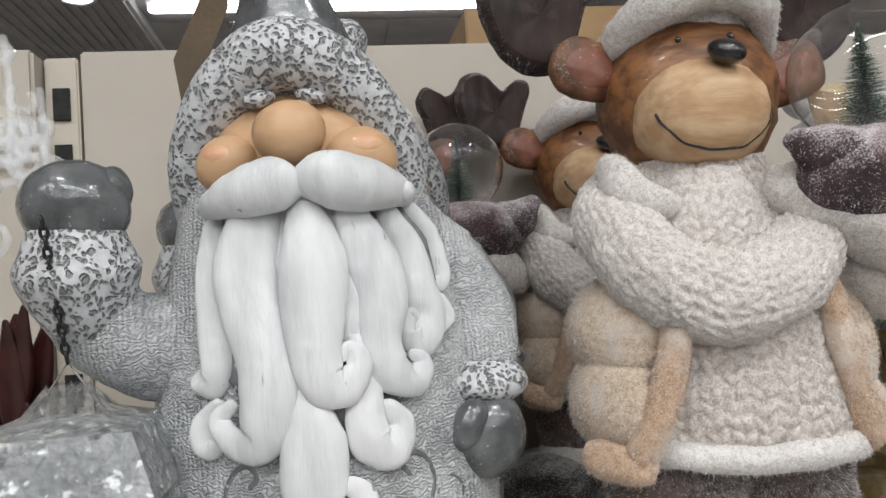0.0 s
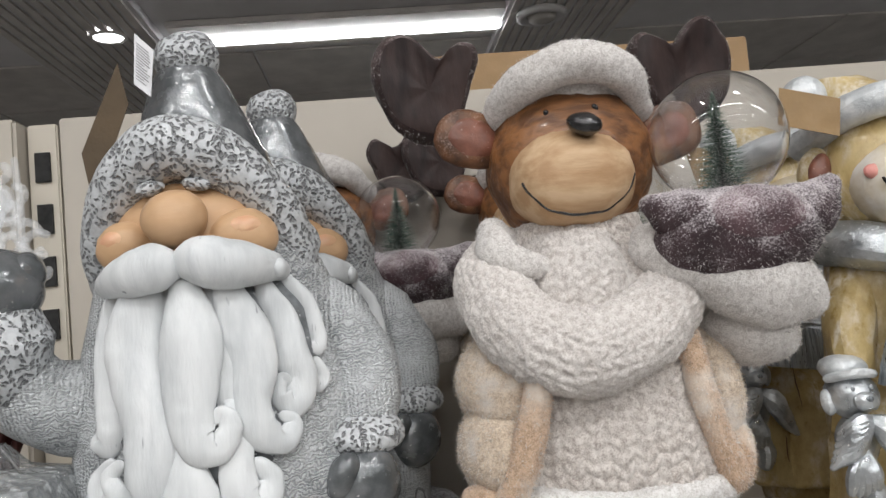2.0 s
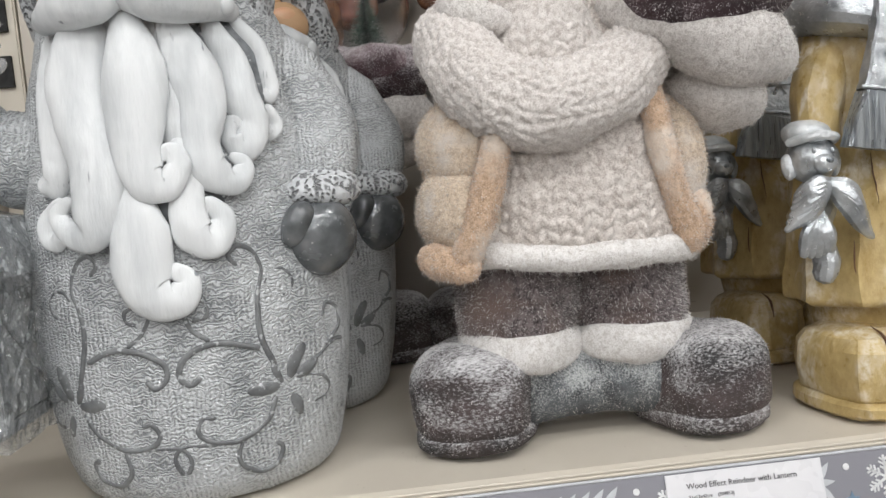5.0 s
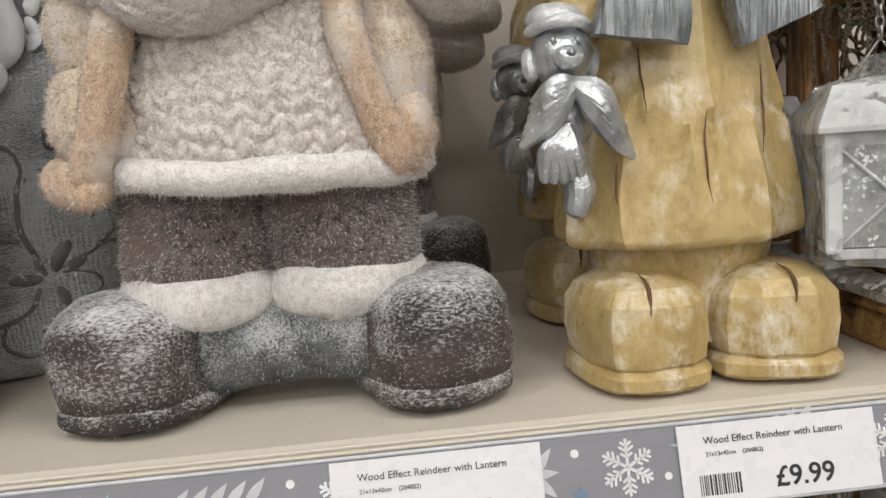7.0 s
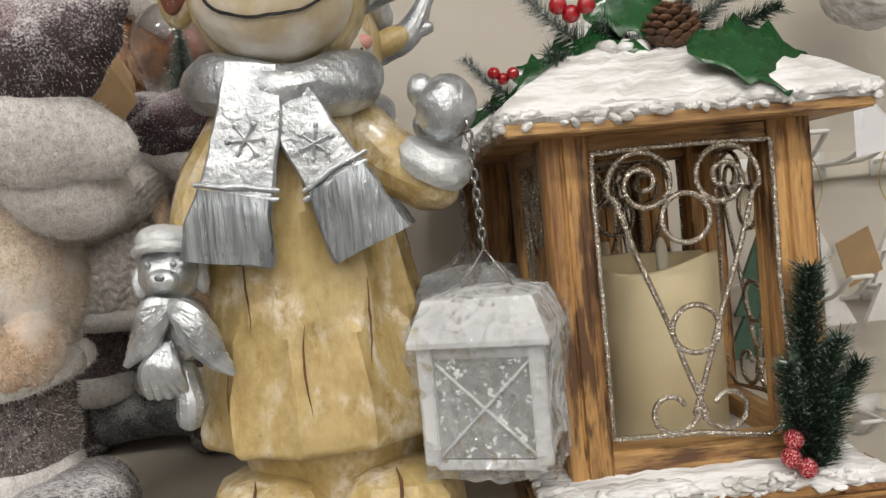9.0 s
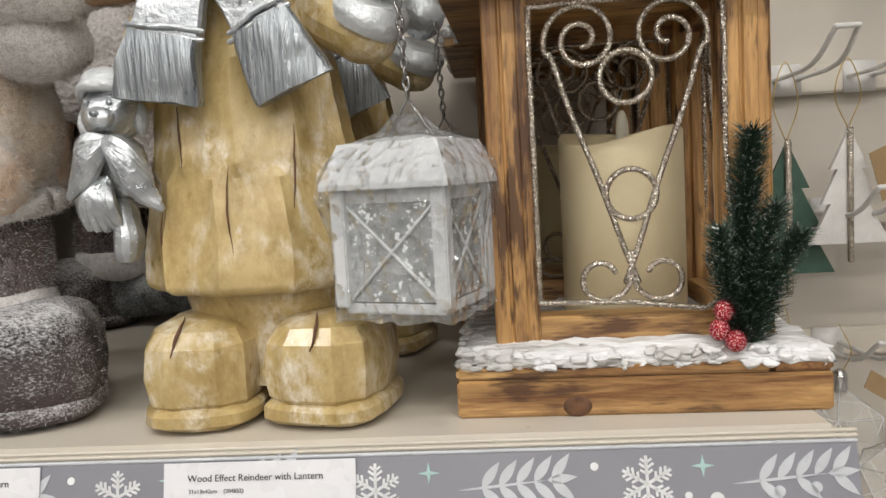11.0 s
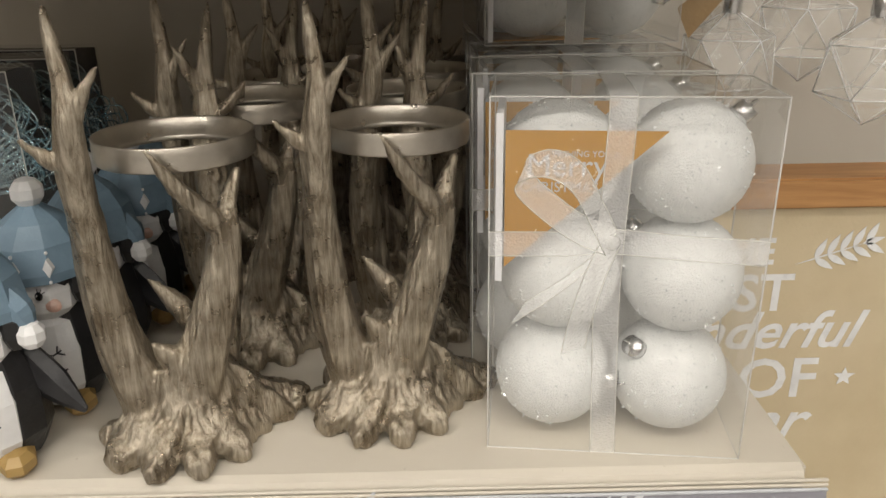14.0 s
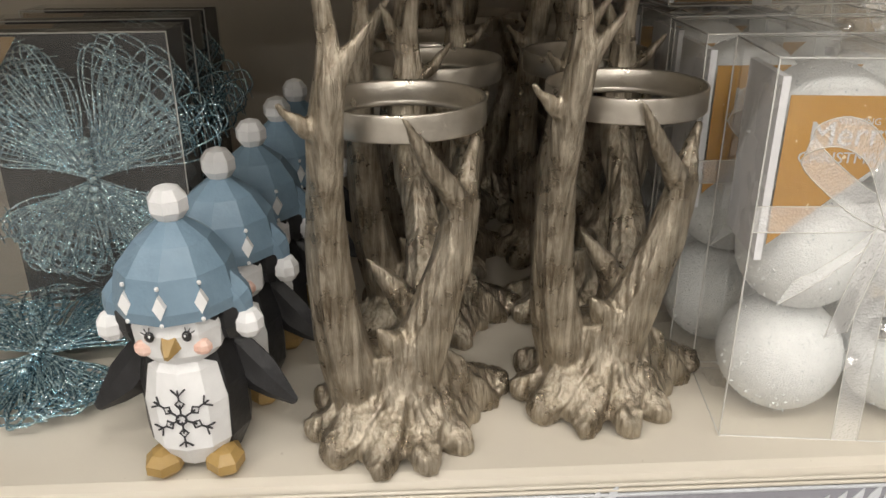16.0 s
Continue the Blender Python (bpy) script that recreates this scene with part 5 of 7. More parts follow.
    s.tube([(-0.368, 0.10, 0.335), (-0.34, 0.15, 0.36), (-0.30, 0.165, 0.37), (-0.26, 0.15, 0.355), (-0.238, 0.10, 0.325)], 0.018, "gnome_fur", m=18, steps=6)
    s.ell((-0.306, 0.092, 0.466), (0.0225, 0.0215, 0.0205), "gnome_fur", n=18, m=26)
    # raised arm
    s.tube([(-0.345, 0.095, 0.235), (-0.385, 0.082, 0.225), (-0.412, 0.068, 0.235), (-0.424, 0.056, 0.255)], [0.032, 0.033, 0.029, 0.026], "gnome_robe", m=22, steps=6)
    s.tube([(-0.425, 0.053, 0.257), (-0.427, 0.050, 0.272), (-0.427, 0.048, 0.284)], [0.029, 0.034, 0.030], "gnome_fur", m=24, steps=5)
    s.ell((-0.426, 0.046, 0.308), (0.029, 0.029, 0.027), "gnome_hat", n=20, m=28)
    s.ell((-0.408, 0.050, 0.318), (0.012, 0.018, 0.013), "gnome_hat")
    # lowered arm
    s.tube([(-0.222, 0.095, 0.27), (-0.203, 0.085, 0.235), (-0.200, 0.070, 0.205)], [0.030, 0.030, 0.026], "gnome_robe", m=20, steps=6)
    s.ell((-0.203, 0.058, 0.193), (0.030, 0.027, 0.015), "gnome_fur", rot=(12, 4, 0))
    s.ell((-0.204, 0.047, 0.162), (0.025, 0.022, 0.026), "gnome_hat", n=20, m=28)
    s.ell((-0.215, 0.032, 0.170), (0.010, 0.010, 0.016), "gnome_hat", rot=(0, 25, 0))
    s.rough(0.0018, 0.03, 0, 1.0)
    s.rough(0.0007, 0.008, 0, 5.0)
    return s


GNOME = (-0.294, 0.092)
GNOME_SPOTS = ((-0.294, 0.092, 0), (-0.255, 0.250, 0))
place_figure(gnome_mesh, "gnome_figurine", GNOME, "silver-grey gnome figurine with long white curled beard", "figurine", "gnome figurines", GNOME_SPOTS)


def links(points, mat, size, wire):
    """A chain: rings turned by quarter turns along a line."""
    s = Sculpt()
    pts = np.array(points, float)
    d = np.concatenate([[0], np.cumsum(np.linalg.norm(np.diff(pts, axis=0), axis=1))])
    n = int(d[-1] / (size * 1.25))
    for k in range(n):
        u = (k + 0.5) / n * d[-1]
        c = np.array([np.interp(u, d, pts[:, i]) for i in range(3)])
        t = np.array([np.interp(min(u + 0.002, d[-1]), d, pts[:, i]) - np.interp(max(u - 0.002, 0), d, pts[:, i]) for i in range(3)])
        t /= np.linalg.norm(t)
        side = np.cross(t, (0, 1, 0) if k % 2 else (1, 0.2, 0))
        side /= np.linalg.norm(side)
        loop = [c + size * 0.82 * math.cos(a) * t + size * 0.45 * math.sin(a) * side for a in np.linspace(0, 2 * math.pi, 13)]
        s.tube(loop, wire, mat, m=6, steps=1, up=tuple(np.cross(t, side)), round_ends=False)
    return s


def wrapped_lantern(x, y, z, k, name, label, chain_top, film=True, paint="lantern_white"):
    """Small white metal lantern with crossed wires in its panes, in a film bag, hung by a chain. z: its foot."""
    top = empty(name, (x, y, z), label, "lantern", "hanging lanterns")
    w, h = 0.032 * k, 0.072 * k
    f = Sculpt()
    f.box((-w, -w, 0), (w, w, 0.006 * k), paint, 0.001)
    for a in (-1, 1):
        for b in (-1, 1):
            f.box((a * w - 0.0045 * k, b * w - 0.0045 * k, 0.004 * k), (a * w + 0.0045 * k, b * w + 0.0045 * k, h), paint, 0.0008)
    f.box((-w, -w, h - 0.008 * k), (w, w, h), paint, 0.001)
    f.build("frame", top, smooth=False)
    r = Sculpt()
    e = w * 1.27
    rows = [[(q * e, p * e, h) for q, p in ((-1, -1), (1, -1), (1, 1), (-1, 1))], [(q * e, p * e, h + 0.003 * k) for q, p in ((-1, -1), (1, -1), (1, 1), (-1, 1))], [(q * e * 0.78, p * e * 0.78, h + 0.026 * k) for q, p in ((-1, -1), (1, -1), (1, 1), (-1, 1))], [(q * e * 0.2, p * e * 0.2, h + 0.030 * k) for q, p in ((-1, -1), (1, -1), (1, 1), (-1, 1))]]
    r.grid(rows, paint)
    r.build("roof", top, smooth=False)
    for q in range(4):
        pane = Sculpt().box((-w + 0.003, -w + 0.001, 0.007 * k), (w - 0.003, -w + 0.002, h - 0.008 * k), "frosted_pane").build("pane", top, smooth=False)
        pane.rotation_euler = (0, 0, radians(90 * q))
        cr = Sculpt()
        for a in (-1, 1):
            cr.tube([(-a * w * 0.88, -w, 0.008 * k), (a * w * 0.88, -w, h - 0.009 * k)], 0.0011 * k, paint, m=6)
        cross = cr.build("cross_wire", top)
        cross.rotation_euler = (0, 0, radians(90 * q))
    b = Sculpt()
    b.tube([(-w * 0.5, 0, h + 0.028 * k), (0, 0, h + 0.052 * k), (w * 0.5, 0, h + 0.028 * k)], 0.0009, "steel_chain", m=6, steps=1)
    b.build("bail", top)
    links([(0, 0, h + 0.052 * k), (chain_top[0] - x, chain_top[1] - y, chain_top[2] - z)], "steel_chain" if film != "dark" else "dark_chain", 0.0042, 0.0009).build("chain", top)
    if film:
        g = Sculpt()
        rows = []
        rng = random.Random(21)
        for u, grow in ((-0.06, 0.2), (-0.05, 1.22), (0.2, 1.26), (0.6, 1.22), (0.95, 1.38), (1.15, 1.36), (1.36, 1.05), (1.44, 0.5), (1.6, 0.22)):
            ring = []
            for a in np.linspace(0, 2 * math.pi, 40, endpoint=False):
                q = min(1 / max(abs(math.cos(a)), 1e-6), 1 / max(abs(math.sin(a)), 1e-6)) ** 0.75
                rr = w * grow * q * rng.uniform(0.95, 1.06)
                ring.append((rr * math.cos(a), rr * math.sin(a), h * u + rng.uniform(-1, 1) * 0.0012))
            rows.append(ring)
        g.grid(rows, "wrap_film", caps=False)
        bag = g.build("film_bag", top, smooth=False)
        bag.visible_shadow = False
    return top


# this lantern's colour carries the film's highlights as white flecks
wrapped_lantern(-0.430, 0.034, Z0 + 0.062, 1.30, "wrapped_lantern", "white lantern in crinkled clear film, hung from the gnome's mitten", (-0.432, 0.010, Z0 + 0.299), "dark", "lantern_grey_glint")


def swing_tag(name, corners, mat, label, thick=0.0008, bars=0):
    """A card tag hung on a figure: four corners in space."""
    s = Sculpt()
    c = [Vector(q) for q in corners]
    n = (c[1] - c[0]).cross(c[3] - c[0]).normalized() * thick
    base = len(s.v)
    for q in [*c, *[p + n for p in c]]:
        s.v.append(tuple(q))
        s.uv.append((q.x, q.z))
    s.f += [(base, base + 1, base + 2, base + 3), (base + 7, base + 6, base + 5, base + 4)] + [(base + j, base + 4 + j, base + 4 + (j + 1) % 4, base + (j + 1) % 4) for j in range(4)]
    s.m += [s.slot(mat)] * 6
    ob = tagged(s.build(name, smooth=False), label, "tag", "swing tags")
    rng = random.Random(5)
    for k in range(bars):
        v = 0.12 + 0.76 * (k + 0.5) / bars
        u1 = rng.uniform(0.55, 0.9)
        p = lambda u, w: c[0].lerp(c[1], u).lerp(c[3].lerp(c[2], u), w)
        line = Sculpt()
        line.tube([p(0.12, v), p(u1, v)], 0.00032, "print_grey", m=6, round_ends=False)
        line.build("text_bar", ob)
    return ob


swing_tag("card_tag", [(-0.372, 0.06, Z0 + 0.395), (-0.342, 0.05, Z0 + 0.452), (-0.338, 0.055, Z0 + 0.425), (-0.368, 0.065, Z0 + 0.36)], "tag_dark", "dark brown card tag tied to the gnome's hat")
swing_tag("paper_tag", [(-0.333, 0.062, Z0 + 0.476), (-0.320, 0.058, Z0 + 0.462), (-0.324, 0.058, Z0 + 0.430), (-0.335, 0.060, Z0 + 0.440)], "label_paper", "white paper care tag tied to the gnome's hat", bars=13)


def deer_mesh():
    """Carved-wood style reindeer in a robe and silver scarf; built round x = 0.205, y = 0.07."""
    s = Sculpt()
    def facet(a, z):
        """Flat knife cuts round the coat, staggered in three bands."""
        w = 2 * math.pi / 11
        q = (a + (0.35 if z > 0.15 else 0.0) + (0.5 if z > 0.215 else 0.0)) % w - w / 2
        return 0.945 / math.cos(q) ** 2.2 * (1 + 0.012 * math.cos(5 * a + 14 * z))

    s.loft([(0.076, 0.207, 0.072, 0.058, 0.046), (0.079, 0.208, 0.072, 0.069, 0.056), (0.088, 0.208, 0.072, 0.0715, 0.058), (0.12, 0.207, 0.073, 0.067, 0.055), (0.16, 0.205, 0.075, 0.061, 0.051), (0.21, 0.203, 0.077, 0.054, 0.046), (0.26, 0.202, 0.078, 0.046, 0.041), (0.30, 0.203, 0.078, 0.036, 0.034)], "deer_wood", m=88, steps=5, ripple=facet)
    s.loft([(0.02, 0.210, 0.080, 0.050, 0.038), (0.05, 0.210, 0.078, 0.051, 0.038), (0.085, 0.209, 0.076, 0.058, 0.046)], "deer_wood", m=36)
    # carved splits
    for x, z0, z1 in ((0.175, 0.15, 0.185), (0.205, 0.10, 0.15), (0.240, 0.125, 0.172), (0.222, 0.20, 0.235), (0.160, 0.10, 0.125)):
        y = lambda z: 0.074 - np.interp(z, [0.088, 0.12, 0.16, 0.21, 0.26], [0.059, 0.056, 0.052, 0.047, 0.042]) * math.sqrt(max(0.05, 1 - ((x - 0.206) / np.interp(z, [0.088, 0.12, 0.16, 0.21, 0.26], [0.072, 0.068, 0.062, 0.055, 0.047])) ** 2))
        zs = np.linspace(z0, z1, 5)
        s.tube([(x + 0.001 * math.sin(90 * z), y(z) - 0.0002, z) for z in zs], [0.0002, 0.0005, 0.0007, 0.0005, 0.0002], "cone_brown", m=6, steps=2)
    # boots
    for cx, rx, a in ((0.172, 0.0365, 8), (0.250, 0.0385, -8)):
        s.ell((cx, 0.052, 0.033), (rx * 0.96, 0.0445, 0.031), "deer_wood", rot=(0, 0, a), n=9, m=11, power=2.9)
        s.ell((cx, 0.052, 0.0085), (rx * 0.975, 0.0450, 0.0090), "deer_wood", rot=(0, 0, a), n=10, m=22, power=3.2)
        s.tube([(cx - 0.003, 0.030, 0.0645), (cx - 0.001, 0.016, 0.0575), (cx - 0.004, 0.0085, 0.046)], [0.0003, 0.0011, 0.0003], "cone_brown", m=6)
        s.tube([(cx + 0.45 * rx, 0.030, 0.058), (cx + 0.5 * rx, 0.018, 0.050)], [0.0007, 0.0003], "cone_brown", m=6)
        s.tube([(cx - 0.5 * rx, 0.028, 0.056), (cx - 0.52 * rx, 0.016, 0.044)], [0.0006, 0.0003], "cone_brown", m=6)
    # arms
    s.tube([(0.172, 0.072, 0.262), (0.156, 0.062, 0.232), (0.147, 0.050, 0.200)], [0.018, 0.019, 0.015], "deer_wood", m=14, steps=4)
    s.tube([(0.240, 0.078, 0.258), (0.262, 0.068, 0.236), (0.283, 0.055, 0.222)], [0.020, 0.020, 0.018], "deer_wood", m=14, steps=4)
    s.tube([(0.282, 0.053, 0.226), (0.286, 0.050, 0.233), (0.289, 0.047, 0.240)], [0.020, 0.023, 0.019], "silver_frost", m=18, round_ends=False)
    s.ell((0.294, 0.040, 0.262), (0.0175, 0.0175, 0.019), "silver_paint")
    s.ell((0.281, 0.042, 0.272), (0.008, 0.010, 0.010), "silver_paint")
    # teddy held at the side: bonnet, round face, ribbed bow and dangling legs
    s.ell((0.134, 0.036, 0.184), (0.0172, 0.016, 0.0165), "silver_paint")
    s.ell((0.134, 0.0215, 0.181), (0.0085, 0.006, 0.007), "silver_paint", n=12, m=14)
    s.ell((0.134, 0.0160, 0.183), (0.0028, 0.002, 0.0022), "silver_groove", n=8, m=10)
    for q in (-1, 1):
        s.ell((0.134 + q * 0.0065, 0.0215, 0.190), (0.0016, 0.0012, 0.0018), "silver_groove", n=8, m=8)
        s.ell((0.134 + q * 0.0165, 0.038, 0.180), (0.005, 0.006, 0.009), "silver_frost", n=10, m=12)
    s.ell((0.1325, 0.040, 0.201), (0.0168, 0.0155, 0.0110), "silver_frost", rot=(0, 8, 0))
    s.tube([(0.117, 0.034, 0.196), (0.125, 0.0235, 0.1985), (0.134, 0.0205, 0.1995), (0.143, 0.0235, 0.1985), (0.150, 0.034, 0.196)], 0.0030, "silver_frost", m=12, steps=4)
    s.ell((0.136, 0.038, 0.152), (0.0150, 0.0125, 0.0200), "silver_paint")
    for sx, tip in ((1, (0.1600, 0.020, 0.143)), (-1, (0.1135, 0.026, 0.151))):
        root = np.array((0.136, 0.021, 0.168))
        tip = np.array(tip)
        for k in range(6):
            u = k / 5 - 0.5
            end = tip + np.array((0.007 * u * sx, 0.001 * abs(u), -0.022 * u - 0.002))
            s.tube([root, (root + end) / 2 + np.array((0, -0.0055 + 0.004 * abs(u), -0.006 * u)), end], [0.0036, 0.0064, 0.0032], "silver_paint", m=9, steps=5)
    for k in range(5):
        u = k / 4 - 0.5
        s.tube([(0.131 + 0.004 * u, 0.024, 0.146), (0.128 + 0.014 * u, 0.022, 0.133), (0.129 + 0.019 * u, 0.026, 0.119 + 0.004 * abs(u))], [0.0030, 0.0052, 0.0030], "silver_paint", m=9, steps=5)
    s.tube([(0.137, 0.034, 0.128), (0.139, 0.032, 0.114), (0.138, 0.032, 0.104)], [0.0085, 0.0090, 0.0080], "silver_paint", m=12)
    # scarf
    s.tube([(0.245, 0.09, 0.292), (0.240, 0.055, 0.283), (0.205, 0.034, 0.276), (0.168, 0.052, 0.286), (0.160, 0.09, 0.292), (0.2, 0.12, 0.295), (0.245, 0.09, 0.292)], [0.016, 0.018, 0.016, 0.018, 0.016, 0.015, 0.016], "silver_paint", m=16, steps=6)
    s.strap([(0.191, 0.028, 0.290), (0.188, 0.023, 0.262), (0.181, 0.020, 0.235), (0.177, 0.019, 0.222)], [0.0145, 0.0165, 0.0185, 0.0195], 0.011, "silver_paint")
    s.strap([(0.177, 0.018, 0.222), (0.173, 0.017, 0.205), (0.170, 0.018, 0.187)], [0.0195, 0.0225, 0.0245], 0.015, "silver_groove")
    s.strap([(0.207, 0.028, 0.276), (0.218, 0.025, 0.250), (0.230, 0.024, 0.226)], [0.0125, 0.0155, 0.0175], 0.011, "silver_paint")
    s.strap([(0.230, 0.023, 0.226), (0.238, 0.022, 0.208), (0.246, 0.023, 0.190)], [0.0175, 0.0205, 0.0225], 0.015, "silver_groove")
    for c, w, a in (((0.178, 0.0115, 0.2235), 0.0205, 8), ((0.229, 0.0155, 0.2275), 0.019, -28)):
        for d in (-0.0025, 0.0025):
            q = radians(a)
            s.tube([(c[0] - w * math.cos(q), c[1] + 0.003, c[2] + d - w * math.sin(-q)), (c[0], c[1], c[2] + d), (c[0] + w * math.cos(q), c[1] + 0.003, c[2] + d + w * math.sin(-q))], 0.0016, "silver_paint", m=8)
    for cx, cz, y, a in ((0.186, 0.250, 0.0125, 0), (0.2215, 0.246, 0.0155, 20)):
        for k in range(3):
            q = radians(60 * k + a)
            s.tube([(cx - 0.009 * math.cos(q), y + 0.001, cz - 0.009 * math.sin(q)), (cx + 0.009 * math.cos(q), y + 0.001, cz + 0.009 * math.sin(q))], 0.0007, "silver_paint", m=6)
        for k in range(6):
            q = radians(60 * k + a)
            s.ell((cx + 0.009 * math.cos(q), y + 0.001, cz + 0.009 * math.sin(q)), (0.0016, 0.0012, 0.0016), "silver_paint", n=6, m=8)
    # head
    hc, hr = (0.204, 0.070, 0.342), (0.052, 0.048, 0.054)
    s.ell(hc, hr, "deer_wood", n=20, m=30)
    mc, mr = (0.204, 0.044, 0.330), (0.044, 0.036, 0.036)
    s.ell(mc, mr, "deer_face", n=20, m=30)
    s.ell((0.207, 0.010, 0.360), (0.0125, 0.010, 0.0085), "black_gloss", n=12, m=16)
    smile = [on_ell(mc, (mr[0] + 0.001, mr[1] + 0.001, mr[2] + 0.001), mc[0] + 0.036 * math.cos(radians(a)), 0.334 + 0.022 * math.sin(radians(a))) for a in np.linspace(190, 350, 15)]
    s.tube(smile, 0.0009, "black_gloss", m=6, steps=2)
    for x in (0.167, 0.240):
        s.ell(on_ell(mc, mr, x, 0.336, -0.003), (0.007, 0.004, 0.006), "pink_paint", n=10, m=12)
    s.tube([(0.152, 0.085, 0.368), (0.165, 0.042, 0.384), (0.204, 0.024, 0.390), (0.243, 0.042, 0.384), (0.256, 0.085, 0.368)], 0.0125, "silver_frost", m=16, steps=6)
    s.loft([(0.372, 0.204, 0.08, 0.048, 0.045), (0.395, 0.198, 0.08, 0.038, 0.036), (0.415, 0.180, 0.08, 0.020, 0.02)], "deer_wood", m=26)
    s.ell((0.150, 0.075, 0.402), (0.017, 0.017, 0.017), "silver_frost")
    s.ell((0.148, 0.068, 0.343), (0.012, 0.010, 0.020), "deer_wood", rot=(0, 15, 0))
    s.ell((0.147, 0.060, 0.343), (0.008, 0.006, 0.014), "moose_ear", rot=(0, 15, 0))
    s.ell((0.262, 0.072, 0.345), (0.020, 0.009, 0.011), "deer_wood", rot=(0, -25, 0))
    s.tube([(0.252, 0.085, 0.34), (0.278, 0.078, 0.352), (0.296, 0.075, 0.378)], [0.013, 0.012, 0.006], "silver_paint", m=14)
    s.tube([(0.278, 0.078, 0.352), (0.295, 0.074, 0.354)], [0.009, 0.005], "silver_paint", m=12)
    s.rough(0.0016, 0.02, 0, 2.0)
    s.rough(0.0007, 0.007, 0, 6.0)
    return s


DEER_SPOTS = ((0.2075, 0.083, 0), (0.216, 0.250, 0))
place_figure(deer_mesh, "reindeer_figurine", (0.205, 0.07), "yellow wood-effect reindeer figurine with silver scarf and teddy", "figurine", "reindeer figurines", DEER_SPOTS, 24)
for x, y, turn in DEER_SPOTS:
    dx, dy = x - 0.2075, y - 0.083
    hung = wrapped_lantern(0.309 + dx, 0.042 + dy, Z0 + 0.066, 0.93, "hanging_lantern", "small white lantern wrapped in clear film on a chain", (0.3065 + dx, 0.040 + dy, Z0 + 0.252))
    hung.rotation_euler = (0, 0, radians(-20))
swing_tag("card_tag", [(0.118, 0.058, Z0 + 0.405), (0.158, 0.05, Z0 + 0.392), (0.154, 0.05, Z0 + 0.365), (0.114, 0.058, Z0 + 0.378)], "tag_kraft", "brown card tag tied to the reindeer's hat")
swing_tag("card_tag", [(0.060, 0.10, Z0 + 0.375), (0.092, 0.10, Z0 + 0.37), (0.117, 0.09, Z0 + 0.285), (0.088, 0.10, Z0 + 0.257)], "tag_kraft", "brown card tag with a recycling print hung on a moose")


# ---- needles and leaves ----
def sprig(s, base, tip, length, count, mat, seed, curve=0.0, thick=0.00055):
    """A bristly fir twig: a bent stem with needles all round."""
    rng = random.Random(seed)
    b, t = np.array(base, float), np.array(tip, float)
    d = (t - b) / np.linalg.norm(t - b)
    side = np.cross(d, (0.1, 1, 0.2))
    side /= np.linalg.norm(side)
    oth = np.cross(d, side)
    mid = lambda u: b + (t - b) * u + side * curve * math.sin(math.pi * u)
    s.tube([mid(u) for u in np.linspace(0, 1, 5)], 0.0011, mat, m=6, steps=2)
    k = s.slot(mat)
    for i in range(count):
        u = (i + rng.random()) / count
        a = rng.uniform(0, 2 * math.pi)
        r = side * math.cos(a) + oth * math.sin(a)
        p = mid(u)
        ln = length * rng.uniform(0.7, 1.15) * (1 - 0.35 * u)
        e = p + (r * 0.8 + d * rng.uniform(0.45, 0.8)) * ln
        w = np.cross(e - p, r)
        w = w / max(np.linalg.norm(w), 1e-9) * thick
        n = np.cross(e - p, w)
        n = n / max(np.linalg.norm(n), 1e-9) * thick
        q = len(s.v)
        s.v += [tuple(p + w), tuple(p - w), tuple(p + n), tuple(e)]
        s.uv += [(0, 0)] * 4
        s.f += [(q, q + 1, q + 3), (q + 1, q + 2, q + 3), (q + 2, q, q + 3)]
        s.m += [k] * 3


def holly(parent, loc, rot, size):
    """A glossy holly leaf with points and a raised midrib fold."""
    s = Sculpt()
    k, n = s.slot("holly_leaf"), 13
    for i in range(n):
        u = i / (n - 1)
        w = size * 0.34 * math.sin(math.pi * min(1, 0.06 + u * 0.92)) * (1.22 if i % 3 == 1 else 0.82)
        droop = -0.22 * size * u * u
        for side, h in ((-1, 0.16), (-0.5, 0.02), (0, 0.0), (0.5, 0.02), (1, 0.16)):
            s.v.append((u * size, side * w, droop + h * w))
            s.uv.append((u, side))
    for i in range(n - 1):
        for j in range(4):
            a = i * 5 + j
            s.f.append((a, a + 1, a + 6, a + 5))
            s.m.append(k)
    ob = s.build("holly_leaf", parent)
    ob.location, ob.rotation_euler = loc, [radians(q) for q in rot]
    mod = ob.modifiers.new("thickness", "SOLIDIFY")
    mod.thickness = 0.0008
    return ob


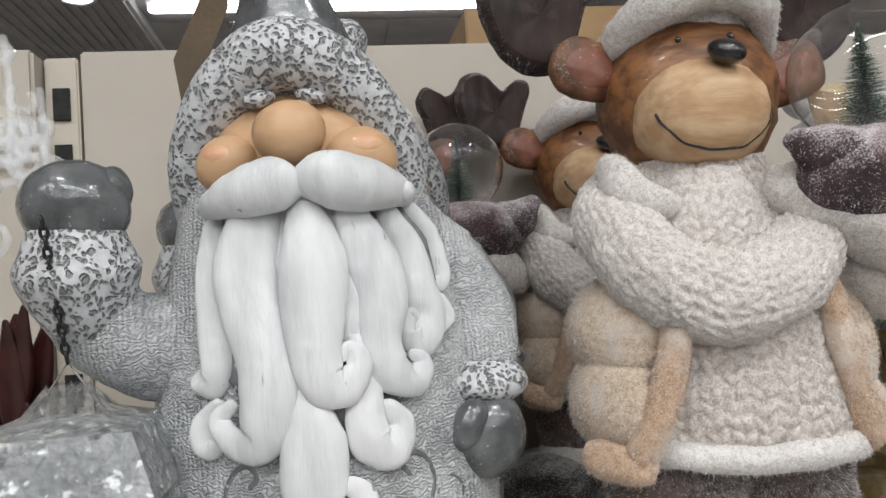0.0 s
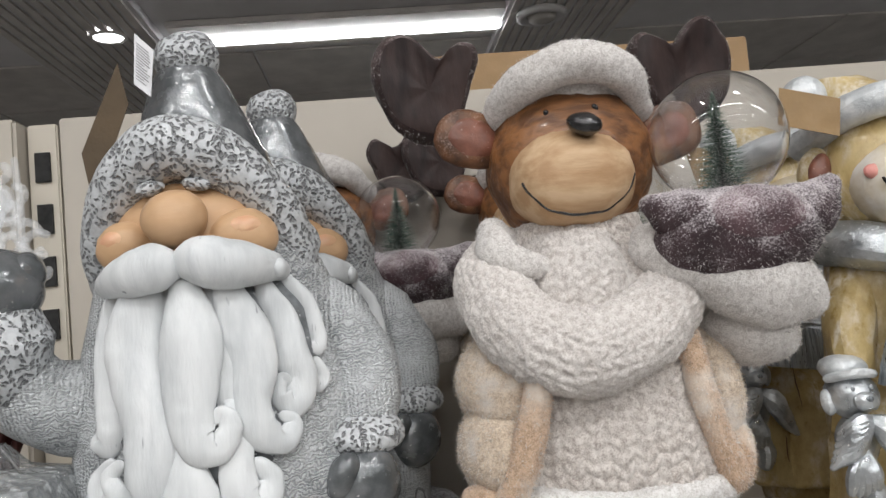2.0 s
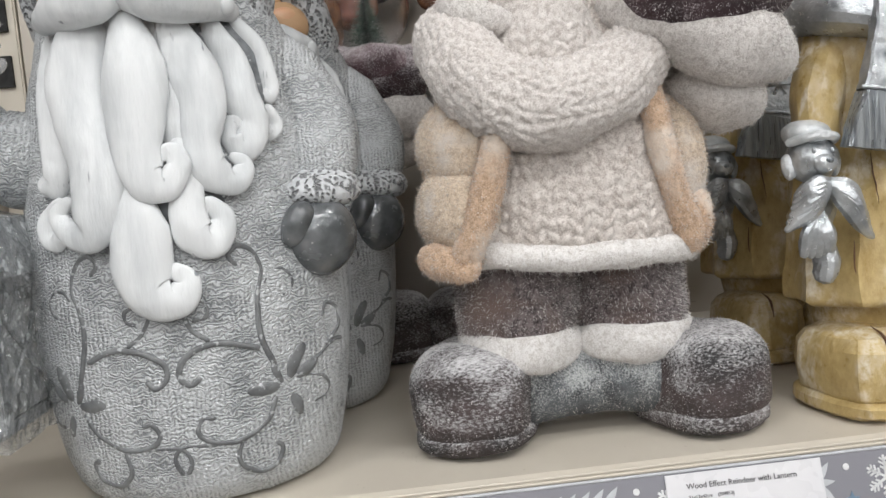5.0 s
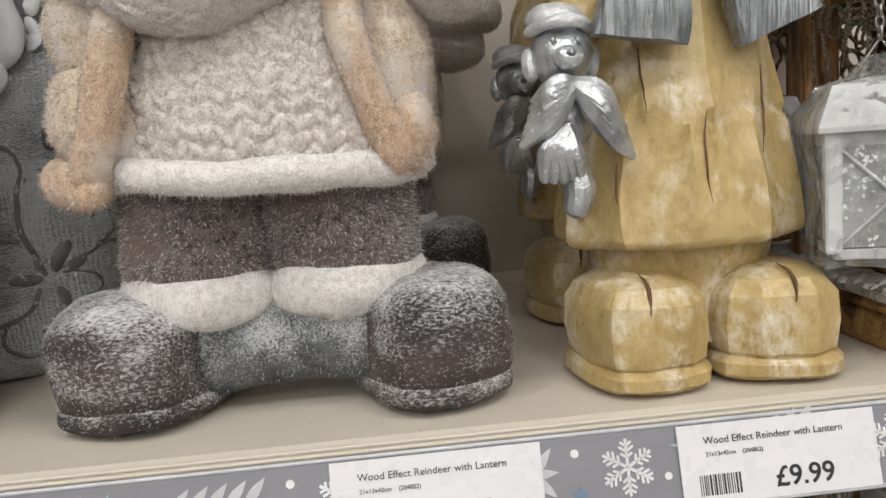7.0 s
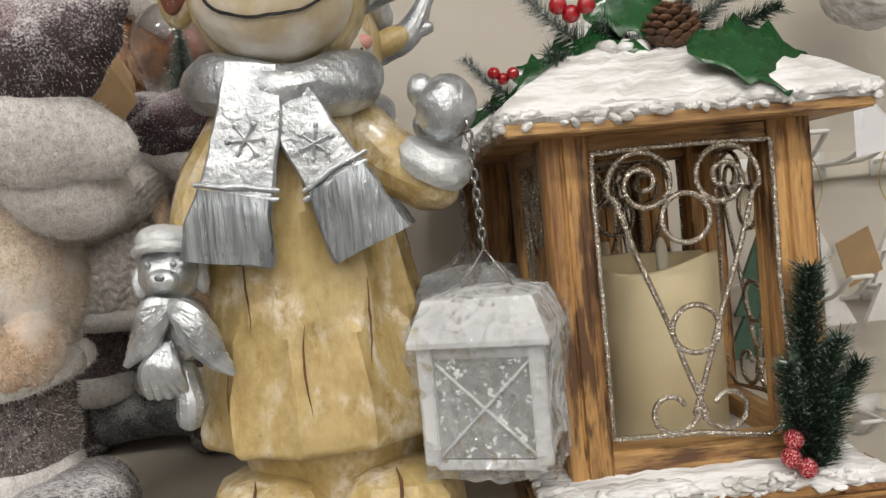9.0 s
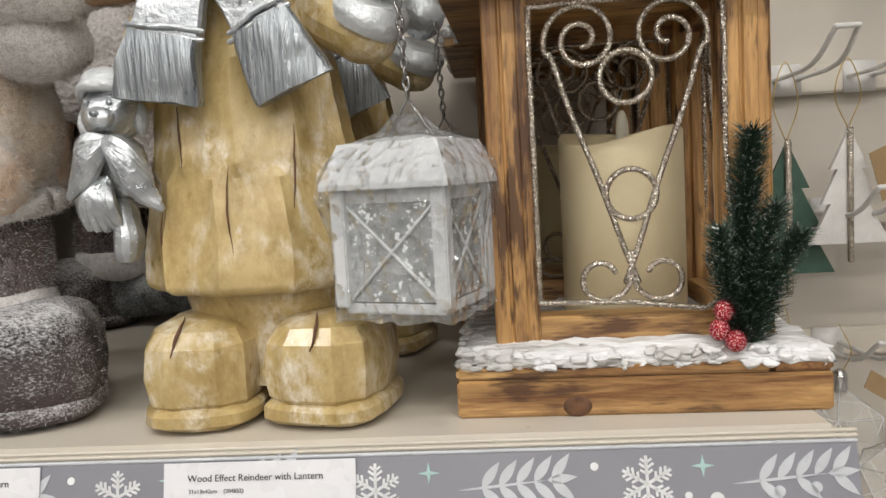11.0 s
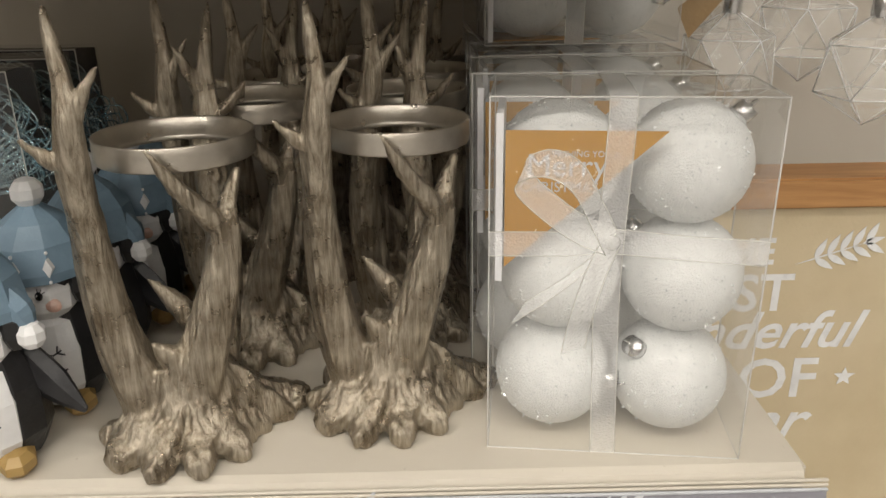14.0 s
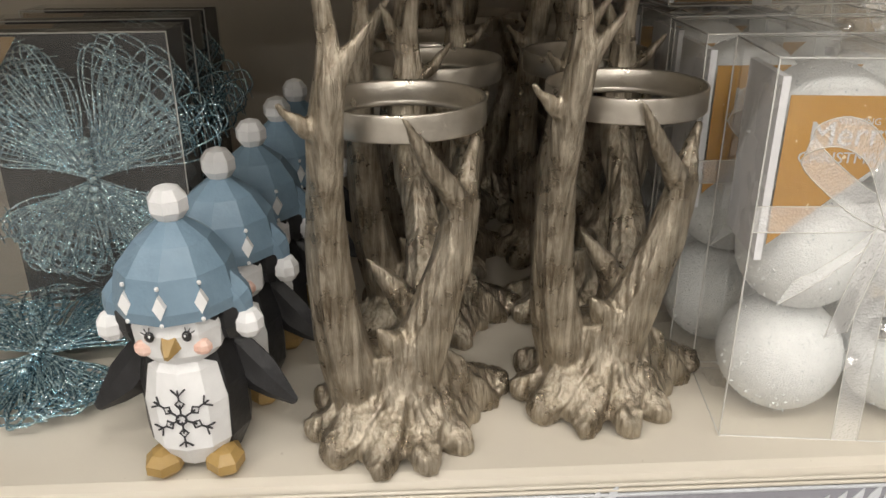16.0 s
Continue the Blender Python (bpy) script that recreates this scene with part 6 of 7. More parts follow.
def scroll_panel():
    """Curled glitter wire in a rectangle 0.122 wide and 0.165 high, standing on its lower edge."""
    s = Sculpt()
    fx = lambda px: (px - 1097) * 0.000325
    fz = lambda py: (866 - py) * 0.000327
    w = 0.0017

    def run(points, r=w, closed=False):
        s.tube([(fx(a), 0, fz(b)) for a, b in points], r, "glitter_wire", m=8, steps=3, up=(0, 1, 0))

    run([(935, 862), (935, 610), (935, 375), (955, 352), (1097, 348), (1240, 352), (1260, 375), (1260, 610), (1260, 862), (1097, 866), (935, 862)])
    curl = lambda cx, cy, r0, r1, a0, a1: [(cx + r * math.cos(radians(a)), cy + r * math.sin(radians(a))) for a, r in zip(np.linspace(a0, a1, 24), np.linspace(r0, r1, 24))]
    for m in (1, -1):
        mir = lambda pts: [(1097 + m * (a - 1097), b) for a, b in pts]
        run(mir([(1108, 830), (1085, 770), (1045, 650), (1000, 530), (972, 440)] + curl(1024, 412, 66, 12, 165, 800)))
        run(mir([(1100, 780), (1090, 840), (1060, 862)] + curl(1045, 825, 38, 26, 80, 330)))
    run(curl(1097, 478, 44, 44, 0, 360))
    run(curl(1100, 678, 43, 43, 0, 360))
    return s


def candle_lantern(x, y):
    top = empty("candle_lantern", (x, y, Z0), "rustic wooden candle lantern with snowy roof and curled glitter wire", "lantern", "candle lanterns")
    # base board
    for lo, hi, m in (((-0.102, -0.102, 0), (0.102, 0.102, 0.0215), "lantern_wood_x"), ((-0.102, -0.102, 0.022), (0.070, 0.102, 0.0285), "lantern_wood_x"), ((0.0705, -0.102, 0.022), (0.102, 0.102, 0.0285), "lantern_wood_y")):
        Sculpt().box(lo, hi, m, 0.0015).build("base_board", top, smooth=False)
    kn = Sculpt().ell((-0.035, -0.102, 0.006), (0.008, 0.001, 0.006), "cone_brown", n=8, m=16).build("knot", top)
    sn = Sculpt()
    rng = random.Random(8)
    n = 56
    rows = []
    for gz, grow in ((0.027, 1.0), (0.032, 1.006), (0.0375, 0.965), (0.040, 0.5), (0.040, 0.05)):
        ring = []
        for i in range(n):
            a = 2 * math.pi * i / n + math.pi / 4
            q = 1 / max(abs(math.cos(a)), abs(math.sin(a)))
            e = 0.1 * grow * q * (1 + (0.035 * noise.noise(Vector((math.cos(a) * 9, math.sin(a) * 9, 2))) if grow > 0.6 else 0))
            ring.append((e * math.cos(a), e * math.sin(a), gz + 0.0022 * noise.noise(Vector((e * math.cos(a) * 60, e * math.sin(a) * 60, 1)))))
        rows.append(ring)
    sn.grid(rows, "snow_paint")
    for i in range(700):
        a = rng.uniform(-0.099, 0.099)
        side = rng.random() < 0.6
        p = (a, -0.099 + rng.uniform(-0.003, 0.010), 0.033 + rng.uniform(-0.006, 0.003)) if side else (-0.098 + rng.uniform(-0.003, 0.02), a, 0.036)
        r = rng.uniform(0.0012, 0.0036)
        sn.ell(p, (r * 1.5, r * 1.1, r * 0.7), "snow_paint", n=6, m=8)
    sn.rough(0.0026, 0.006, 0, 4.0).build("snow", top)
    # body posts
    for a in (-1, 1):
        for c in (-1, 1):
            side = [(-0.013, -0.012), (-0.012, -0.013), (-0.0045, -0.013), (-0.0035, -0.0115), (-0.0025, -0.0115), (-0.0015, -0.0135), (0.0055, -0.0135), (0.0065, -0.012), (0.012, -0.012)]
            ring = []
            for turn in range(4):
                for u, w in side:
                    for t in range(turn):
                        u, w = -w, u
                    ring.append((a * 0.066 + u, c * 0.066 + w))
            Sculpt().poly(ring, 0.028, 0.2395, "lantern_wood_z", axis="z").build("post", top, smooth=False)
    for q in range(4):
        for z0, z1 in ((0.229, 0.2395), (0.028, 0.052)):
            rail = Sculpt().box((-0.0535, -0.077, z0), (0.0535, -0.057, z1), "lantern_wood_x", 0.001).build("rail", top, smooth=False)
            rail.rotation_euler = (0, 0, radians(90 * q))
        wire = scroll_panel().build("scroll_wire", top)
        wire.location = Matrix.Rotation(radians(90 * q), 3, "Z") @ Vector((0, -0.0815 if q == 0 else -0.073, 0.060))
        wire.rotation_euler = (0, 0, radians(90 * q))
    # roof
    rf = Sculpt()
    rf.box((-0.104, -0.104, 0.2395), (0.104, 0.104, 0.248), "lantern_wood_x", 0.001)
    rf.build("roof_board", top, smooth=False)
    sr = Sculpt()
    rows = []
    for k, (gz, e) in enumerate(((0.2465, 0.1045), (0.253, 0.1065), (0.26, 0.101), (0.269, 0.088), (0.279, 0.073), (0.287, 0.062), (0.291, 0.055), (0.292, 0.02))):
        ring = []
        for i in range(96):
            a = 2 * math.pi * i / 96 + math.pi / 4
            q = 1 / max(abs(math.cos(a)), abs(math.sin(a)))
            rr = e * q
            ring.append((rr * math.cos(a), rr * math.sin(a), gz + 0.0022 * noise.noise(Vector((rr * math.cos(a) * 70, rr * math.sin(a) * 70, k)))))
        rows.append(ring)
    sr.grid(rows, "snow_paint")
    for i in range(420):
        side = rng.choice(((1, 0), (-1, 0), (0, 1), (0, -1)))
        u = rng.uniform(-0.104, 0.104)
        p = (side[0] * 0.105 + side[1] * u, side[1] * 0.105 + side[0] * u, 0.248 + rng.uniform(-0.003, 0.005))
        r = rng.uniform(0.001, 0.0032)
        sr.ell(p, (r * 1.2, r * 1.2, r * 0.9), "snow_paint", n=5, m=7)
    for i in range(60):
        a = rng.uniform(0, 6.28)
        sr.ell((0.06 * math.cos(a) * rng.random() - 0.015, 0.06 * math.sin(a) * rng.random(), 0.293), (0.007, 0.007, 0.005), "snow_paint", n=6, m=8)
    sr.box((-0.030, 0.0, 0.287), (0.015, 0.04, 0.332), "snow_paint", 0.004)
    sr.rough(0.0028, 0.007, 0, 9.0).build("snowy_roof", top)
    # candle
    c = Sculpt()
    a = np.linspace(0, 2 * math.pi, 40, endpoint=False) + math.pi / 2
    dip = lambda q: 0.010 * math.cos(q - 0.9) ** 2 * (1 if math.sin(q) < 0.3 else 0.25)
    c.grid([[(r * math.cos(q), r * math.sin(q), h - (dip(q) if lip else 0)) for q in a] for r, h, lip in ((0.038, 0.034, 0), (0.0405, 0.036, 0), (0.0405, 0.14, 1), (0.0405, 0.160, 1), (0.0395, 0.1615, 1), (0.037, 0.160, 1), (0.034, 0.142, 0), (0.02, 0.135, 0), (0.003, 0.133, 0))], "candle_wax")
    c.build("candle", top).location = (0.006, 0, 0)
    Sculpt().ell((0, -0.004, 0.149), (0.0042, 0.003, 0.014), "flame_plastic", n=12, m=14).build("flame", top).location = (0.006, -0.010, 0.010)
    # greenery on the roof
    for i, (bx, by, bz, tx, ty, tz, m, cnt, ln) in enumerate(((-0.02, -0.03, 0.289, -0.085, -0.065, 0.332, "needle_frost", 420, 0.016), (-0.03, -0.02, 0.289, -0.068, -0.07, 0.289, "needle_green", 360, 0.016), (0.0, -0.03, 0.292, -0.03, -0.05, 0.309, "needle_green", 320, 0.016), (0.02, -0.03, 0.289, 0.038, -0.05, 0.347, "needle_frost", 420, 0.016),
                                                         (0.02, -0.03, 0.292, 0.072, -0.055, 0.335, "needle_frost", 460, 0.018), (0.03, -0.03, 0.287, 0.075, -0.06, 0.307, "needle_green", 400, 0.016), (0.02, 0.0, 0.292, 0.06, 0.0, 0.352, "needle_frost", 400, 0.017))):
        s = Sculpt()
        sprig(s, (bx, by, bz), (tx, ty, tz), ln, cnt, m, 30 + i, 0.004, 0.0007)
        s.build("fir_sprig", top, smooth=False)
    holly(top, (-0.006, -0.062, 0.283), (-58, 2, 174), 0.088)
    holly(top, (0.006, -0.088, 0.283), (48, 10, -6), 0.088)
    holly(top, (-0.040, -0.040, 0.318), (62, 0, -8), 0.060)
    cone = Sculpt()
    for k in range(70):
        u = k / 70
        q = k * 2.39996
        r = 0.0125 * math.sin(math.pi * (0.12 + 0.86 * u)) + 0.002
        cone.ell((0.010 + r * math.cos(q), -0.055 + r * math.sin(q) * 0.9, 0.3005 + 0.026 * (u - 0.4)), (0.0045, 0.0045, 0.0014), "cone_brown", rot=(math.degrees(math.sin(q)) * 0.5, -math.degrees(math.cos(q)) * 0.5, 0), n=5, m=8)
    cone.build("pine_cone", top)
    for p in ((-0.052, -0.06, 0.314), (-0.044, -0.066, 0.317), (-0.060, -0.062, 0.319), (0.040, -0.058, 0.335), (0.048, -0.064, 0.329), (0.056, -0.060, 0.332), (0.044, -0.055, 0.341)):
        be = Sculpt().ell((0, 0, 0), (0.0056, 0.0056, 0.0054), "red_berry", n=12, m=16).build("berry", top)
        be.location = p
    # sprig at the door post
    for i, (tip, cnt, ln) in enumerate((((0.064, -0.094, 0.150), 1900, 0.021), ((0.086, -0.100, 0.096), 900, 0.018), ((0.044, -0.102, 0.100), 900, 0.017), ((0.072, -0.106, 0.112), 700, 0.018))):
        s = Sculpt()
        sprig(s, (0.060, -0.094, 0.036), tip, ln, cnt, "needle_green", 60 + i, 0.003, 0.0008)
        s.build("fir_sprig", top, smooth=False)
    for p in ((0.046, -0.099, 0.056), (0.051, -0.102, 0.040), (0.043, -0.100, 0.046)):
        be = Sculpt().ell((0, 0, 0), (0.0058, 0.0058, 0.0062), "glitter_berry", n=12, m=16).build("berry", top)
        be.location = p
    return top


first_lantern = candle_lantern(0.432, 0.137)
first_lantern.rotation_euler = (0, 0, radians(-1.5))
copy_thing(first_lantern, pose(0.420, 0.352, Z0, 0, 0, 1))

# ---- lower shelf ----


def antler_mesh():
    """Cast antler stand on a gnarled root; built round x = 0.222, y = 0.06, from 0 up."""
    s = Sculpt()
    k = "antler_pewter"
    rng = random.Random(41)

    def limb(points, radii, m=18, steps=6, flute=0.05):
        s.tube(points, radii, k, m=m, steps=steps, flute=flute)

    # root: a low mound, thick toes that run out from it and lumps between them
    s.loft([(0.0, 0.216, 0.064, 0.036, 0.030), (0.010, 0.216, 0.064, 0.036, 0.031), (0.022, 0.214, 0.063, 0.031, 0.027), (0.036, 0.212, 0.062, 0.026, 0.021), (0.052, 0.213, 0.060, 0.020, 0.016)], k, m=60, steps=5, ripple=lambda a, z: 1 + 0.05 * math.cos(7 * a + 9 * z) + 0.03 * math.cos(15 * a))
    for dx, dy, r, hump in ((-0.046, -0.012, 0.0125, 0.020), (-0.036, -0.030, 0.0130, 0.024), (-0.014, -0.038, 0.0115, 0.020), (0.008, -0.036, 0.0125, 0.018), (0.024, -0.022, 0.0095, 0.022), (0.036, 0.014, 0.0120, 0.030), (0.050, 0.032, 0.0100, 0.020), (0.024, 0.036, 0.011, 0.024), (-0.014, 0.038, 0.012, 0.022), (-0.044, 0.018, 0.012, 0.020)):
        c = (0.218, 0.062)
        limb([(c[0] + dx * 0.25, c[1] + dy * 0.25, hump + 0.014), (c[0] + dx * 0.62, c[1] + dy * 0.62, hump * 0.78), (c[0] + dx, c[1] + dy, r * 0.62)], [r * 0.8, r * 0.95, r * 0.75], m=14, flute=0.10)
        for q in range(2):
            e = rng.uniform(0.7, 1.02)
            s.ell((c[0] + dx * e + rng.uniform(-0.006, 0.006), c[1] + dy * e + rng.uniform(-0.005, 0.005), r * rng.uniform(0.35, 0.9)), (r * rng.uniform(0.5, 0.8), r * rng.uniform(0.5, 0.7), r * rng.uniform(0.4, 0.6)), k, rot=(rng.uniform(-30, 30), rng.uniform(-30, 30), rng.uniform(0, 180)), n=8, m=10, power=3.2)
    s.rough(0.0034, 0.013, 0, 8.0)
    # the leaning beam with its fork
    limb([(0.196, 0.056, 0.018), (0.1862, 0.05, 0.061), (0.1833, 0.045, 0.0964), (0.1836, 0.04, 0.1291), (0.1855, 0.034, 0.154), (0.1873, 0.03, 0.1715), (0.1895, 0.027, 0.1866), (0.1901, 0.027, 0.2056), (0.1888, 0.028, 0.2226), (0.1872, 0.029, 0.2377)], [0.0165, 0.0127, 0.0104, 0.0086, 0.0078, 0.0073, 0.0066, 0.0045, 0.0035, 0.0012])
    limb([(0.1907, 0.027, 0.1879), (0.1974, 0.026, 0.1994), (0.2073, 0.025, 0.2129)], [0.0048, 0.0035, 0.001])
    limb([(0.1865, 0.03, 0.1683), (0.178, 0.025, 0.1732), (0.1695, 0.021, 0.1826)], [0.005, 0.0036, 0.001])
    # the upright beam: one tine to the front under the cup, one behind it
    limb([(0.207, 0.058, 0.01), (0.2131, 0.055, 0.0223), (0.2244, 0.056, 0.0535), (0.2355, 0.056, 0.0838), (0.2423, 0.057, 0.1092), (0.2457, 0.057, 0.1294)], [0.019, 0.0174, 0.0139, 0.0111, 0.0094, 0.0075])
    limb([(0.245, 0.056, 0.1267), (0.237, 0.048, 0.1401), (0.2275, 0.04, 0.1557), (0.2186, 0.034, 0.1737)], [0.0064, 0.0053, 0.0038, 0.0011])
    limb([(0.2455, 0.057, 0.1278), (0.2478, 0.06, 0.1421), (0.2519, 0.066, 0.1559)], [0.0061, 0.0046, 0.0014])
    # the beam at the back of the cup, three tines
    limb([(0.221, 0.076, 0.020), (0.228, 0.105, 0.085), (0.2206, 0.128, 0.1357), (0.2214, 0.134, 0.1651), (0.2219, 0.135, 0.1914), (0.2252, 0.135, 0.2137), (0.2287, 0.135, 0.2328)], [0.0150, 0.01, 0.0094, 0.009, 0.0052, 0.0039, 0.0013])
    limb([(0.2194, 0.135, 0.1817), (0.2141, 0.132, 0.1952), (0.2081, 0.128, 0.2097)], [0.0046, 0.0036, 0.0013])
    limb([(0.2226, 0.135, 0.169), (0.2341, 0.135, 0.1764), (0.2442, 0.135, 0.1888)], [0.005, 0.0036, 0.0013])
    # spurs where the beams meet
    limb([(0.218, 0.056, 0.046), (0.2110, 0.049, 0.058), (0.2040, 0.043, 0.069)], [0.0105, 0.0070, 0.0012])
    limb([(0.2235, 0.072, 0.060), (0.2090, 0.068, 0.083), (0.1990, 0.064, 0.0965)], [0.0095, 0.0052, 0.0011])
    s.fuse(0.0011, 0.00095, 3.0)
    s.v = [(x - 0.222, y - 0.06, max(0.0, z)) for x, y, z in s.v]
    return s


def antler_holder(x, y, turn):
    top = empty("candle_holder", (x, y, LOW), "pewter antler candle holder with a round metal cup", "candle holder", "antler candle holders")
    antler_mesh().build("antler_stand", top)
    a = np.linspace(0, 2 * math.pi, 56, endpoint=False)
    Sculpt().grid([[(-0.0045 + 1.06 * r * math.cos(q), 0.0225 + 1.06 * r * math.sin(q), h) for q in a] for r, h in ((0.0365, 0.1600), (0.0380, 0.1600), (0.0385, 0.1608), (0.0385, 0.1718), (0.0382, 0.1725), (0.0374, 0.1725), (0.0368, 0.1715), (0.0366, 0.1640), (0.0330, 0.1632), (0.0330, 0.1600), (0.0365, 0.1600))], "ring_pewter", caps=False).build("candle_cup", top)
    top.rotation_euler = (0, 0, radians(turn))
    return top


stand = antler_holder(0.222, 0.06, 0)
for x, y, turn in ((0.333, 0.084, -8), (0.236, 0.168, -14), (0.343, 0.188, 9), (0.246, 0.262, 7), (0.346, 0.282, -8), (0.256, 0.352, 0), (0.352, 0.374, 12), (0.292, 0.410, 20)):
    copy_thing(stand, pose(x, y, LOW, 0, 0, turn))


def facets(s, c, r, mat, rot=(0, 0, 0), n=6, m=8):
    return s.ell(c, r, mat, rot=rot, n=n, m=m)


def penguin_mesh():
    """Faceted painted penguin in a bobble hat, about 15 cm high."""
    s = Sculpt()
    s.loft([(0.004, 0, 0.004, 0.022, 0.020), (0.02, 0, 0.004, 0.030, 0.027), (0.05, 0, 0.004, 0.030, 0.027), (0.072, 0, 0.003, 0.024, 0.022), (0.078, 0, 0.002, 0.026, 0.025), (0.092, 0, 0.002, 0.029, 0.027), (0.105, 0, 0.002, 0.026, 0.025)], "peng_black", m=11, steps=1)
    s.loft([(0.006, 0, -0.006, 0.016, 0.013), (0.02, 0, -0.010, 0.0225, 0.017), (0.045, 0, -0.010, 0.0235, 0.0175), (0.064, 0, -0.008, 0.0195, 0.0165), (0.070, 0, -0.006, 0.015, 0.014)], "peng_white", m=10, steps=1)
    s.loft([(0.066, 0, -0.006, 0.016, 0.014), (0.074, 0, -0.008, 0.0235, 0.019), (0.086, 0, -0.008, 0.0245, 0.0205), (0.098, 0, -0.006, 0.0215, 0.019)], "peng_white", m=10, steps=1)
    for a in (-1, 1):
        facets(s, (a * 0.0150, -0.0225, 0.0785), (0.0055, 0.0036, 0.0045), "peng_blush")
        facets(s, (a * 0.0095, -0.0275, 0.0868), (0.0026, 0.0016, 0.0029), "black_gloss", n=8, m=10)
        facets(s, (a * 0.0090, -0.0288, 0.0876), (0.0006, 0.0004, 0.0007), "peng_white")
        for q in (35, 65, 95):
            e = radians(q)
            s.tube([(a * (0.0095 + 0.002 * math.cos(e)), -0.0278, 0.0868 + 0.0024 * math.sin(e)), (a * (0.0095 + 0.0050 * math.cos(e)), -0.0272, 0.0868 + 0.0046 * math.sin(e))], 0.0003, "black_gloss", m=5)
        facets(s, (a * 0.0165, -0.016, 0.0075), (0.0115, 0.014, 0.0085), "peng_gold", rot=(0, 0, a * 18), n=6, m=7)
        s.tube([(a * 0.024, 0.006, 0.062), (a * 0.038, 0.004, 0.046), (a * 0.054, 0.0, 0.033)], [0.011, 0.012, 0.004], "peng_black", m=7, steps=2, flat=0.5)
        facets(s, (a * 0.026, -0.002, 0.088), (0.009, 0.013, 0.016), "peng_black")
        s.tube([(a * 0.024, -0.004, 0.106), (a * 0.031, -0.004, 0.097), (a * 0.034, -0.004, 0.090)], [0.008, 0.009, 0.006], "peng_hat", m=7, steps=2)
        facets(s, (a * 0.0365, -0.006, 0.083), (0.0085, 0.0085, 0.0085), "peng_white", n=6, m=8)
    s.tube([(0, -0.026, 0.0815), (0, -0.0345, 0.0785)], [0.0062, 0.0016], "peng_gold", m=5, round_ends=False)
    s.loft([(0.094, 0, -0.002, 0.0325, 0.030), (0.100, 0, -0.002, 0.0335, 0.031), (0.116, 0, -0.001, 0.030, 0.028), (0.128, 0.001, 0, 0.020, 0.019), (0.137, 0.001, 0, 0.007, 0.007)], "peng_hat", m=10, steps=1)
    for k, x in enumerate((-0.019, 0.0, 0.019)):
        y = -0.0335 + 0.030 * (abs(x) / 0.03) ** 2 * 0.55
        s.poly([(x, 0.1105), (x + 0.0032, 0.1045), (x, 0.0985), (x - 0.0032, 0.1045)], y - 0.0006, y + 0.003, "peng_white")
        for z in (0.114, 0.0955):
            facets(s, (x, y + (0.0012 if z > 0.11 else 0), z), (0.0012, 0.001, 0.0012), "peng_white")
    facets(s, (0.001, 0, 0.1445), (0.0108, 0.0108, 0.0098), "peng_white", n=6, m=8)
    # snowflake on the chest
    for k in range(6):
        a = radians(60 * k + 90)
        ux, uz, cz = math.cos(a), math.sin(a), 0.040
        y = lambda x, z: -0.0278 + 0.004 * abs(x) / 0.016
        q = lambda d, o: (ux * d - uz * o, y(ux * d - uz * o, 0), cz + uz * d + ux * o)
        for pts in ([q(0.002, 0), q(0.008, 0)], [q(0.006, 0), q(0.0085, 0.0024), q(0.011, 0), q(0.0085, -0.0024), q(0.006, 0)], [q(0.011, 0), q(0.0165, 0)], [q(0.0165, 0.0035), q(0.0135, 0), q(0.0165, -0.0035)]):
            s.tube(pts, 0.00055, "ink", m=5, steps=1)
    s.tube([(0.0028 * math.cos(a), -0.0282, 0.040 + 0.0028 * math.sin(a)) for a in np.linspace(0, 2 * math.pi, 11)], 0.0006, "ink", m=5, steps=1)
    s.v = [(x * 0.86, y * 0.9, z * 0.93) for x, y, z in s.v]
    return s


pen = penguin_mesh().build("penguin_figurine", loc=(0.113, 0.046, LOW), smooth=False)
tagged(pen, "painted penguin figurine in a blue bobble hat", "figurine", "penguin figurines")
for x, y in ((0.122, 0.105), (0.128, 0.165), (0.134, 0.225), (0.138, 0.285)):
    copy_thing(pen, pose(x, y, LOW))


def sheet(lo, hi):
    """A film of plastic: one face across the two longer sides of a box."""
    s = Sculpt()
    d = [b - a for a, b in zip(lo, hi)]
    t = d.index(min(d))
    a, b = [q for q in range(3) if q != t]
    k = s.slot("pack_clear")
    for u, w in ((0, 0), (1, 0), (1, 1), (0, 1)):
        p = list(lo)
        p[a], p[b] = (hi[a] if u else lo[a]), (hi[b] if w else lo[b])
        s.v.append(tuple(p))
        s.uv.append((p[a], p[b]))
    s.f.append((0, 1, 2, 3))
    s.m.append(k)
    return s


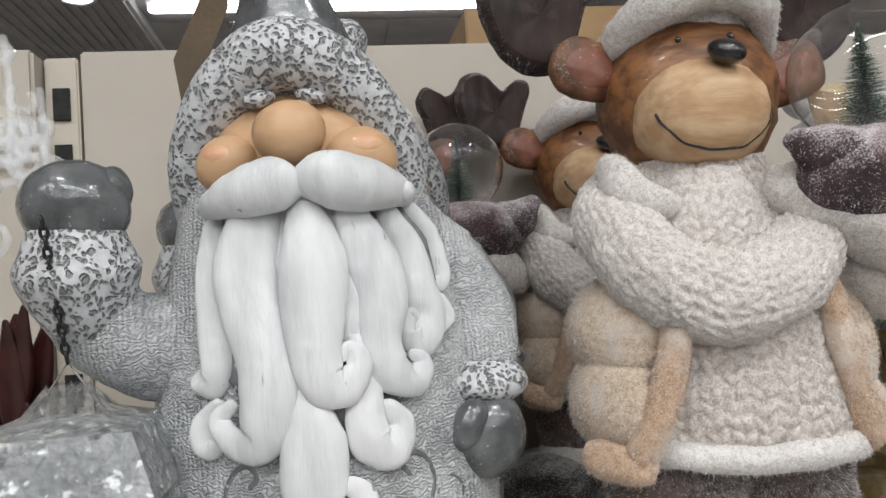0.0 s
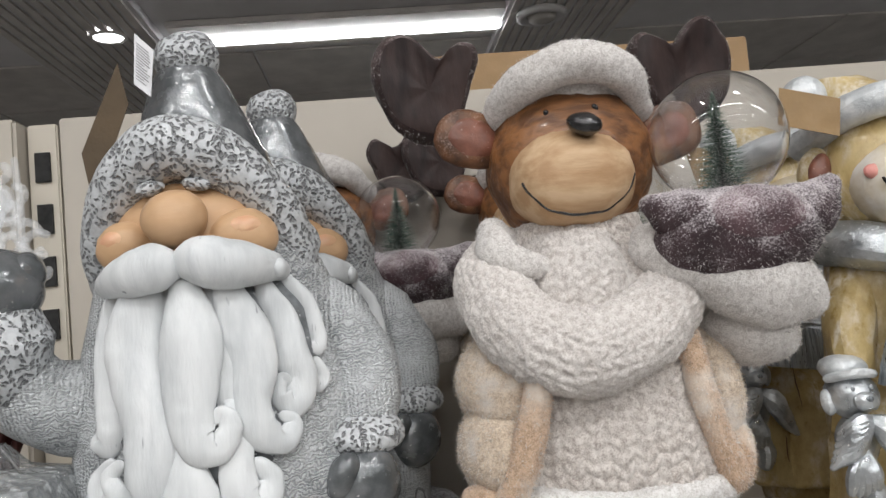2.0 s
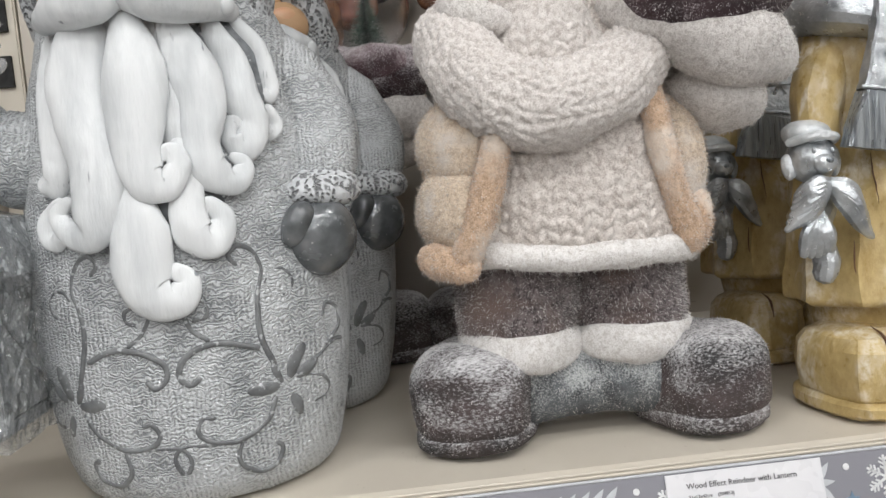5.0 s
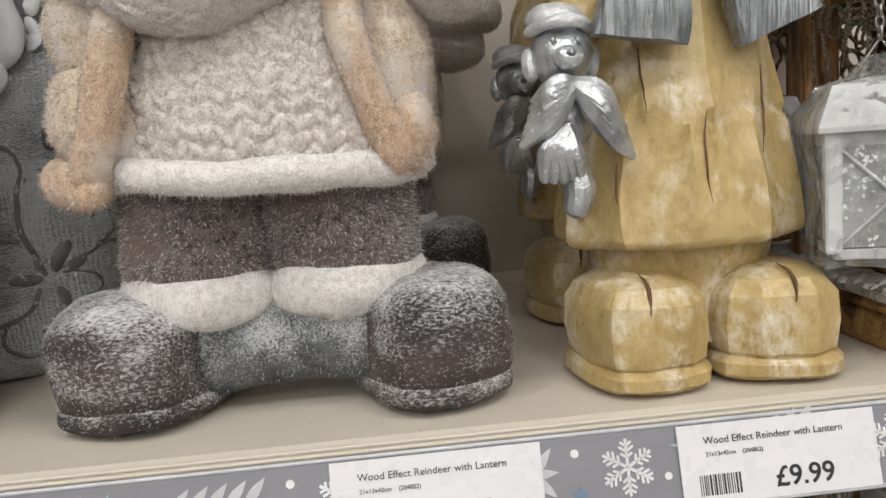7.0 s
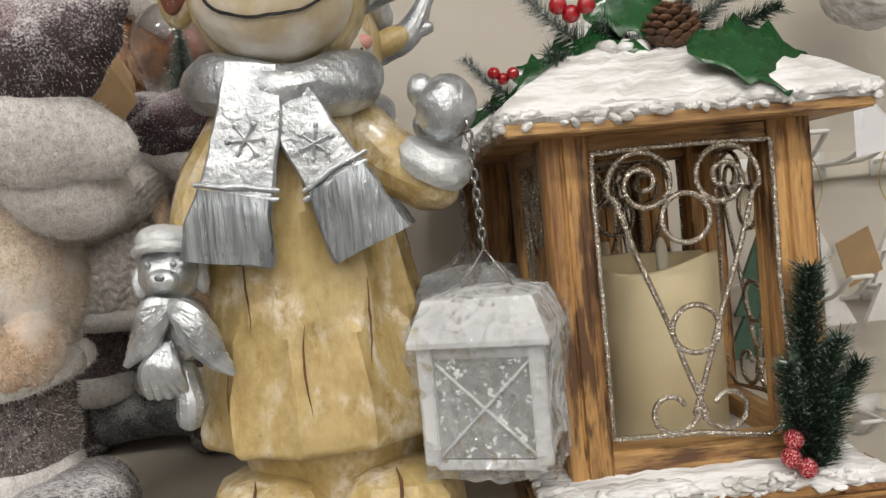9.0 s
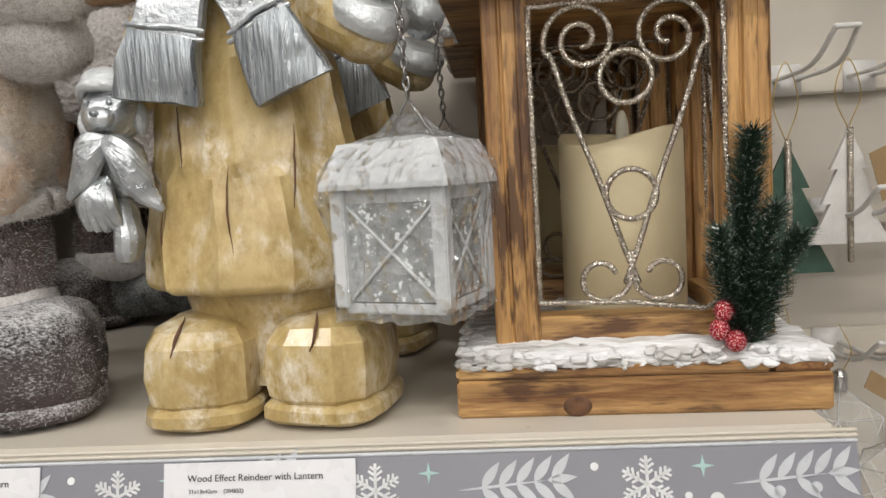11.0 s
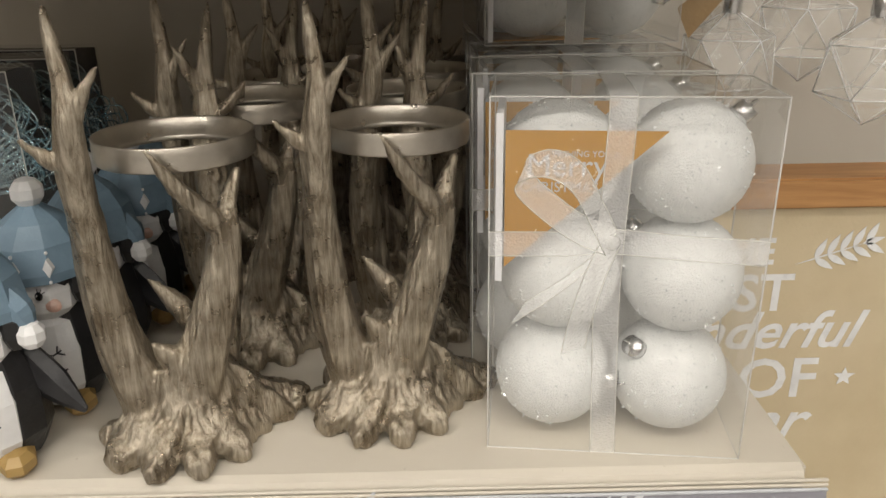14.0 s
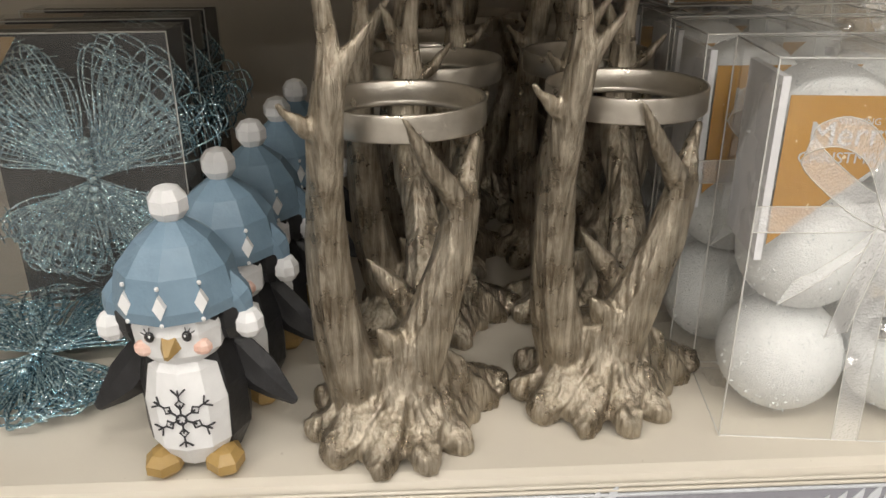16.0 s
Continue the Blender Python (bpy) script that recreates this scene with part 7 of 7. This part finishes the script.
def bauble_pack(x, y, turn):
    """Clear box of six white baubles with a gold card and a sheer ribbon; origin at the middle of its front foot."""
    top = empty("bauble_pack", (x, y, LOW), "clear box of six white glitter baubles with a sheer ribbon bow", "bauble pack", "bauble packs")
    w, d, h = 0.0675, 0.066, 0.194
    for name, lo, hi in (("front_sheet", (-w, 0, 0), (w, 0.0004, h)), ("side_sheet", (-w, 0.0006, 0), (-w + 0.0004, d - 0.0002, h)), ("side_sheet", (w - 0.0004, 0.0006, 0), (w, d - 0.0002, h)), ("lid", (-w, 0, h + 0.0003), (w, d, h + 0.0007))):
        p = sheet(lo, hi).build(name, top, smooth=False)
        p.visible_shadow = False
    e = Sculpt()
    for a, c in ((-w, 0), (w, 0), (-w, d), (w, d)):
        e.tube([(a, c, 0), (a, c, h)], 0.0005, "pack_edge", m=5)
    for z in (0.0, h):
        e.tube([(-w, 0, z), (w, 0, z), (w, d, z), (-w, d, z), (-w, 0, z)], 0.0005, "pack_edge", m=5, steps=1)
    e.build("folded_edge", top)
    rng = random.Random(17)
    for i in range(3):
        for j in (-1, 1):
            c = (j * 0.0325 + (0.002 if i == 1 else 0), 0.0335, 0.0335 + i * 0.0612)
            ba = Sculpt().ell((0, 0, 0), (0.0322, 0.0322, 0.0318), "bauble_white", n=26, m=40).fuzz(["bauble_white"], 600, 0.0008, 0.0011, "glitter_flake", seed=7 + i * 2 + (j > 0)).build("bauble", top)
            ba.location = c
            ba.rotation_euler = (rng.random(), rng.random(), rng.random())
            aim = Vector({(0, 1): (-0.62, -0.45, 0.64), (0, -1): (0.90, -0.42, 0.05), (2, 1): (0.66, -0.1, 0.74), (1, 1): (-0.75, 0.3, 0.6)}.get((i, j), (0.2, 0.9, 0.3))).normalized()
            cap = Sculpt().tube([(0, 0, -0.002), (0, 0, 0.0075)], 0.0056, "bauble_cap", m=18, round_ends=False, flute=0.02)
            cap.tube([(0.003 * math.cos(a), 0, 0.0095 + 0.003 * math.sin(a)) for a in np.linspace(0, 6.28, 9)], 0.0005, "bauble_cap", m=5, steps=1)
            cp = cap.build("bauble_cap", top)
            cp.location = Vector(c) + aim * 0.0315
            cp.rotation_euler = aim.to_track_quat("Z", "Y").to_euler()
    card = Sculpt()
    card.poly([(-0.060, 0.178), (0.016, 0.178), (-0.060, 0.108)], 0.0010, 0.0016, "card_gold")
    card.box((-0.0645, 0.0012, 0.10), (-0.061, 0.05, 0.186), "label_paper")
    card.build("gold_card", top, smooth=False)
    words("WISHING YOU A", 0.0042, "print_pale", top, (-0.038, 0.0008, 0.1655))
    words("Merry", 0.0155, "print_pale", top, (-0.050, 0.0008, 0.1560))
    words("CHRISTMAS", 0.0072, "print_pale", top, (-0.053, 0.0008, 0.1480))

    def ribbon(points, wid, up):
        s = Sculpt()
        pts = spline(np.array(points, float), 6)
        u = np.array(up, float)
        s.grid(np.stack([pts - u * wid, pts + u * wid], 1), "ribbon_sheer", caps=False, closed=False)
        for q in (pts - u * wid, pts + u * wid):
            s.tube(q, 0.0003, "pack_edge", m=4, steps=1)
        r = s.build("ribbon", top)
        r.visible_shadow = False
        return r

    kx, kz = -0.008, 0.124
    ribbon([(-0.006, 0.0, h + 0.001), (-0.006, -0.0012, h - 0.01), (-0.007, -0.0012, 0.150), (kx, -0.002, kz), (-0.008, -0.0012, 0.09), (-0.006, -0.0012, 0.03), (-0.005, -0.0012, 0.001)], 0.0064, (1, 0, 0))
    ribbon([(-0.006, 0.0, h + 0.0012), (-0.006, 0.03, h + 0.0016), (-0.006, 0.065, h + 0.0012)], 0.0064, (1, 0, 0))
    ribbon([(-w, -0.0012, 0.121), (-0.03, -0.0014, 0.122), (kx, -0.0022, kz), (0.03, -0.0014, 0.121), (w, -0.0012, 0.119)], 0.0064, (0, 0, 1))
    ribbon([(kx, -0.003, kz), (-0.026, -0.006, 0.133), (-0.048, -0.007, 0.151), (-0.052, -0.008, 0.160), (-0.040, -0.010, 0.165), (-0.026, -0.009, 0.158), (-0.015, -0.006, 0.138), (kx, -0.004, kz)], 0.0070, (0.35, 0.3, 0.85))
    ribbon([(kx, -0.003, kz), (-0.020, -0.007, 0.112), (-0.038, -0.010, 0.098), (-0.052, -0.010, 0.088)], 0.0070, (0.5, 0.2, 0.8))
    ribbon([(kx, -0.003, kz), (-0.016, -0.008, 0.105), (-0.022, -0.009, 0.08), (-0.024, -0.008, 0.066)], 0.0070, (0.85, 0.3, 0.1))
    Sculpt().ell((kx, -0.0035, kz), (0.005, 0.003, 0.004), "ribbon_sheer", n=8, m=12).build("knot", top)
    top.rotation_euler = (0, 0, radians(turn))
    return top


pack = bauble_pack(0.446, 0.036, -7)
for k, (dx, turn) in enumerate(((-0.004, -2), (0.004, 1), (0.0, -2), (0.006, 2))):
    copy_thing(pack, pose(0.446 + dx, 0.036 + 0.078 * (k + 1), LOW, 0, 0, turn))


copy_thing(pack, pose(0.450, 0.425, LOW + 0.1962, 90, 0, 2))


def butterfly(parent, cx, y, cz, k, seed, flat=False):
    """Glitter-wire butterfly: looped wires in four wings and a beaded body."""
    rng = random.Random(seed)
    for ang0, ang1, ln in ((18, 80, 0.080), (100, 162, 0.080), (205, 262, 0.066), (278, 335, 0.066)):
        s = Sculpt()
        for i in range(28):
            a = radians(ang0 + (ang1 - ang0) * i / 27)
            r = k * ln * rng.uniform(0.75, 1.08)
            off = radians(rng.uniform(6, 11))
            pts = [(0, 0)] + [(r * u * math.cos(a + off * w), r * u * math.sin(a + off * w)) for u, w in ((0.4, 0.5), (0.75, 1), (0.97, 0.6), (1.0, 0), (0.95, -0.6), (0.7, -1), (0.35, -0.4))] + [(0, 0)]
            s.tube([(p, rng.uniform(-0.004, 0.0), q) for p, q in pts], 0.0008, "blue_tinsel", m=5, steps=3)
            for u in np.linspace(0.25, 0.95, 7):
                s.tube([(r * u * math.cos(a - off), -0.002, r * u * math.sin(a - off)), (r * (u + 0.04) * math.cos(a + off), -0.002, r * (u + 0.04) * math.sin(a + off))], 0.0005, "blue_tinsel", m=4)
        w = s.build("wing", parent)
        w.location = (cx, y, cz)
        if flat:
            w.rotation_euler = (radians(-84), 0, 0)
    b = Sculpt()
    for u in np.linspace(-1, 1, 9):
        b.ell((0, -0.004, 0.022 * u * k), (0.0042, 0.0042, 0.0036), "blue_tinsel", n=8, m=10)
    body = b.build("body", parent)
    body.location = (cx, y, cz)
    if flat:
        body.rotation_euler = (radians(-84), 0, 0)


def butterfly_pack(x, y):
    top = empty("butterfly_pack", (x, y, LOW), "blue glitter butterfly in a clear plastic box", "ornament pack", "butterfly packs")
    for name, lo, hi in (("front_sheet", (-0.066, 0, 0), (0.066, 0.0004, 0.19)), ("side_sheet", (0.0656, 0.0006, 0), (0.066, 0.04, 0.19)), ("side_sheet", (-0.066, 0.0006, 0), (-0.0656, 0.04, 0.19)), ("lid", (-0.066, 0, 0.1905), (0.066, 0.04, 0.191))):
        p = sheet(lo, hi).build(name, top, smooth=False)
        p.visible_shadow = False
    e = Sculpt()
    for a in (-0.066, 0.066):
        e.tube([(a, 0, 0), (a, 0, 0.19)], 0.0005, "pack_edge", m=5)
    e.tube([(-0.066, 0, 0.19), (0.066, 0, 0.19)], 0.0005, "pack_edge", m=5)
    e.build("folded_edge", top)
    Sculpt().box((-0.065, 0.036, 0.001), (0.065, 0.0375, 0.188), "peng_black").build("backing_card", top, smooth=False)
    Sculpt().poly([(-0.064, 0.188), (-0.020, 0.188), (-0.064, 0.13)], 0.0010, 0.0016, "tag_kraft").build("corner_card", top, smooth=False)
    butterfly(top, 0.004, 0.016, 0.098, 1.12, 5)
    return top


bp = butterfly_pack(0.016, 0.185)
copy_thing(bp, pose(0.014, 0.245, LOW, 0, 0, 3))
copy_thing(bp, pose(0.010, 0.305, LOW, 0, 0, -2))
loose = empty("glitter_butterfly", (0.0, 0.125, LOW), "blue glitter wire butterfly lying on the shelf", "ornament")
butterfly(loose, 0, 0, 0.012, 0.95, 9, True)

# ---- hanging ornaments past the shelf's end ----


def geodesic_bauble(x, y, z, r):
    top = empty("glass_bauble", (x, y, z), "clear frosted glass bauble with faceted white lines, hanging", "bauble", "hanging baubles")
    bm = bmesh.new()
    bmesh.ops.create_icosphere(bm, subdivisions=1, radius=r)
    lines = Sculpt()
    for e in bm.edges:
        lines.tube([tuple(v.co) for v in e.verts], 0.0005, "print_white", m=4, round_ends=False)
    g = Sculpt().take(bm, "frost_glass").build("glass", top, smooth=False)
    g.visible_shadow = False
    lines.build("seam_web", top)
    Sculpt().tube([(0, 0, r * 0.93), (0, 0, r + 0.010)], 0.0075, "bauble_cap", m=16).build("cap", top)
    Sculpt().tube([(0, 0, r + 0.01), (0.002, 0.01, r + 0.035), (0, 0.0, r + 0.06)], 0.0005, "cord_gold", m=5).build("cord", top)
    return top


gb = geodesic_bauble(0.600, 0.34, Z0 - 0.150, 0.043)
for x, y, z in ((0.672, 0.36, -0.128), (0.690, 0.28, -0.150), (0.760, 0.33, -0.135), (0.64, 0.42, -0.11)):
    copy_thing(gb, pose(x, y, Z0 + z, 0, 0, x * 900))
swing_tag("card_tag", [(0.545, 0.31, Z0 - 0.105), (0.585, 0.30, Z0 - 0.070), (0.592, 0.30, Z0 - 0.080), (0.556, 0.31, Z0 - 0.128)], "tag_kraft", "brown card tag on a hanging bauble")
swing_tag("card_tag", [(0.660, 0.27, Z0 - 0.045), (0.690, 0.27, Z0 - 0.065), (0.684, 0.27, Z0 - 0.080), (0.654, 0.27, Z0 - 0.060)], "tag_kraft", "brown card tag on a hanging bauble")


def wall_hook(x, z, reach):
    s = Sculpt()
    for d in (-0.012, 0.012):
        s.tube([(x + d, BACK - 0.012, z), (x + d, BACK - reach * 0.7, z + 0.004), (x + d * 0.8, BACK - reach, z + 0.03)], 0.0024, "wire_white", m=8, steps=4)
    s.tube([(x - 0.0096, BACK - reach, z + 0.03), (x + 0.0096, BACK - reach, z + 0.03)], 0.0024, "wire_white", m=8)
    s.box((x - 0.016, BACK - 0.016, z - 0.016), (x + 0.016, BACK - 0.010, z + 0.016), "wire_white", 0.001)
    return tagged(s.build("wall_hook"), "white wire display hook on the panel", "hook", "display hooks")


for x, z, reach in ((0.66, 0.215, 0.16), (0.735, 0.215, 0.15), (0.82, 0.215, 0.15), (0.70, 0.075, 0.15), (0.80, 0.075, 0.15), (0.70, -0.065, 0.15), (0.78, -0.065, 0.16), (0.62, -0.065, 0.14)):
    wall_hook(x, Z0 + z, reach)


def tree_ornament(x, y, z, k, mat, label):
    top = empty("tree_ornament", (x, y, z), label, "ornament", "tree ornaments")
    out = [(0, 0.10), (0.016, 0.065), (0.010, 0.065), (0.024, 0.035), (0.016, 0.035), (0.034, 0.0), (-0.034, 0.0), (-0.016, 0.035), (-0.024, 0.035), (-0.010, 0.065), (-0.016, 0.065)]
    Sculpt().poly([(a * k, b * k) for a, b in out], -0.003, 0.003, mat).build("board", top, smooth=False)
    Sculpt().tube([(0, -0.0045, -0.014 * k), (0, -0.0045, 0.10 * k)], 0.0028 * k, "glitter_wire", m=8).build("trunk", top)
    Sculpt().tube([(0, 0, 0.10 * k), (-0.012, 0.0, 0.13 * k), (0.0, 0.0, 0.16 * k), (0.012, 0, 0.13 * k), (0, 0, 0.10 * k)], 0.0006, "cord_gold", m=5).build("cord", top)
    return top


tree_ornament(0.690, 0.38, Z0 + 0.050, 1.1, "tree_white", "white wooden tree ornament with a glitter trunk, hanging")
tree_ornament(0.640, 0.40, Z0 + 0.020, 1.3, "tree_green", "dark green wooden tree ornament, hanging")
tree_ornament(0.775, 0.38, Z0 + 0.050, 1.1, "tree_white", "white wooden tree ornament, hanging beside a tag")
swing_tag("card_tag", [(0.700, 0.36, Z0 + 0.135), (0.735, 0.36, Z0 + 0.150), (0.748, 0.36, Z0 + 0.105), (0.712, 0.36, Z0 + 0.090)], "tag_kraft", "brown card tag with white print")
swing_tag("paper_tag", [(0.690, 0.30, Z0 + 0.265), (0.700, 0.295, Z0 + 0.275), (0.745, 0.30, Z0 + 0.225), (0.690, 0.30, Z0 + 0.218)], "label_paper", "blank white price tag on a hook")


def snowy_bauble(x, y, z, r):
    s = Sculpt()
    s.ell((0, 0, 0), (r, r, r), "snow_paint", n=20, m=28)
    s.rough(0.006, 0.012, 0, 3.0)
    s.tube([(0, 0, r * 0.9), (0, 0.0, r + 0.045)], 0.0008, "cord_gold", m=5)
    return tagged(s.build("textured_bauble", loc=(x, y, z)), "off-white crinkled round ornament hanging from a hook", "ornament")


snowy_bauble(0.76, 0.36, Z0 + 0.40, 0.055)
wall_hook(0.76, Z0 + 0.47, 0.12)

# wooden sign boxes standing below the hanging ornaments


def word_sign(x, y, z):
    top = empty("word_sign", (x, y, z), "tan wooden word sign with white lettering in a frame", "sign")
    Sculpt().box((-0.14, 0.004, 0), (0.24, 0.02, 0.335), "sign_tan", 0.002).build("panel", top, smooth=False)
    Sculpt().box((-0.144, -0.006, 0.336), (0.244, 0.045, 0.362), "sign_wood", 0.002).build("top_rail", top, smooth=False)
    for text, size, dx, dz, lean in (("THE", 0.034, -0.062, 0.283, 0), ("MOST", 0.050, -0.112, 0.238, 0), ("wonderful", 0.052, -0.130, 0.200, 0.35), ("TIME OF", 0.058, -0.158, 0.148, 0), ("year", 0.060, -0.055, 0.102, 0.35)):
        words(text, size, "print_white", top, (dx, 0.0036, dz), bold=0.0008, lean=lean)
    Sculpt().poly(star_outline(0.082, 0.168, 0.010, 5), 0.0030, 0.0036, "print_white").build("star", top, smooth=False)
    lf = Sculpt()
    twig(lf, 0.020, 0.282, 18, 0.075, "print_white", 0.0030, 0.0036)
    lf.build("leaf_print", top, smooth=False)
    return top


word_sign(0.648, 0.30, LOW - 0.285)
slab("shelf_low_east", (LOW_END + 0.03, 0.10, LOW - 0.305), (2.0, BACK, LOW - 0.286), "cream_metal", "cream shelf under the word signs")
slab("shelf_bottom", (-0.95, 0.02, LOW - 0.42), (2.0, BACK, LOW - 0.40), "cream_metal", "cream lowest shop shelf")

# ---- left bay ----


def crystal_drop(x, y, z, seed):
    rng = random.Random(seed)
    s = Sculpt()
    for k in range(9):
        a = rng.uniform(0, 6.28)
        c = (rng.uniform(-0.022, 0.022), rng.uniform(-0.01, 0.01), rng.uniform(-0.06, 0.05))
        s.tube([(c[0] + r * math.cos(a + q), c[1], c[2] + r * math.sin(a + q)) for q, r in zip(np.linspace(0, 4.6, 9), np.linspace(0.016, 0.006, 9))], 0.0045, "crystal", m=10, steps=3)
    s.tube([(0, 0, -0.06), (0.004, 0, 0), (0, 0, 0.06)], 0.004, "crystal", m=8)
    ob = tagged(s.build("acrylic_ornament", loc=(x, y, z)), "clear acrylic scroll ornament hanging in the next bay", "ornament", "acrylic ornaments")
    ob.visible_shadow = False


for x, y, z, sd in ((-0.552, 0.37, 0.405, 1), (-0.575, 0.35, 0.450, 2), (-0.600, 0.37, 0.37, 3), (-0.62, 0.34, 0.43, 4)):
    crystal_drop(x, y, Z0 + z, sd)


def red_spray():
    s = Sculpt()
    rng = random.Random(2)
    for k in range(16):
        a = rng.uniform(-0.7, 0.7)
        b = (-0.575 + rng.uniform(-0.05, 0.02), 0.33 + rng.uniform(-0.04, 0.04), Z0 + 0.03 + rng.uniform(0, 0.12))
        s.tube([b, (b[0] + 0.02 * a, b[1], b[2] + 0.05), (b[0] + 0.05 * a, b[1] - 0.01, b[2] + 0.11)], [0.004, 0.014, 0.003], "red_leaf", m=8, flat=0.25)
    s.tube([(-0.60, 0.34, Z0), (-0.60, 0.34, Z0 + 0.2)], 0.004, "cone_brown", m=8)
    tagged(s.build("red_foliage"), "dark red artificial foliage standing on the shelf", "artificial plant")


red_spray()
